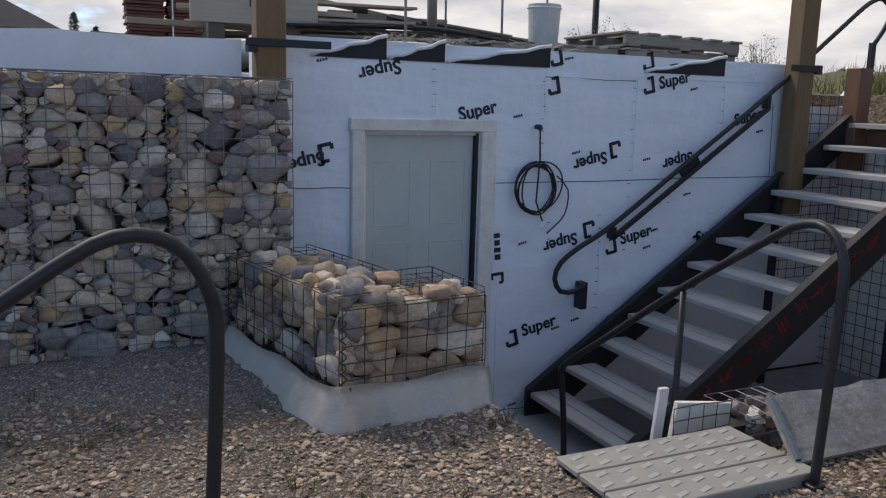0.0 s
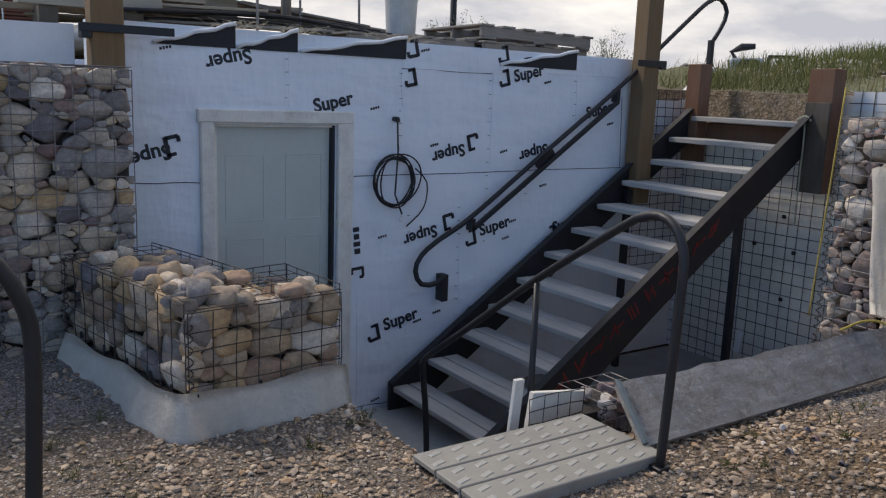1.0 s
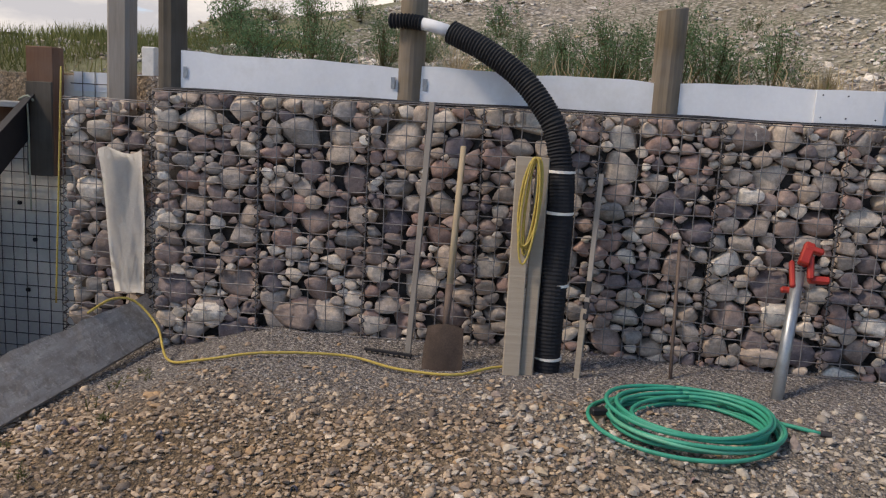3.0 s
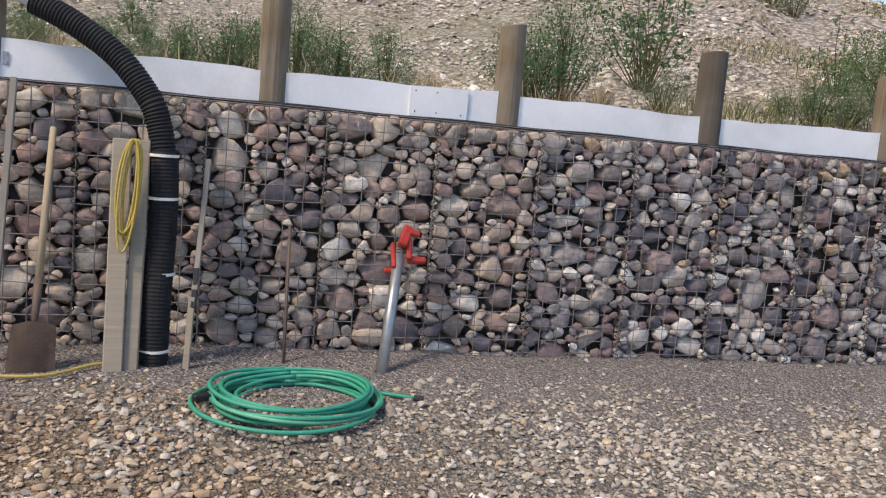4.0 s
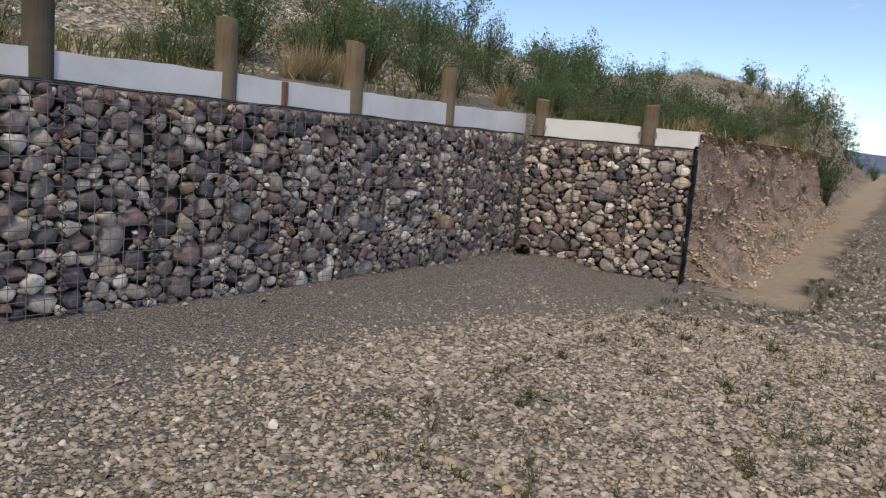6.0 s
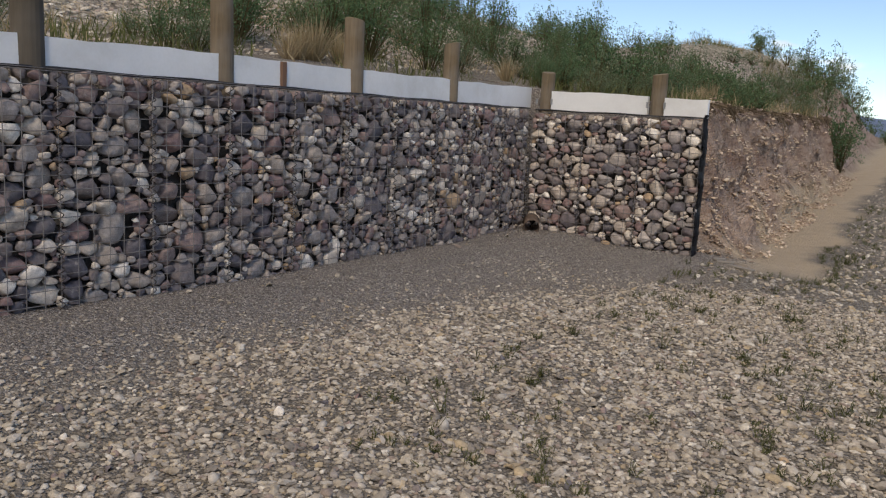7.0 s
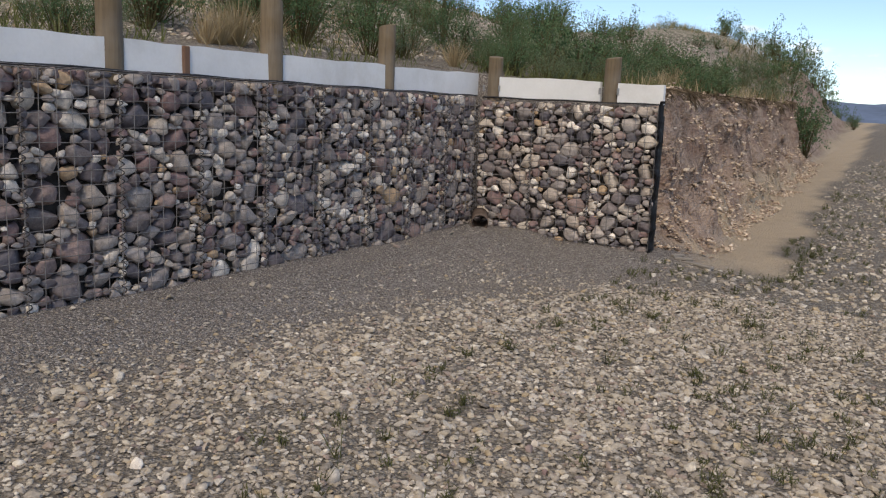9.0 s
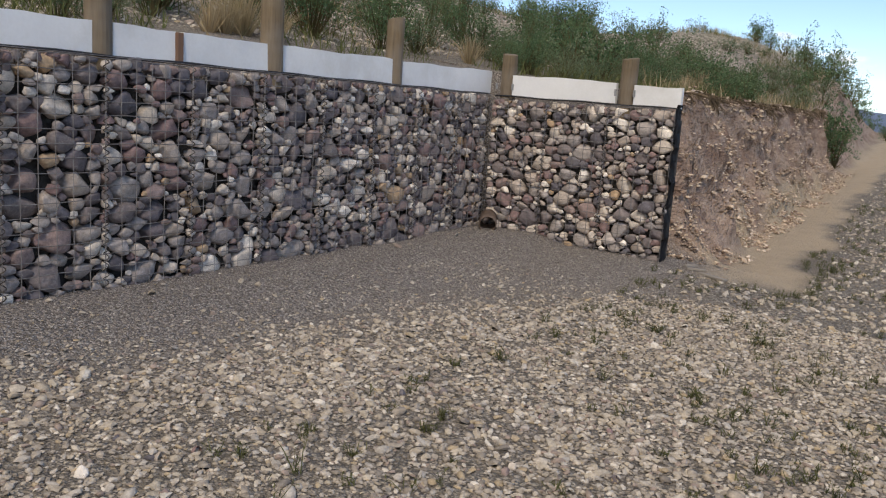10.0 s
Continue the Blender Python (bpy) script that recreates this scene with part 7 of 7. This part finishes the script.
# ---- loose pebbles ----
ICO = bmesh.new()
bmesh.ops.create_icosphere(ICO, subdivisions=1, radius=1.0)
ICO_V = np.array([v_.co[:] for v_ in ICO.verts])
ICO_F = np.array([[v_.index for v_ in f_.verts] for f_ in ICO.faces if f_.calc_center_median().z > -0.6])
ICO.free()


def pebbles(name, label, x, y, r, mat, seed, sink=0.25, flat=0.6, base=None):
    """One mesh of many worn pebbles lying on the ground."""
    rg = np.random.RandomState(seed)
    n = len(x)
    sc = np.stack([r * rg.uniform(0.85, 1.45, n), r * rg.uniform(0.7, 1.05, n), r * rg.uniform(0.75, 1.1, n) * flat], 1)
    jit = 1 + rg.normal(0, 0.16, (n, len(ICO_V), 1))
    v = ICO_V[None] * jit * sc[:, None]
    a_, b_ = rg.uniform(0, 6.283, n), rg.normal(0, 0.3, n)
    ca, sa, cb, sb = np.cos(a_), np.sin(a_), np.cos(b_), np.sin(b_)
    vx, vz = v[..., 0] * cb[:, None] - v[..., 2] * sb[:, None], v[..., 0] * sb[:, None] + v[..., 2] * cb[:, None]
    vy = v[..., 1]
    wx, wy = vx * ca[:, None] - vy * sa[:, None], vx * sa[:, None] + vy * ca[:, None]
    z = (ground_height(x, y) if base is None else base) + sc[:, 2] * (1 - 2 * sink)
    co = np.stack([wx + x[:, None], wy + y[:, None], vz + z[:, None]], -1).reshape(-1, 3)
    tri = (ICO_F[None] + (np.arange(n) * len(ICO_V))[:, None, None]).reshape(-1, 3)
    me = bpy.data.meshes.new(name)
    me.vertices.add(len(co))
    me.vertices.foreach_set("co", co.reshape(-1))
    me.loops.add(tri.size)
    me.loops.foreach_set("vertex_index", tri.reshape(-1))
    me.polygons.add(len(tri))
    me.polygons.foreach_set("loop_start", np.arange(0, tri.size, 3))
    me.polygons.foreach_set("loop_total", np.full(len(tri), 3))
    me.polygons.foreach_set("use_smooth", np.arange(len(tri)) // len(ICO_F) % 3 == 0)
    me.update()
    me.materials.append(mat)
    return tagged(new(name, me), label, "gravel", kind="stuff")


def yard_ok(x, y):
    pit_ = (x > 2.36) & (y > 2.42) | (x > 1.42) & (y > 3.33)
    return ~pit_ & (x < 5.08) & (y < 4.5) & ((y > -8.5) | (x < bank_line(y) - 0.1))


rg = np.random.RandomState(101)
n = 104000
x, y = rg.uniform(0.3, 4.6, n), rg.uniform(-7.6, 4.3, n)
ok = yard_ok(x, y) & (rg.rand(n) < 0.78 + 0.45 * value_noise(x, y, 0.9, 98) + 0.25 * value_noise(x, y, 0.3, 99)) & (rg.rand(n) > dirt_zone(x, y) * 0.92) & (rg.rand(n) > grit_zone(x, y) * 0.9) & (rg.rand(n) > soil_zone(x, y) * 0.45)
x, y = x[ok], y[ok]
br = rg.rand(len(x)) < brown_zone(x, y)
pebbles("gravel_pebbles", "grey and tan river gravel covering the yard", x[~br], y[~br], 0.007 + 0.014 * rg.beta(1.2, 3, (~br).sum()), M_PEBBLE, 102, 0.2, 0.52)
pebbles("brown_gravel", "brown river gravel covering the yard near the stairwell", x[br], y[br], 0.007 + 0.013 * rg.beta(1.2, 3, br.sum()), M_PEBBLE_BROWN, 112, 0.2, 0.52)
n = 19000
x, y = rg.uniform(0.0, 5.1, n), rg.uniform(-8.4, 4.5, n)
patch = value_noise(x, y, 0.9, 95) + 0.5 * value_noise(x, y, 0.3, 96)
ok = yard_ok(x, y) & (rg.rand(n) > dirt_zone(x, y) * 0.95) & (rg.rand(n) > grit_zone(x, y) * 0.97) & (rg.rand(n) < 0.65 + 0.5 * patch) & (rg.rand(n) > soil_zone(x, y) * 0.8)
x, y = x[ok], y[ok]
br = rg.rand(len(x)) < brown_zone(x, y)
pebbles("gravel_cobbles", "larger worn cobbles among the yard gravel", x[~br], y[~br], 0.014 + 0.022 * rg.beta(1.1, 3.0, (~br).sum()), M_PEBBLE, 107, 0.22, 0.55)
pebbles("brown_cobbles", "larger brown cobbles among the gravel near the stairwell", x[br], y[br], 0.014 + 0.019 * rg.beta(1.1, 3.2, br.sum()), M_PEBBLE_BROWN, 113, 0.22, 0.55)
# the cobbles nearest the walk, one by one
shapes = []
for k in range(14):
    me, _d = stone_mesh("cobble", np.full(14, 1.0) * rg.uniform(0.9, 1.1, 14), np.linspace(0, 2 * np.pi, 14, endpoint=False), rg.uniform(1.1, 1.6), 1.0, rg, M_STONE)
    shapes.append(me)
for k in range(290):
    while True:
        x1, y1 = rg.uniform(1.3, 4.0), rg.uniform(-5.0, 2.2)
        if yard_ok(np.array([x1]), np.array([y1]))[0] and grit_zone(np.array([x1]), np.array([y1]))[0] < 0.3:
            break
    ob = new("cobble", shapes[k % 14])
    r1 = 0.016 + 0.022 * rg.beta(1.2, 3)
    ob.location, ob.rotation_euler = (x1, y1, on_ground(x1, y1) + 0.1 * r1), (radians(-90), rg.uniform(0, 6.28), 0)
    ob.scale = (r1, r1 * 0.8, r1)
    ob.parent = ground
n = 40000
x, y = rg.uniform(0.0, 5.1, n), rg.uniform(-8.5, 4.5, n)
ok = yard_ok(x, y) & (rg.rand(n) < grit_zone(x, y))
x, y = x[ok], y[ok]
pebbles("grit_pebbles", "fine grey grit along the foot of the walls", x, y, 0.004 + 0.006 * rg.beta(1.2, 3, len(x)), M_GRIT, 103)
n = 5500
x, y = rg.uniform(-0.5, 3.6, n), -8.4 - 18 * rg.beta(1, 2, n)
ok = (x < path_edge(y) - 0.62 - 0.3 * rg.rand(n)) & (dirt_zone(x, y) < 0.3)
x, y = x[ok], y[ok]
pebbles("far_pebbles", "scattered gravel beside the dirt track", x, y, 0.012 + 0.03 * rg.beta(1.2, 4, len(x)), M_PEBBLE, 104)
face = GP[(GY < -8.9) & (GY > -24) & (GX > bank_line(GY) - 0.2) & (GX < crest_line(GY) + 0.05)]
face = face[rg.randint(0, len(face), 20000)] + rg.normal(0, 0.02, (20000, 3))
ok = value_noise(face[:, 1], face[:, 2] * 2.5, 0.35, 110) + 0.6 * value_noise(face[:, 1], face[:, 2] * 2, 0.12, 111) > -0.15
face = face[ok]
pebbles("bank_stones", "stones sticking out of the eroded dirt bank", face[:, 0] - 0.01, face[:, 1], 0.008 + 0.045 * rg.beta(1.0, 6, len(face)), M_BANKSTONE, 105, 0.34, 0.6, face[:, 2])
# roots hanging from the turf along the top of the bank
n = 1500
y = np.concatenate([rg.uniform(-21.5, -11.0, 1300), rg.uniform(-11.0, -9.6, 200)])
x = crest_line(y) - 0.02 + rg.normal(0, 0.03, n)
top_ = np.stack([x, y, ground_height(x + 0.08, y) + 0.02], 1)
hang = top_ + np.stack([rg.uniform(-0.14, -0.02, n), rg.normal(0, 0.05, n), -0.34 * rg.beta(1.0, 3.2, n) * (0.2 + 1.0 * (value_noise(y, y * 0, 0.6, 120) > -0.1))], 1)
v, f = blade_mesh(top_, hang, rg.uniform(0.004, 0.014, n), rg.normal(0, 0.02, (n, 3)) + np.array([-0.04, 0, 0]), rg)
tagged(mesh_object("hanging_roots", v, f, leaf_material("root", (0.08, 0.06, 0.045), (0.22, 0.17, 0.125))), "dark roots hanging from the turf on the bank", "roots", kind="stuff")
n = 11000
x, y = np.append(6.5 + 6 * rg.beta(1, 1.2, 7500), 7.0 + 18 * rg.rand(3500)), np.append(rg.uniform(-13, 3, 7500), rg.uniform(-36, 4, 3500))
pebbles("slope_stones", "loose stones covering the gravel hill", x, y, 0.014 + 0.05 * rg.beta(1.1, 4.5, n), M_SCREE, 106, 0.36, 0.6)
n = 13000
x, y = 8.0 + 12 * rg.beta(1, 1.3, n), rg.uniform(-16, 7.5, n)
ok = value_noise(x, y, 1.4, 131) + 0.5 * value_noise(x, y, 0.5, 132) > -0.35
x, y = x[ok], y[ok]
pebbles("hill_stones", "pinkish broken stones strewn over the hill", x, y, 0.022 + 0.075 * rg.beta(1.1, 4.5, len(x)), M_SCREE, 133, 0.34, 0.55)
